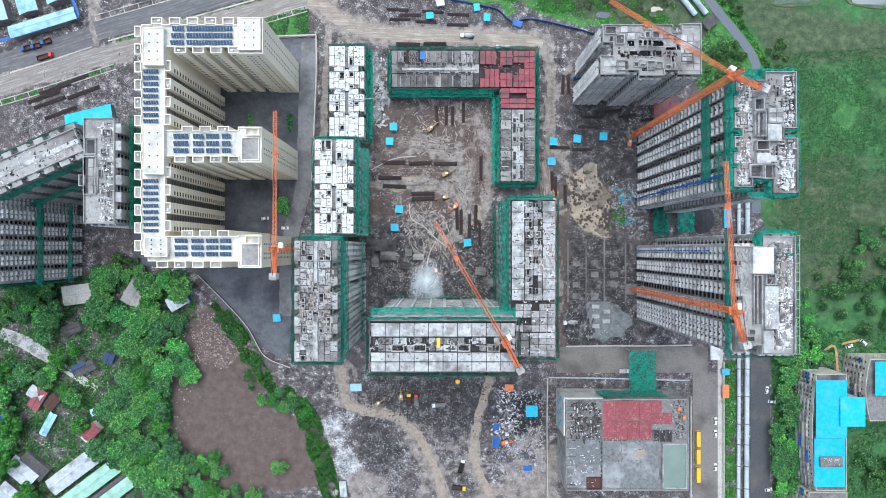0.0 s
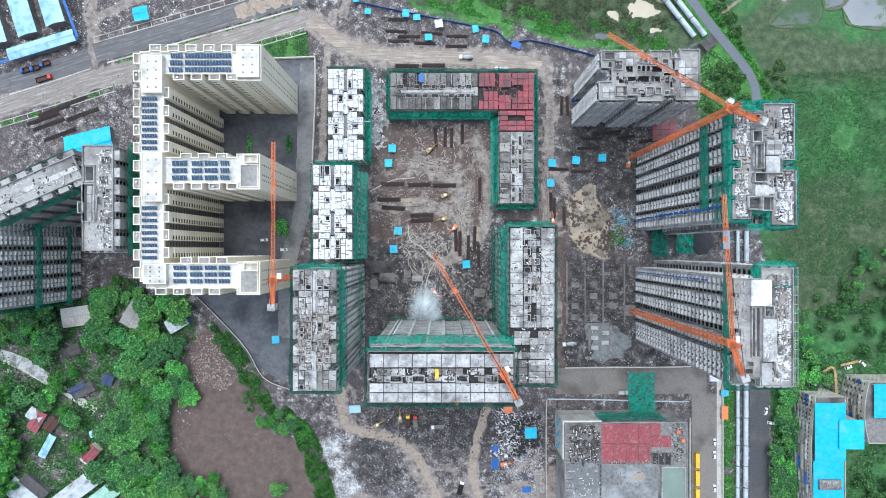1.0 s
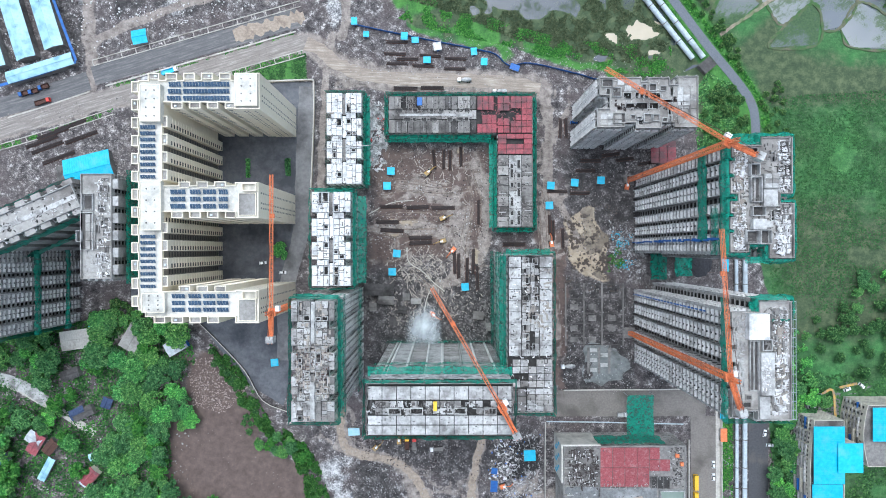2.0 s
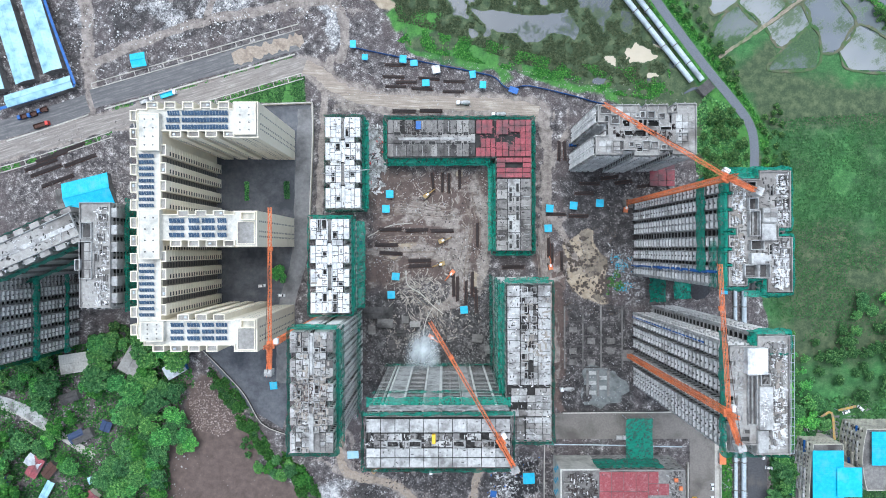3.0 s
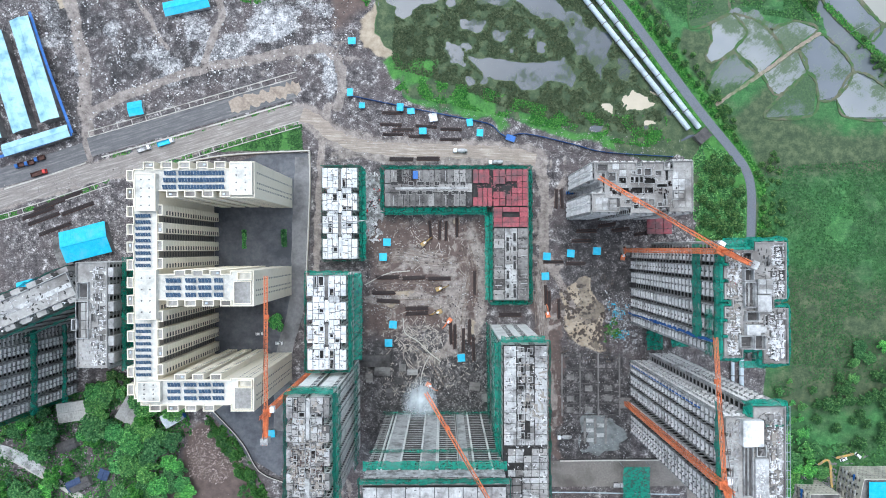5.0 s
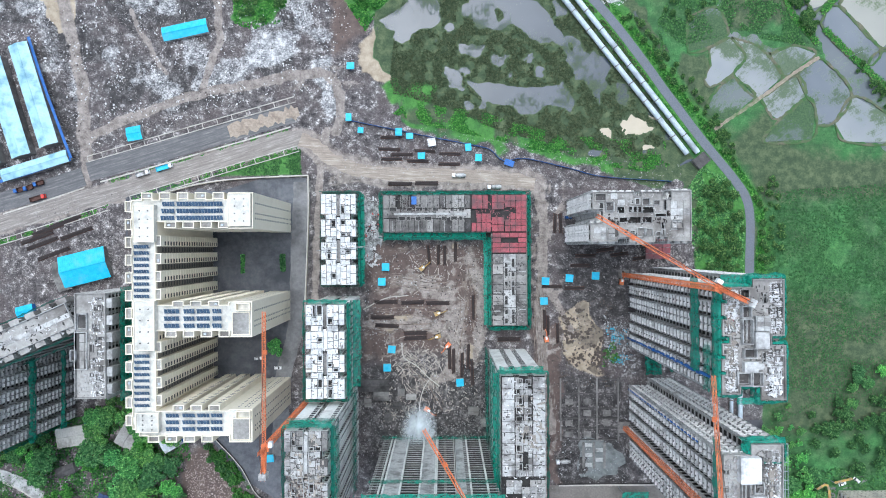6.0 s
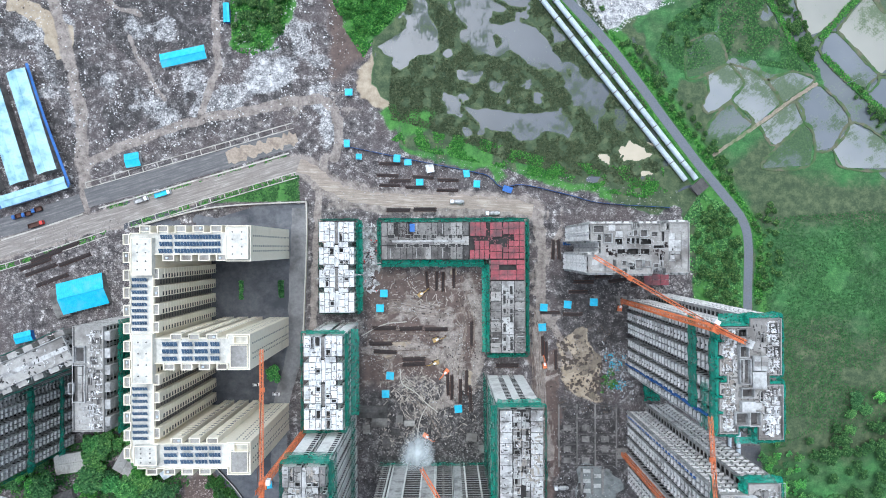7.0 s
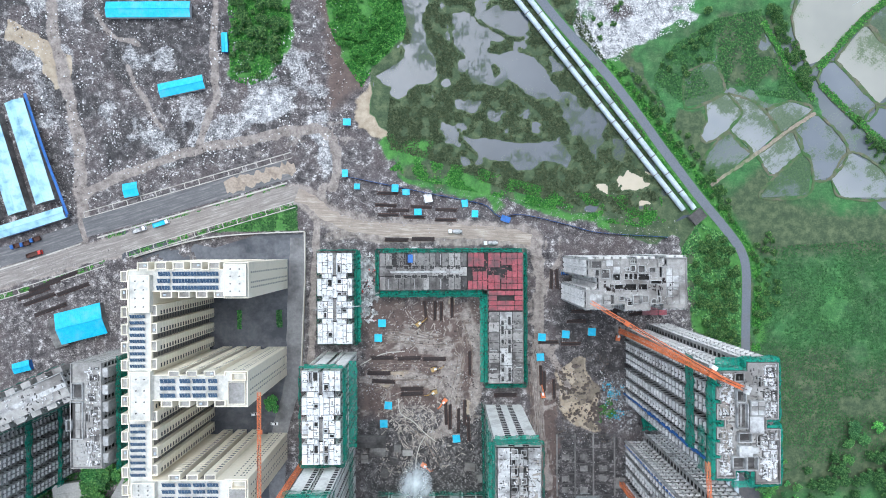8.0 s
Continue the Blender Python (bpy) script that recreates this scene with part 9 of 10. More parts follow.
# hoses and boards in the court
for pts in ([(-19.4, 25.7), (-18.1, 17.6), (-10.7, 12.7), (-4.2, 6.2), (2.3, 1.0)], [(-3.9, 4.6), (-7.1, -0.9), (-9.1, -8.4), (-9.5, -17.1)], [(-41.4, 45.2), (-28.4, 51.6), (-15.4, 53.2)]):
    hose = Build().tube([(p.x, p.y, height(p.x, p.y) + 0.12) for p in smooth_line(pts, 1.5)], 0.28, 6)
    single("pump_hose", hose, KERB, "pale concrete pump hose snaking over soil", "hose")
board_mesh = {w: Build().box(-w / 2, -0.22, -0.2, w / 2, 0.22, 0.09).mesh("board", TIMBER) for w in (2.4, 3.4, 4.4)}
deck = thing("board_pile", "pale timber boards scattered near a crane jib", "timber", (-10.7, 12.7, 0))
for k in range(110):
    p = (random.gauss(0, 7.5), random.gauss(0, 7.0))
    o = new("board", board_mesh[random.choice((2.4, 3.4, 4.4))])
    o.parent = deck
    o.matrix_basis = pose(*p, height(BASE[deck.name][0] + p[0], BASE[deck.name][1] + p[1]) + 0.02 * (k % 5), 0, 0, random.choice((40, 130, 20, 100)) + random.uniform(-15, 15))
deck = thing("board_pile", "weathered boards strewn beside reinforcement stacks", "timber", (-2.4, 74.2, 0))
for k in range(70):
    p = (random.gauss(0, 13), random.gauss(0, 9))
    o = new("board", board_mesh[random.choice((2.4, 3.4))])
    o.parent = deck
    o.matrix_basis = pose(*p, height(BASE[deck.name][0] + p[0], BASE[deck.name][1] + p[1]) + 0.02 * (k % 5), 0, 0, random.uniform(0, 180))


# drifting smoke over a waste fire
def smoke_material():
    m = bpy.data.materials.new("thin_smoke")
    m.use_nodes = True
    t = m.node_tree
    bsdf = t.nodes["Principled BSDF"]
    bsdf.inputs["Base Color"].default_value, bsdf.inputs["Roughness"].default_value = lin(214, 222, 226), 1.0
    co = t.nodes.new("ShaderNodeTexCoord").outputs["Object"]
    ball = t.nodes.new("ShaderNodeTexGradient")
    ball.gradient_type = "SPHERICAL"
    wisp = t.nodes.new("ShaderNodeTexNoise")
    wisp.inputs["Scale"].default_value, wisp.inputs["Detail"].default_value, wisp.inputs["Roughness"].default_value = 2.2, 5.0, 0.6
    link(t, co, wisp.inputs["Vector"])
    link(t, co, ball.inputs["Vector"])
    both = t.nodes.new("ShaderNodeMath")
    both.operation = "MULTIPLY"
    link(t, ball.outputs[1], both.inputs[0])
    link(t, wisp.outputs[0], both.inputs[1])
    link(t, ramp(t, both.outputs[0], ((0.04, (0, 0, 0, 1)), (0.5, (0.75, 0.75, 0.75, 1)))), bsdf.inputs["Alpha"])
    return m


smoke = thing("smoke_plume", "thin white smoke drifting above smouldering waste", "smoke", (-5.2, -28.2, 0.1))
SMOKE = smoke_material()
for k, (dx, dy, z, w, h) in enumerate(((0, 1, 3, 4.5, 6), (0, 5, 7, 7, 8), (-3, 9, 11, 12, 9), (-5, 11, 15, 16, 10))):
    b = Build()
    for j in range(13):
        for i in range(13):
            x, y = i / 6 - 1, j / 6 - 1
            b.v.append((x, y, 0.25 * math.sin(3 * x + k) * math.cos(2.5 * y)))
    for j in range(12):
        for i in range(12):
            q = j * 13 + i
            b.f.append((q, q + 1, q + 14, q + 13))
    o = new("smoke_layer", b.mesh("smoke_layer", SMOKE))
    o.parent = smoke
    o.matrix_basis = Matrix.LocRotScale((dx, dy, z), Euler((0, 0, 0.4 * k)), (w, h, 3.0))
fire = new("ash_heap", heap.mesh("ash_heap", mat("grey_ash", lin(96, 94, 92), lin(140, 138, 136), 1.2, 0.3, 0.9)))
fire.matrix_basis = Matrix.LocRotScale((-5.2, -28.2, 0), None, (0.35, 0.3, 0.3))
tagged(fire, "low heap of grey ash and waste", "heap")

# blue rails round the factory sheds
for pts in ([(-230.1, 201.1), (-219.7, 169.1), (-206.2, 132.2)], [(-250.5, 118.0), (-228.0, 124.3), (-206.2, 131.6)]):
    rail = thing("shed_canopy", "narrow blue sheet canopy along the factory sheds", "canopy", (*pts[0], 0))
    part("canopy_sheet", ribbon(pts, 1.6, 4.3, 4.45), BLUE, rail)
    for p in smooth_line(pts, 9.0):
        part("post", Build().bar((p.x, p.y, -0.3), (p.x, p.y, 4.3), 0.16), STEEL, rail)

# ---- trees and undergrowth ----
def leafy(b, r, cx, cy, cz, rx, rz, count, size):
    """Leaf sprays over one lobe of a crown."""
    for _ in range(count):
        t, h = r.uniform(0, 2 * math.pi), r.uniform(-0.2, 1.0)
        k = math.sqrt(max(0.0, 1 - h * h)) * r.uniform(0.75, 1.12)
        p = Vector((cx + math.cos(t) * k * rx, cy + math.sin(t) * k * rx, cz + h * rz * r.uniform(0.8, 1.15)))
        n = Vector((math.cos(t) * k, math.sin(t) * k, h + 0.7)) + Vector((r.uniform(-.6, .6), r.uniform(-.6, .6), r.uniform(-.3, .3)))
        n.normalize()
        s = n.orthogonal().normalized()
        s = (s * math.cos(t * 3) + n.cross(s) * math.sin(t * 3)) * size * r.uniform(0.6, 1.2)
        q = n.cross(s) * r.uniform(0.5, 0.9)
        i = len(b.v)
        b.v += [tuple(p - s), tuple(p - q * 0.8 + n * 0.1), tuple(p + s * 1.1 - n * 0.12), tuple(p + q)]
        b.f.append((i, i + 1, i + 2, i + 3))


def tree_meshes(seed, spread, tall, lobes, size, leaf):
    """Trunk with limbs, and a crown of many uneven lobes of leaf sprays."""
    r = random.Random(seed)
    trunk = Build()
    trunk.tube([(0, 0, -0.6), (0.1, 0.05, tall * 0.3), (r.uniform(-.4, .4), r.uniform(-.4, .4), tall * 0.6)], 0.28, 7)
    crown = Build()
    for k in range(lobes):
        t = 2.4 * k + r.uniform(-0.5, 0.5)
        d = spread * 0.86 * math.sqrt((k + 0.3) / lobes) * r.uniform(0.8, 1.12)
        lx, ly = math.cos(t) * d, math.sin(t) * d
        lz = tall * (0.86 - 0.42 * (d / spread) ** 2 + r.uniform(-0.1, 0.1))
        if k % 2 == 0:
            trunk.bar((0.1, 0, tall * 0.35), (lx * 0.8, ly * 0.8, lz), 0.16)
        rr = spread * r.uniform(0.17, 0.32)
        leafy(crown, r, lx, ly, lz, rr, rr * 0.85, int(8.5 * rr * rr / size ** 2) + 14, size)
    return trunk.mesh("trunk", BARK), crown.mesh("crown", leaf)


SHAPES = ((1, 5.2, 9, 22), (2, 4.2, 8, 18), (3, 6.0, 10, 26), (4, 3.4, 7, 14), (5, 5.0, 8.5, 20), (6, 2.6, 5, 10), (7, 4.6, 8, 18), (8, 3.2, 6, 13))
TREES = [tree_meshes(*s, 0.46, LEAF if s[0] < 7 else WEED) for s in SHAPES]
SHRUBS = [tree_meshes(*s, 0.72, LEAF)[1] for s in SHAPES]
LABELS = ("broad dark green tree in dense woodland", "bright green tree in the village woods", "round dark green roadside tree")


def tree(x, y, which, scale, label):
    ob = thing("tree", label, "tree", (x, y, low(x, y)), random.uniform(0, 360), "trees")
    ob.scale = (scale, scale, scale * random.uniform(0.85, 1.1))
    for nm, me in zip(("trunk", "crown"), TREES[which]):
        c = new(nm, me)
        c.parent = ob


inside = within
placed = []


def joined(name, label, spots, leaf):
    """Small trees that nobody could count, as one mesh."""
    vs, fs, base = [], [], 0
    for x, y, which, scale in spots:
        me = SHRUBS[which]
        co = np.empty(len(me.vertices) * 3, np.float32)
        me.vertices.foreach_get("co", co)
        co = co.reshape(-1, 3) * scale
        t = random.uniform(0, 6.28)
        c, s = math.cos(t), math.sin(t)
        co = np.stack([co[:, 0] * c - co[:, 1] * s + x, co[:, 0] * s + co[:, 1] * c + y, co[:, 2] + low(x, y) - 1.2 * scale], -1)
        vs.append(co)
        fs.append(np.arange(len(co)).reshape(-1, 4) + base)
        base += len(co)
    me = bpy.data.meshes.new(name)
    me.from_pydata(np.concatenate(vs).tolist(), [], np.concatenate(fs).tolist())
    me.materials.append(leaf)
    return tagged(new(name, me), label, "shrubs", kind="stuff")


def wood(pts, count, gap, label, kinds, smin=0.7, smax=1.15, keep=(), shrub=False):
    """Trees strewn over an outline, no nearer to each other than gap, and clear of the round places in keep."""
    xs, ys = [p[0] for p in pts], [p[1] for p in pts]
    made, tries, spots = 0, 0, []
    while made < count and tries < count * 30:
        tries += 1
        p = (random.uniform(min(xs), max(xs)), random.uniform(min(ys), max(ys)))
        if not inside(p, pts) or on_road(*p, 5.0) or any(math.dist(p, q) < gap for q in placed) or any(math.dist(p, k[:2]) < k[2] + 2.2 for k in keep):
            continue
        placed.append(p)
        made += 1
        if shrub:
            spots.append((*p, random.choice(kinds), random.uniform(smin, smax)))
        else:
            tree(*p, random.choice(kinds), random.uniform(smin, smax), label)
    if spots:
        joined("shrubs", label, spots, SHRUBLEAF if label in LABELS else CREEPER if "wall" in label else WEED if "bright" in label else SCRUB)


CLEAR = [(-210.5, -126.9, 11), (-201.1, -133.1, 12), (-183.9, -136.3, 10), (-218.3, -132.5, 9), (-208.6, -25.9, 11), (-176.5, -25.3, 8), (-152.2, -30.4, 7), (-232.5, -90.4, 8), (-226.4, -100.1, 10), (-202.1, -107.2, 8), (-215.0, -96.8, 10),
         (-208.6, -68.3, 7), (-192.4, -67.7, 12), (-200.5, -64.4, 8), (-197.2, -51.5, 8), (-240.9, -127.9, 10), (-250.0, -139.6, 7), (-212.8, -46.0, 7), (-242.6, -53.8, 9), (-230.6, -61.2, 7), (-250.7, -51.5, 9), (-191.7, -62.5, 7), (-205.3, -68.3, 8), (-224.1, -87.8, 8), (-233.5, -82.9, 8), (-234.5, -124.7, 10), (-192.4, -138.3, 9), (-202.1, -90.4, 6), (-218.3, -106.5, 8), (-234.5, -106.5, 6), (-189.1, -51.5, 6), (-195.0, -123.4, 8), (-173.6, -135.7, 8), (-251.9, -94.2, 5)]
wood([(-266.8, -25.6), (-234.5, -20.7), (-189.1, -12.6), (-147.0, -12.6), (-142.2, -38.5), (-156.7, -51.5), (-156.7, -64.4), (-156.7, -103.3), (-147.0, -116.3), (-145.4, -148.6), (-266.8, -148.6)], 165, 4.3, LABELS[0], (0, 1, 2, 2, 3, 4, 4, 6), 0.75, 1.4, CLEAR + [(-214.0, -108.0, 13), (-228.0, -96.0, 12), (-226.0, -112.0, 9), (-198.0, -70.0, 11)])
wood([(-156.7, -51.5), (-143.8, -54.7), (-140.5, -77.4), (-153.5, -70.9)], 8, 4, LABELS[0], (0, 4, 2), 0.7, 1.0)
wood([(-176.2, -113.0), (-124.4, -116.3), (-119.5, -148.6), (-176.2, -148.6)], 34, 4.2, LABELS[1], (0, 4, 6, 1), 0.6, 1.0)
wood([(-119.5, -132.5), (-101.7, -135.7), (-98.4, -148.6), (-119.5, -148.6)], 6, 4, LABELS[0], (1, 4), 0.7, 1.0)
wood([(-266.8, -148.6), (-53.1, -148.6), (-53.1, -200.5), (-266.8, -200.5)], 90, 7, LABELS[0], (0, 2, 4), 0.8, 1.2, shrub=True)
wood([(-135.7, -28.8), (-124.4, -38.5), (-114.6, -51.5), (-116.3, -56.3), (-126.0, -45.0)], 8, 3, LABELS[1], (7, 5), 0.5, 0.8, shrub=True)
wood([(-105.6, -83.9), (-92.0, -77.4), (-77.4, -85.5), (-74.2, -96.8), (-85.5, -90.4), (-98.4, -90.4)], 14, 3.2, LABELS[1], (0, 6, 7, 4), 0.6, 0.9)
for p, k in (((-242.0, -99.0), 1.7), ((-246.0, -119.0), 1.6), ((-169.5, -73.0), 1.5), ((-205.0, -99.5), 1.2)):
    tree(*p, 6, k, LABELS[1])
for p in ((-92.6, -123.4), (-90.4, 24.6)):
    tree(*p, 4, 1.0, LABELS[2])
wood([(-130.8, -30.4), (-117.9, -38.5), (-106.5, -58.0), (-98.4, -70.9), (-101.7, -80.6), (-111.4, -66.1), (-126.0, -45.0)], 26, 2.6, "creeper-grown bush along the boundary wall", (3, 5, 7, 6), 0.35, 0.7, shrub=True)
wood([(-77.4, -83.9), (-69.3, -100.1), (-58.0, -142.2), (-66.1, -145.4), (-75.8, -116.3), (-83.9, -90.4)], 30, 2.6, "tangled green bush along the boundary wall", (3, 5, 7, 6), 0.35, 0.7, shrub=True)
wood([(-198.1, -12.1), (-173.7, 0.8), (-172.2, -28.4), (-199.8, -28.3)], 16, 3.2, "bush beside the netted wing", (0, 3, 5, 6), 0.5, 0.9, shrub=True)
wood([(-114.6, -66.1), (-104.3, -61.2), (-101.7, -72.5), (-111.4, -80.6)], 5, 3, LABELS[1], (7, 5), 0.5, 0.8, shrub=True)
wood([(188.5, -54.7), (212.4, -45.0), (217.3, -64.4), (203.4, -77.4), (203.4, -142.2), (188.5, -142.2)], 48, 3.8, LABELS[2], (0, 2, 4, 1), 0.7, 1.1)
wood([(212.4, -9.4), (296.6, 0.3), (296.6, -51.5), (231.9, -48.3), (212.4, -38.5)], 44, 4.2, LABELS[2], (0, 1, 2, 4), 0.6, 1.0, shrub=True)
wood([(232.0, 12.0), (296.6, 16.0), (296.6, 0.0), (236.0, -9.0)], 16, 4.2, LABELS[2], (0, 1, 2, 4), 0.6, 1.0)
wood([(186.0, -22.0), (204.0, -30.0), (212.0, -46.0), (190.0, -52.0)], 14, 3.6, LABELS[2], (3, 5, 1), 0.7, 1.0)
wood([(231.9, -103.3), (296.6, -96.8), (296.6, -168.1), (235.1, -168.1)], 44, 4.4, LABELS[2], (0, 2, 4, 6), 0.75, 1.2, shrub=True)
wood([(192.4, -9.4), (202.7, -9.4), (212.4, -38.5), (199.5, -51.5)], 8, 4, LABELS[2], (3, 5), 0.6, 0.9)
wood([(154.5, 124.3), (170.7, 117.7), (178.4, 98.3), (177.6, 59.4), (164.0, 53.0), (154.3, 66.0), (149.6, 98.4)], 40, 3.8, "bushy green tree at the marsh's edge", (0, 1, 3, 5, 6), 0.5, 0.9, shrub=True)
wood([(182.0, 114.4), (195.0, 120.9), (199.7, 78.7), (183.4, 59.4)], 26, 3.8, "bushy green tree beside the narrow road", (3, 5, 7), 0.5, 0.85, shrub=True)
wood([(104.7, 218.5), (116.0, 211.9), (146.6, 176.2), (170.8, 140.4), (177.2, 124.2), (164.3, 130.7), (138.5, 168.1), (115.9, 195.7)], 46, 3.2, "small green tree beside the narrow road", (3, 5, 7), 0.4, 0.8, shrub=True)
wood([(125.8, 218.4), (151.7, 231.2), (158.2, 247.3), (164.6, 234.3), (148.4, 208.5)], 14, 3.5, "small green tree beside the paddy fields", (3, 5, 7), 0.4, 0.8, shrub=True)
wood([(195.4, 253.6), (206.7, 234.1), (219.5, 208.2), (214.7, 201.7), (201.8, 224.4), (192.2, 247.1)], 46, 1.8, "small tree on a field bank", (0, 3, 2), 0.22, 0.55, shrub=True)
wood([(238.9, 190.3), (260.8, 170.7), (271.1, 156.1), (258.2, 159.4), (238.8, 180.5)], 26, 1.8, "small tree on a field bank", (0, 3), 0.22, 0.5, shrub=True)
wood([(-115.5, 261.7), (-80.8, 261.6), (-82.2, 232.4), (-91.4, 209.8), (-113.5, 209.9)], 44, 3.4, "dense green scrub tree on rubble ground", (0, 3, 5, 6, 7), 0.5, 0.9, shrub=True)
wood([(-58.7, 267.9), (-13.3, 267.7), (-16.0, 235.3), (-34.6, 212.7), (-50.8, 229.0)], 46, 3.6, "dense bright green scrub tree by the pond", (5, 6, 7, 7), 0.5, 0.9, shrub=True)
wood([(90.2, 241.2), (106.5, 254.1), (112.9, 247.5), (96.7, 231.5)], 6, 4, "small green tree on white rubble", (5, 7), 0.5, 0.8, shrub=True)


def tufts(name, label, pts, count, size, leaf, tall=0.5, edge=None, clump=9.0, level=0.5, seed=1):
    """Weeds strewn over an outline in uneven patches, as one mesh."""
    r, b = random.Random(seed), Build()
    xs, ys = [p[0] for p in pts], [p[1] for p in pts]
    made = tries = 0
    while made < count and tries < count * 12:
        tries += 1
        x, y = r.uniform(min(xs), max(xs)), r.uniform(min(ys), max(ys))
        if not inside((x, y), pts) or noise.noise((x / clump, y / clump, seed)) * 0.5 + 0.5 < level + r.uniform(-0.1, 0.1) or on_road(x, y):
            continue
        z = low(x, y)
        if z < -0.2:
            continue
        made += 1
        k = size * r.uniform(0.5, 1.3)
        t = r.uniform(0, 6.3)
        i = len(b.v)
        up = r.uniform(0.3, 1.0) * tall
        for a, h in ((0, 0.05), (1.7, 0.6), (3.3, 1.0), (4.8, 0.5)):
            b.v.append((x + math.cos(t + a) * k, y + math.sin(t + a) * k, z + 0.02 + up * h))
        b.f.append((i, i + 1, i + 2, i + 3))
    return single(name, b, leaf, label, "plants", kind="stuff")


tufts("hedge", "tangle of bright creepers along the wall", [(-132.5, -28.8), (-117.9, -38.5), (-106.5, -58.0), (-98.4, -72.5), (-79.0, -83.9), (-67.7, -103.3), (-58.0, -142.2), (-67.7, -145.4), (-77.4, -116.3), (-85.5, -92.0), (-101.7, -80.6), (-111.4, -64.4), (-126.0, -45.0)], 8000, 0.5, CREEPER, 1.6, clump=6, level=0.5, seed=2)
tufts("weeds", "bright green weeds along the blue fence", [(-23.6, 157.6), (-0.9, 149.7), (38.0, 141.7), (80.0, 129.8), (135.1, 121.2), (131.9, 140.6), (76.9, 144.1), (44.5, 152.4), (25.1, 159.0), (5.6, 160.7), (-13.8, 165.6)], 6000, 0.45, WEED, 0.7, clump=9, level=0.56, seed=3)
tufts("reeds", "olive marsh reeds standing in shallow water", [(-23.3, 199.7), (-4.5, 276.7), (77.2, 262.6), (117.1, 186.7), (137.0, 147.1), (119.3, 129.0), (76.3, 138.0), (40.5, 146.0), (6.1, 160.9), (-26.2, 170.0)], 26000, 0.42, REED, 0.8, clump=6, level=0.42, seed=4)

tufts("weeds", "bright verge weeds between pipeline and road", [(59.5, 254.3), (77.3, 234.1), (122.4, 181.1), (153.0, 138.9), (148.7, 136.6), (109.4, 187.7), (64.3, 244.6)], 3500, 0.5, WEED, 0.6, clump=8, level=0.4, seed=6)
tufts("weeds", "bright scrub along the narrow road", [(101.5, 220.1), (116.0, 205.5), (141.7, 169.7), (174.0, 127.4), (188.4, 104.7), (188.2, 52.8), (182.7, 52.9), (178.7, 111.2), (138.5, 164.9), (103.1, 215.2)], 6000, 0.6, WEED, 0.9, clump=9, level=0.42, seed=7)
tufts("weeds", "weeds in overgrown paddy fields", [(127.8, 208.7), (135.1, 225.0), (163.2, 242.9), (189.4, 248.2), (203.7, 217.4), (212.7, 195.6), (169.4, 202.2), (144.0, 196.0), (131.3, 185.2)], 7000, 0.5, UNDER, 0.5, clump=10, level=0.42, seed=10)
tufts("weeds", "weeds along the carriageway verge", [(-112.9, 126.9), (-76.9, 137.7), (-76.3, 122.8), (-134.1, 121.8)], 1200, 0.45, UNDER, 0.5, clump=6, level=0.46, seed=11)
tufts("weeds", "weeds on the road's median", [(-190.9, 119.8), (-150.3, 131.3), (-83.6, 150.4), (-83.6, 148.1), (-150.3, 129.0), (-190.0, 117.2)], 900, 0.4, WEED, 0.4, clump=6, level=0.45, seed=12)
tufts("weeds", "green verge between pipes and kerb", [(160.9, -64.4), (167.1, -64.4), (167.1, -148.6), (160.9, -148.6)], 2500, 0.5, WEED, 0.8, clump=7, level=0.35, seed=13)
tufts("undergrowth", "dark undergrowth below the village trees", [(-266.8, -19.1), (-147.0, -12.6), (-140.5, -38.5), (-156.7, -64.4), (-150.3, -148.6), (-266.8, -148.6)], 24000, 0.55, UNDER, 0.9, clump=7, level=0.46, seed=14)
tufts("weeds", "bright weeds in the village clearings", [(-266.8, -19.1), (-147.0, -12.6), (-140.5, -38.5), (-156.7, -64.4), (-150.3, -148.6), (-266.8, -148.6)], 9000, 0.5, WEED, 0.8, clump=9, level=0.52, seed=18)
tufts("undergrowth", "dark undergrowth below roadside trees", [(188.5, -51.5), (296.6, -38.5), (296.6, -148.6), (188.5, -148.6)], 9000, 0.6, UNDER, 0.7, clump=12, level=0.4, seed=15)
tufts("scrub", "scrub on the rubble ground", [(-116.4, 274.7), (-79.7, 274.5), (-80.9, 235.6), (-88.2, 209.8), (-104.4, 206.0), (-114.8, 209.9)], 4500, 0.6, WEED, 0.9, clump=11, level=0.45, seed=16)
tufts("scrub", "scrub between marsh and concrete tower", [(152.9, 125.9), (179.7, 114.5), (179.5, 52.9), (150.4, 62.7), (143.1, 111.4)], 7000, 0.55, LEAF, 0.9, clump=9, level=0.4, seed=17)

tufts("meadow_grass", "long green meadow grass in windswept drifts", [(189.0, 112.0), (296.0, 118.0), (296.0, 46.0), (189.0, 46.0)], 12000, 0.4, MEADOW, 0.5, clump=14, level=0.36, seed=41)
tufts("meadow_grass", "olive meadow grass flattened by wind", [(186.0, 46.0), (296.0, 46.0), (296.0, -12.0), (214.0, -12.0), (192.0, -24.0)], 9000, 0.4, MEADOW, 0.5, clump=14, level=0.4, seed=42)


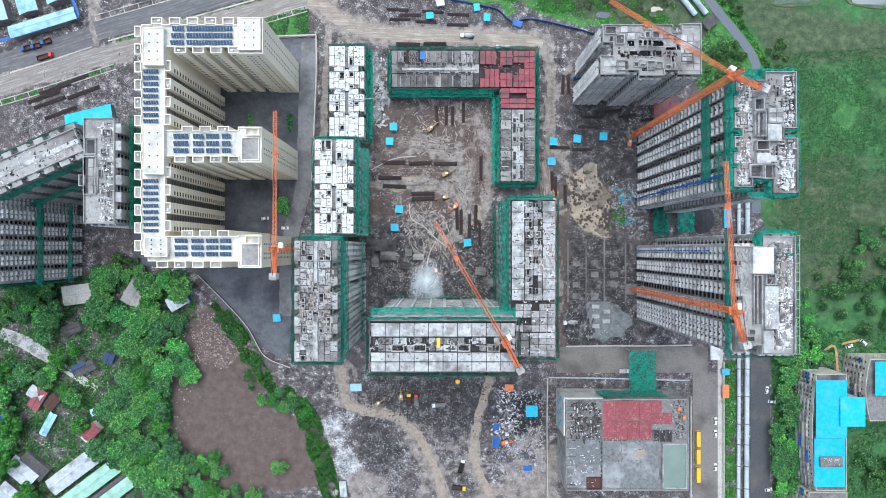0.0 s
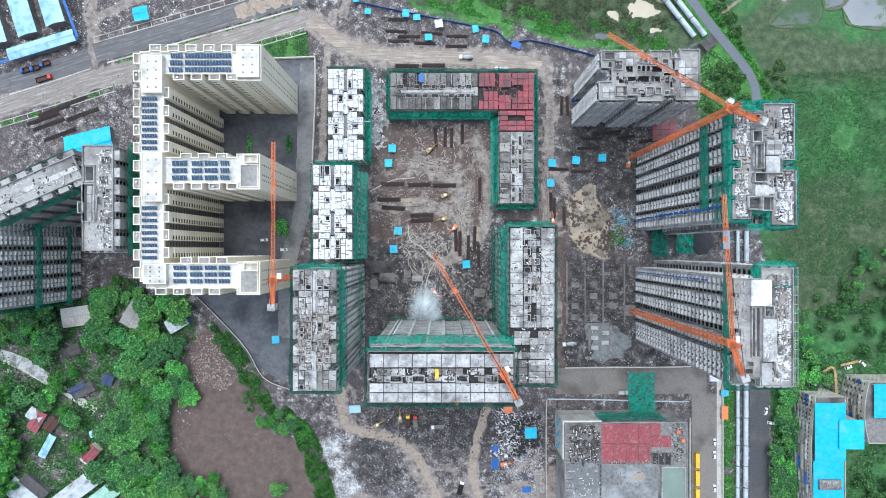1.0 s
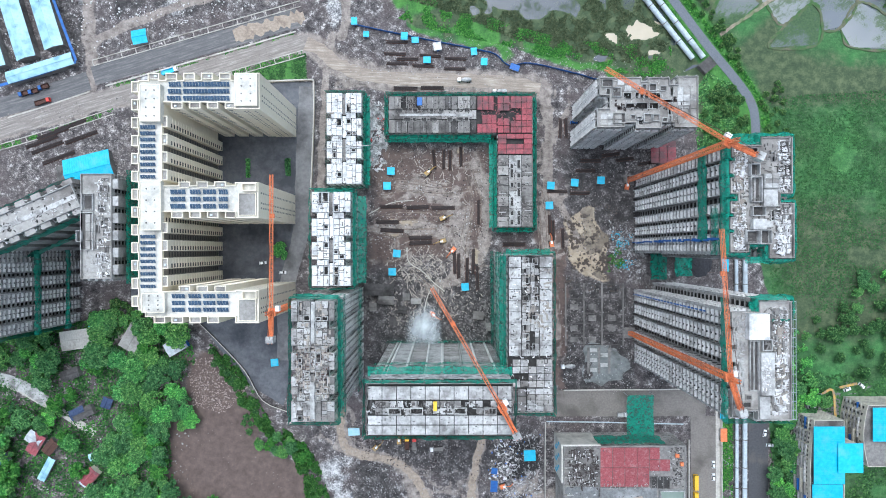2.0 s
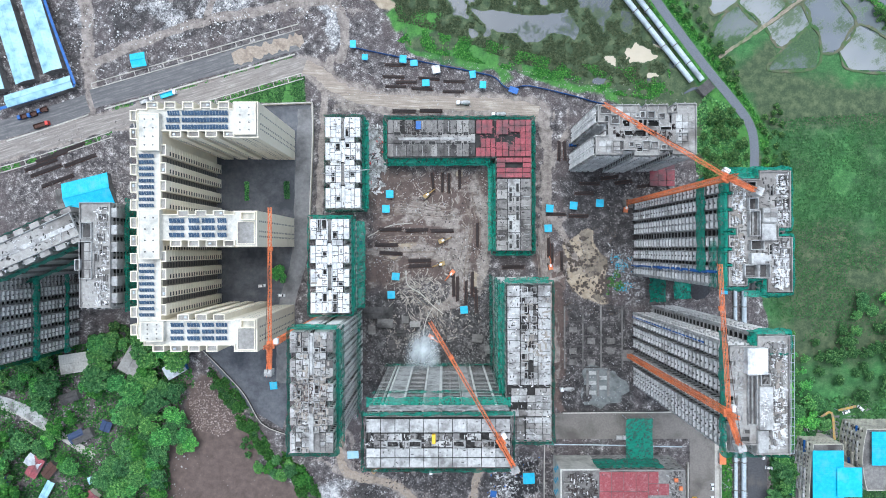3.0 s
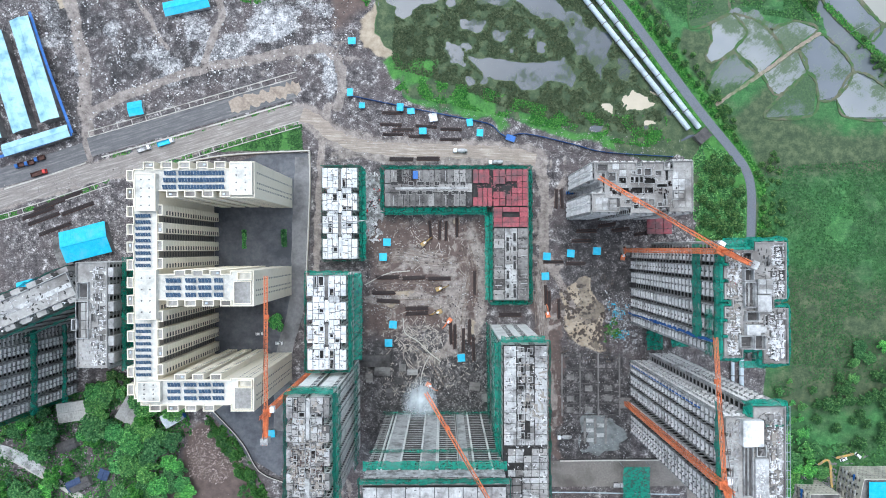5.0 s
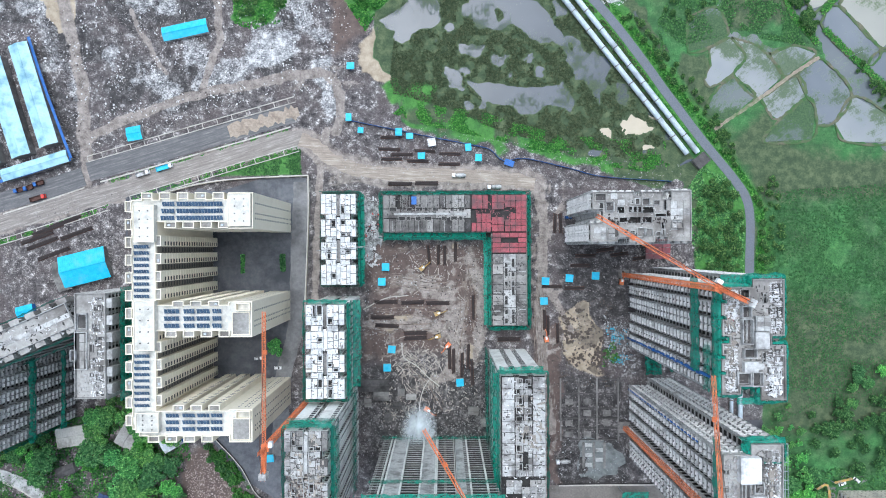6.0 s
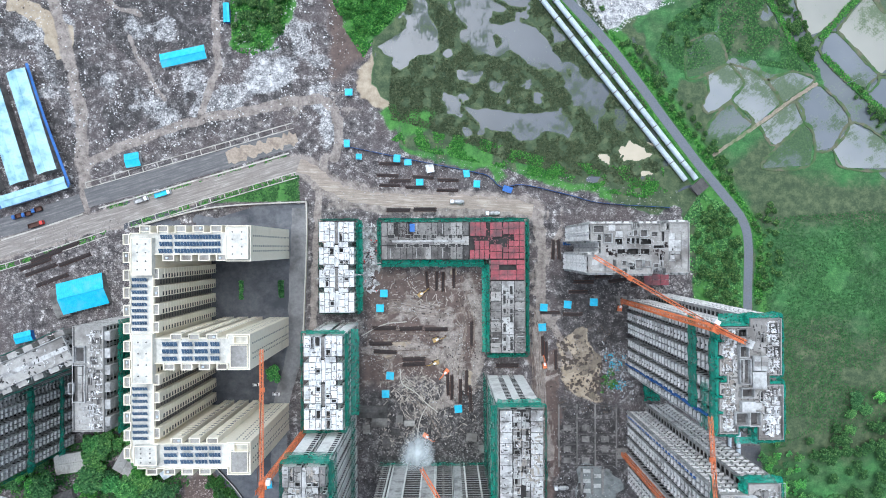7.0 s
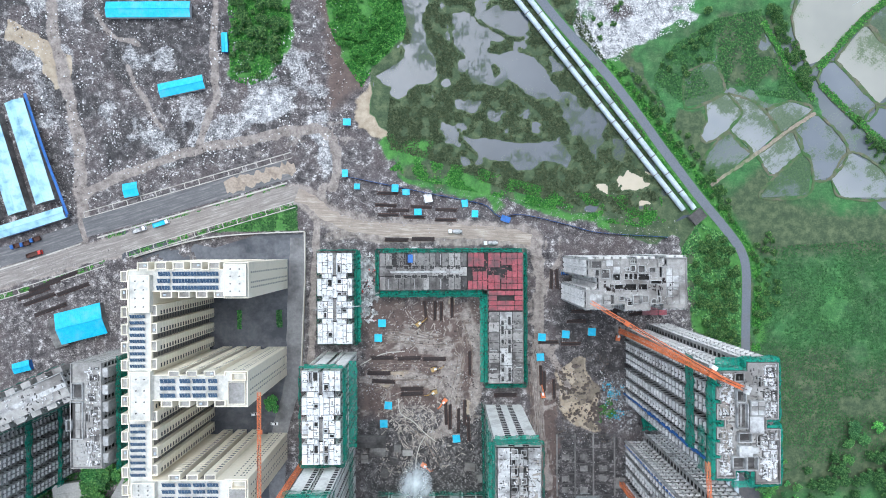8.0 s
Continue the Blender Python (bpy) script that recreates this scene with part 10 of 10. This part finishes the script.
# ---- flooded fields, each between its own banks ----
BANK = mat("bank_soil", lin(84, 88, 68), lin(122, 116, 98), 0.8, 0.1, 0.9, dirt=lin(66, 100, 54), dirt_at=0.48)
BANKPATH = mat("bank_path", lin(132, 120, 106), lin(164, 152, 136), 0.8, 0.08, 0.9, dirt=lin(84, 112, 64), dirt_at=0.56)
GREYFIELD = weedy_water("grey_field_water", lin(108, 114, 121), lin(130, 135, 140), lin(66, 84, 66), lin(92, 108, 82), 0.52)
WEEDFIELD = weedy_water("weedy_field_water", lin(96, 104, 106), lin(116, 122, 122), lin(50, 78, 50), lin(84, 108, 70), 0.44)
FIELDS = (([(145.1, 211.8), (158.1, 217.5), (163.9, 215.6), (168.4, 205.2), (167.1, 200.3), (158.0, 194.6), (145.7, 192.4)], WEEDFIELD), ([(157.4, 193.9), (169.0, 199.7), (174.2, 195.4), (178.1, 188.9), (171.6, 179.9), (164.4, 174.5), (157.9, 171.9), (154.7, 176.1), (158.0, 184.2)], PALEPADDY),
          ([(170.3, 200.0), (183.9, 196.0), (190.4, 190.5), (199.4, 177.5), (185.4, 165.6), (171.6, 179.3), (178.4, 188.9)], PALEPADDY), ([(192.0, 190.8), (206.6, 195.3), (218.8, 190.4), (201.3, 177.8)], PALEPADDY), ([(171.6, 177.7), (183.8, 166.3), (167.6, 152.7), (154.6, 156.7), (161.8, 170.3)], WEEDFIELD),
          ([(187.0, 164.6), (207.1, 177.8), (212.3, 166.1), (196.7, 153.2), (191.9, 156.5)], PALEPADDY), ([(208.1, 179.1), (221.1, 187.8), (238.8, 168.6), (230.7, 152.4), (219.3, 149.9), (218.1, 159.6), (212.9, 166.8)], GREYFIELD), ([(229.0, 151.5), (240.4, 166.0), (258.2, 156.2), (264.6, 140.0), (235.5, 140.1)], PALEPADDY),
          ([(206.7, 243.8), (219.7, 266.4), (271.5, 266.1), (223.5, 218.5), (216.3, 216.3), (209.3, 230.9)], CREAMFIELD), ([(224.4, 214.6), (230.9, 217.8), (255.1, 193.4), (245.3, 183.8), (222.8, 204.9)], GREYFIELD), ([(231.9, 219.1), (248.7, 238.7), (261.0, 227.3), (271.3, 207.9), (256.7, 193.7)], CREAMFIELD),
          ([(250.4, 240.0), (261.1, 250.0), (284.3, 233.7), (261.0, 228.6)], GREYFIELD), ([(246.9, 183.4), (256.7, 191.8), (284.1, 181.9), (284.0, 156.0), (260.8, 169.1)], GREYFIELD), ([(196.7, 152.3), (212.6, 165.1), (218.1, 159.0), (216.1, 141.8), (188.6, 140.3)], WEEDFIELD))
for k, (pts, water) in enumerate(FIELDS):
    sheet("water", pts, 0.16, water, "flooded paddy field reflecting an overcast sky")
    single("field_bank", ribbon(pts + pts[:1], 1.3, -0.9, 0.26 + 0.011 * k, 0, 2.0, 0.45), BANK, "low earth bank round a flooded field", "bank", kind="structure")
single("field_bank", ribbon([(160.4, 147.6), (185.4, 164.6), (201.6, 176.5), (220.4, 188.7)], 1.8, -0.9, 0.4, 0, 2.0, 0.35), BANKPATH, "worn earth path along a field bank", "bank", kind="structure")
for k, pts in enumerate(([(223.4, 204.9), (238.9, 189.3), (260.8, 169.8), (284.0, 152.8)], [(222.1, 214.0), (245.5, 239.7), (261.1, 253.2), (271.4, 262.9)], [(190.5, 240.7), (200.2, 224.4), (206.6, 211.5), (219.5, 196.8)])):
    b = ribbon(pts, 3.4, -0.9, 0.42, 0, 2.0, 0.5)
    single("field_bank", b, BANK, "green bank between flooded fields", "bank", kind="structure")
    r, tuft = random.Random(90 + k), Build()
    for p in smooth_line(pts, 0.25):
        for _ in range(4):
            x, y, t, w = p.x + r.uniform(-1.7, 1.7), p.y + r.uniform(-1.7, 1.7), r.uniform(0, 6.3), r.uniform(0.25, 0.6)
            i = len(tuft.v)
            for a, h in ((0, 0.05), (1.7, 0.4), (3.3, 0.7), (4.8, 0.3)):
                tuft.v.append((x + math.cos(t + a) * w, y + math.sin(t + a) * w, 0.42 + h * w))
            tuft.f.append((i, i + 1, i + 2, i + 3))
    single("weeds", tuft, WEED, "bright weeds along a field bank", "plants", kind="stuff")


# ---- rubble and scrap strewn over the ground ----
def strewn(name, label, pts, count, lo, hi, material, seed, clump=10.0, level=0.45, long=1.0):
    r, b = random.Random(seed), Build()
    xs, ys = [p[0] for p in pts], [p[1] for p in pts]
    made = tries = 0
    while made < count and tries < count * 15:
        tries += 1
        x, y = r.uniform(min(xs), max(xs)), r.uniform(min(ys), max(ys))
        if not inside((x, y), pts) or noise.noise((x / clump, y / clump, seed * 1.7)) * 0.5 + 0.5 < level + r.uniform(-0.15, 0.15):
            continue
        made += 1
        z, s, t = low(x, y), r.uniform(lo, hi) * r.uniform(0.5, 1.0), r.uniform(0, 3.14)
        u, n = (math.cos(t), math.sin(t)), (-math.sin(t), math.cos(t))
        a = s * r.uniform(0.6, 1.0) * long
        i = len(b.v)
        b.slant((x, y), u, n, -a / 2, a / 2, -s / 3, s / 3, z - 0.2, z + s * r.uniform(0.2, 0.45))
        for k in range(i + 4, i + 8):
            v = b.v[k]
            b.v[k] = (v[0] + (x - v[0]) * r.uniform(0.1, 0.5), v[1] + (y - v[1]) * r.uniform(0.1, 0.5), v[2] + r.uniform(-0.1, 0.1) * s)
    return single(name, b, material, label, "debris", kind="stuff")


COURT = [(-45.0, 84.5), (31.1, 84.5), (31.1, 35.9), (37.6, 29.5), (35.9, -33.7), (-43.4, -38.5)]
strewn("rubble", "grey rubble strewn over the court", COURT, 1500, 0.3, 1.4, STONE, 1)
strewn("scrap", "white scrap strewn over the court", COURT, 700, 0.3, 1.2, SCRAP, 2, 14, 0.5)
strewn("plank_litter", "loose timber strewn over the court", [(-30.4, 35.9), (24.6, 35.9), (24.6, -12.6), (-30.4, -19.1)], 420, 0.5, 1.1, TIMBER, 3, 12, 0.45, 3.5)
strewn("dark_clods", "dark clods and waste in the court", COURT, 800, 0.4, 1.4, REBAR, 4, 14, 0.55)
strewn("rubble", "rubble strewn over the south yard", [(-72.5, -67.7), (65.1, -67.7), (65.1, -145.4), (-56.3, -145.4)], 1800, 0.3, 1.4, STONE, 5)
strewn("scrap", "white scrap heaps in the south yard", [(31.1, -80.6), (57.6, -80.6), (57.6, -132.5), (27.9, -132.5)], 900, 0.3, 1.3, SCRAP, 6, 8, 0.45, 1.6)
strewn("dark_clods", "dark waste heaps in the south yard", [(-53.1, -74.2), (31.1, -74.2), (24.6, -109.8), (-46.6, -96.8)], 600, 0.4, 1.5, REBAR, 7, 9, 0.48)
strewn("rubble", "rubble beside the white-primed block", [(-45.0, 108.8), (-29.8, 108.8), (-30.4, 74.8), (-43.4, 73.2)], 600, 0.6, 2.6, SCRAP, 8, 6, 0.4, 1.5)
strewn("rubble", "rubble round the foundations", [(68.3, 78.0), (115.3, 78.0), (112.0, -58.0), (65.1, -58.0), (57.0, 45.7)], 900, 0.3, 1.1, STONE, 9, 10, 0.5)
strewn("scrap", "blue and white scrap below the towers", [(95.9, 42.4), (113.7, 35.9), (115.3, 6.8), (97.5, 13.3)], 520, 0.4, 1.3, SCRAP, 10, 6, 0.42)
strewn("scrap", "white scrap by the foundation", [(69.9, 6.8), (134.7, 3.6), (134.7, -54.7), (69.9, -54.7)], 500, 0.3, 1.2, SCRAP, 11, 9, 0.5)
strewn("rubble", "grey rubble over the dumping ground", [(-259.8, 275.5), (-52.2, 274.3), (-46.2, 173.9), (-117.6, 161.3), (-260.8, 113.3)], 5200, 0.3, 1.0, STONE, 12, 16, 0.45)
strewn("scrap", "white waste over the dumping ground", [(-259.8, 275.5), (-52.2, 274.3), (-46.2, 173.9), (-117.6, 161.3), (-260.8, 113.3)], 3200, 0.3, 1.5, WHITEBOARD, 13, 11, 0.56)
strewn("dark_clods", "dark clods over the dumping ground", [(-259.8, 275.5), (-52.2, 274.3), (-46.2, 173.9), (-117.6, 161.3), (-260.8, 113.3)], 1500, 0.4, 1.4, REBAR, 14, 20, 0.55)
strewn("rubble", "white rubble dump beside the narrow road", [(79.0, 273.6), (155.1, 273.2), (150.1, 239.3), (123.6, 229.9), (106.9, 218.8), (97.6, 218.9), (84.7, 237.5)], 3600, 0.3, 1.2, WHITEBOARD, 15, 9, 0.4)
strewn("rubble", "pinkish rubble mound beside the woods", [(-145.4, -38.5), (-124.4, -35.3), (-109.8, -53.1), (-124.4, -69.3), (-142.2, -64.4)], 1300, 0.25, 1.1, PINKSTONE, 16, 9, 0.38)
strewn("rubble", "rubble along the site's north edge", [(-52.7, 157.7), (141.6, 124.4), (141.5, 111.4), (63.8, 121.5), (-52.9, 125.3)], 900, 0.3, 1.2, STONE, 17)
strewn("rubble", "broken concrete west of the towers", [(105.6, 84.5), (150.9, 84.5), (144.4, 58.6), (105.6, 58.6)], 500, 0.4, 1.6, STONE, 18, 8, 0.45)
strewn("rubble", "rubble between road and sheds", [(-247.9, 103.5), (-169.8, 116.1), (-170.2, 47.9), (-248.2, 48.3)], 1400, 0.4, 1.6, STONE, 19, 12, 0.45)
strewn("scrap", "litter on the village ground", [(-253.9, -38.5), (-143.8, -38.5), (-143.8, -142.2), (-253.9, -142.2)], 900, 0.4, 1.4, SCRAP, 20, 10, 0.5)
strewn("rubble", "stones on the brown mud", [(-150.3, -70.9), (-72.5, -77.4), (-72.5, -135.7), (-143.8, -135.7)], 130, 0.2, 0.7, STONE, 21, 10, 0.5)

tufts("hedge", "clipped dark hedge in the paved yard", [(-89.1, 77.1), (-86.1, 77.1), (-85.8, 67.4), (-88.4, 67.4)], 400, 0.5, LEAF, 1.2, clump=30, level=0.0, seed=31)
tufts("hedge", "low hedge along the yard's podium", [(-111.4, 77.1), (-109.1, 77.1), (-109.1, 66.4), (-111.4, 66.4)], 260, 0.45, LEAF, 0.9, clump=30, level=0.0, seed=32)
tufts("weeds", "green weeds beside the flooded pool", [(94.2, 23.0), (102.3, 26.2), (106.2, 14.9), (95.9, 11.7)], 260, 0.5, CREEPER, 0.5, clump=4, level=0.5, seed=33)

tufts("scrub", "bright scrub beside the pond", [(-61.2, 274.4), (-12.6, 274.1), (-14.7, 235.3), (-33.0, 215.9), (-39.5, 204.6), (-49.2, 219.3), (-58.8, 242.0)], 6000, 0.6, WEED, 0.9, clump=11, level=0.4, seed=36)
tufts("weeds", "weeds in the carriageway drains", [(-173.8, 110.9), (-143.8, 119.9), (-78.8, 139.0), (-78.2, 136.4), (-143.8, 116.6), (-173.1, 107.7)], 900, 0.4, WEED, 0.4, clump=5, level=0.45, seed=37)
tufts("weeds", "weeds in the drains beside the wet road", [(-261.0, 83.1), (-228.5, 92.7), (-187.8, 106.1), (-187.8, 102.9), (-228.5, 89.4), (-261.1, 79.8)], 900, 0.4, WEED, 0.4, clump=5, level=0.45, seed=38)

strewn("scrap", "pale litter all over the court", COURT, 900, 0.25, 0.8, SCRAP, 41, 25, 0.4)
strewn("rubble", "broken concrete in the dark end of the court", [(-43.4, -2.9), (35.9, -2.9), (35.9, -33.7), (-43.4, -36.9)], 900, 0.4, 1.8, GREY, 42, 9, 0.42)
strewn("scrap", "white litter between the foundations", [(69.9, 78.0), (115.3, 84.5), (112.0, -58.0), (65.1, -58.0)], 260, 0.25, 0.8, SCRAP, 43, 16, 0.45)
strewn("scrap", "pale litter along the north track", [(-65.7, 157.8), (141.6, 127.6), (141.5, 111.4), (63.8, 115.0), (-65.9, 118.9)], 700, 0.25, 0.9, SCRAP, 44, 14, 0.45)
strewn("scrap", "pale litter in the south yard", [(-59.6, -69.3), (65.1, -69.3), (65.1, -145.4), (-53.1, -145.4)], 1100, 0.25, 0.9, SCRAP, 45, 14, 0.45)

MUDCLOD = mat("wet_mud_clods", lin(72, 64, 58), lin(98, 88, 80), 1.0, 0.2, 0.7)
strewn("mud_clods", "wet mud clods standing out of the flood pool", [(70.9, 41.8), (86.1, 45.7), (96.5, 32.7), (98.4, 6.8), (82.9, 9.4), (71.6, 15.9)], 260, 0.8, 3.2, MUDCLOD, 51, 7, 0.5)
strewn("scrap", "blue and white packaging waste below the tower", [(97.5, 35.9), (110.4, 34.3), (113.7, 11.7), (99.7, 14.9)], 260, 0.4, 1.2, CYAN, 52, 5, 0.5)

WASTE = mat("black_waste", lin(34, 34, 36), lin(58, 57, 58), 1.2, 0.3, 0.9)
BLUESCRAP = mat("blue_sheet_scrap", lin(40, 96, 190), lin(70, 140, 220), 1.0, 0.3, 0.6)
strewn("waste", "black waste heap in the south yard", [(39.2, -83.9), (56.3, -83.9), (55.4, -104.9), (37.6, -106.5)], 500, 0.6, 2.2, WASTE, 61, 6, 0.4, 1.5)
strewn("scrap", "long white panels tipped in the south yard", [(31.1, -79.0), (45.7, -80.6), (44.0, -103.3), (31.1, -106.5)], 80, 0.6, 1.6, WHITEBOARD, 62, 6, 0.42, 2.6)
strewn("scrap", "white bags and sheets beside the blue skips", [(27.9, -95.2), (39.2, -95.2), (39.2, -108.2), (27.9, -108.2)], 40, 0.8, 2.2, WHITEBOARD, 63, 5, 0.35, 1.3)
strewn("scrap", "blue sheet scrap in the south yard", [(26.2, -80.6), (57.0, -80.6), (57.0, -126.0), (26.2, -126.0)], 60, 0.4, 1.4, BLUESCRAP, 64, 6, 0.45, 1.6)
strewn("boulders", "dark blue-grey stones tipped on the ash", [(-51.5, -98.4), (-30.4, -98.4), (-22.3, -117.9), (-30.4, -134.1), (-49.9, -121.1)], 1300, 0.4, 1.3, DARKCON, 65, 9, 0.4)
strewn("rubble", "pale broken stone on the ash", [(-67.7, -92.0), (-27.2, -98.4), (-7.8, -135.7), (-46.6, -142.2), (-59.6, -122.7)], 1100, 0.3, 1.1, SCRAP, 66, 9, 0.42)

# wheel ruts that sweep through the court and the yards
RUT = mat("rut_mud", lin(118, 106, 97), lin(156, 143, 132), 0.7, 0.2, 0.85, dirt=lin(92, 83, 77), dirt_at=0.5)
SWEEPS = [[(-35.7, 57.1), (-20.6, 60.9), (-4.1, 58.1), (8.9, 56.8)], [(-33.5, 43.5), (-18.4, 45.3), (2.0, 43.3)], [(-30.3, 63.7), (-14.6, 65.0), (2.8, 61.0)], [(-33.7, 33.7), (-18.2, 34.9), (-2.0, 35.0)],
          [(14.0, 62.0), (16.5, 45.0), (15.0, 30.0), (12.0, 12.0)], [(17.0, 68.0), (20.0, 52.0), (19.0, 34.0)], [(58.3, 58.3), (61.5, 38.9), (60.4, 13.0), (62.2, -12.9)], [(55.0, 55.1), (58.5, 25.9), (58.1, -6.5)], [(-18.0, 13.3), (-5.1, 3.5), (4.6, -12.8)]]
for line in SWEEPS:
    b = Build()
    for s in (-2.6, -0.9, 0.9, 2.8):
        wob = random.uniform(-0.5, 0.5)
        r = ribbon([(p[0] + random.uniform(-1.2, 1.2), p[1] + random.uniform(-1.2, 1.2)) for p in line], random.uniform(0.2, 0.6), -0.3, random.uniform(0.14, 0.2), s + wob, 1.5, 0.16)
        i = len(b.v)
        b.v += r.v
        b.f += [tuple(k + i for k in q) for q in r.f]
    single("wheel_ruts", b, RUT, "pale wheel ruts in churned mud", "ruts", kind="stuff")

strewn("scrap", "white sheets and boards heaped beside the primed block", [(-44.0, 108.8), (-33.7, 108.8), (-33.7, 69.9), (-42.7, 68.3)], 260, 0.6, 2.2, WHITEBOARD, 71, 6, 0.42, 1.8)
strewn("scrap", "red scrap beside the primed block", [(-43.4, 104.0), (-32.1, 104.0), (-32.1, 69.9), (-41.8, 68.3)], 40, 0.6, 1.6, RED, 72, 6, 0.45, 1.5)
strewn("rubble", "dark broken soil at the pool's edge", [(66.7, 50.5), (102.3, 50.5), (105.6, 0.3), (66.7, 0.3)], 500, 0.4, 1.6, MUDCLOD, 73, 8, 0.5)
pole = thing("scaffold_pole", "long pale scaffold pole lying over the primed roof", "pole", (-50.1, 80.3, 20.3))
part("pole", Build().bar((*(-63.5, 79.1), 20.4), (*(-34.2, 81.5), 20.4), 0.35), SCRAP, pole)
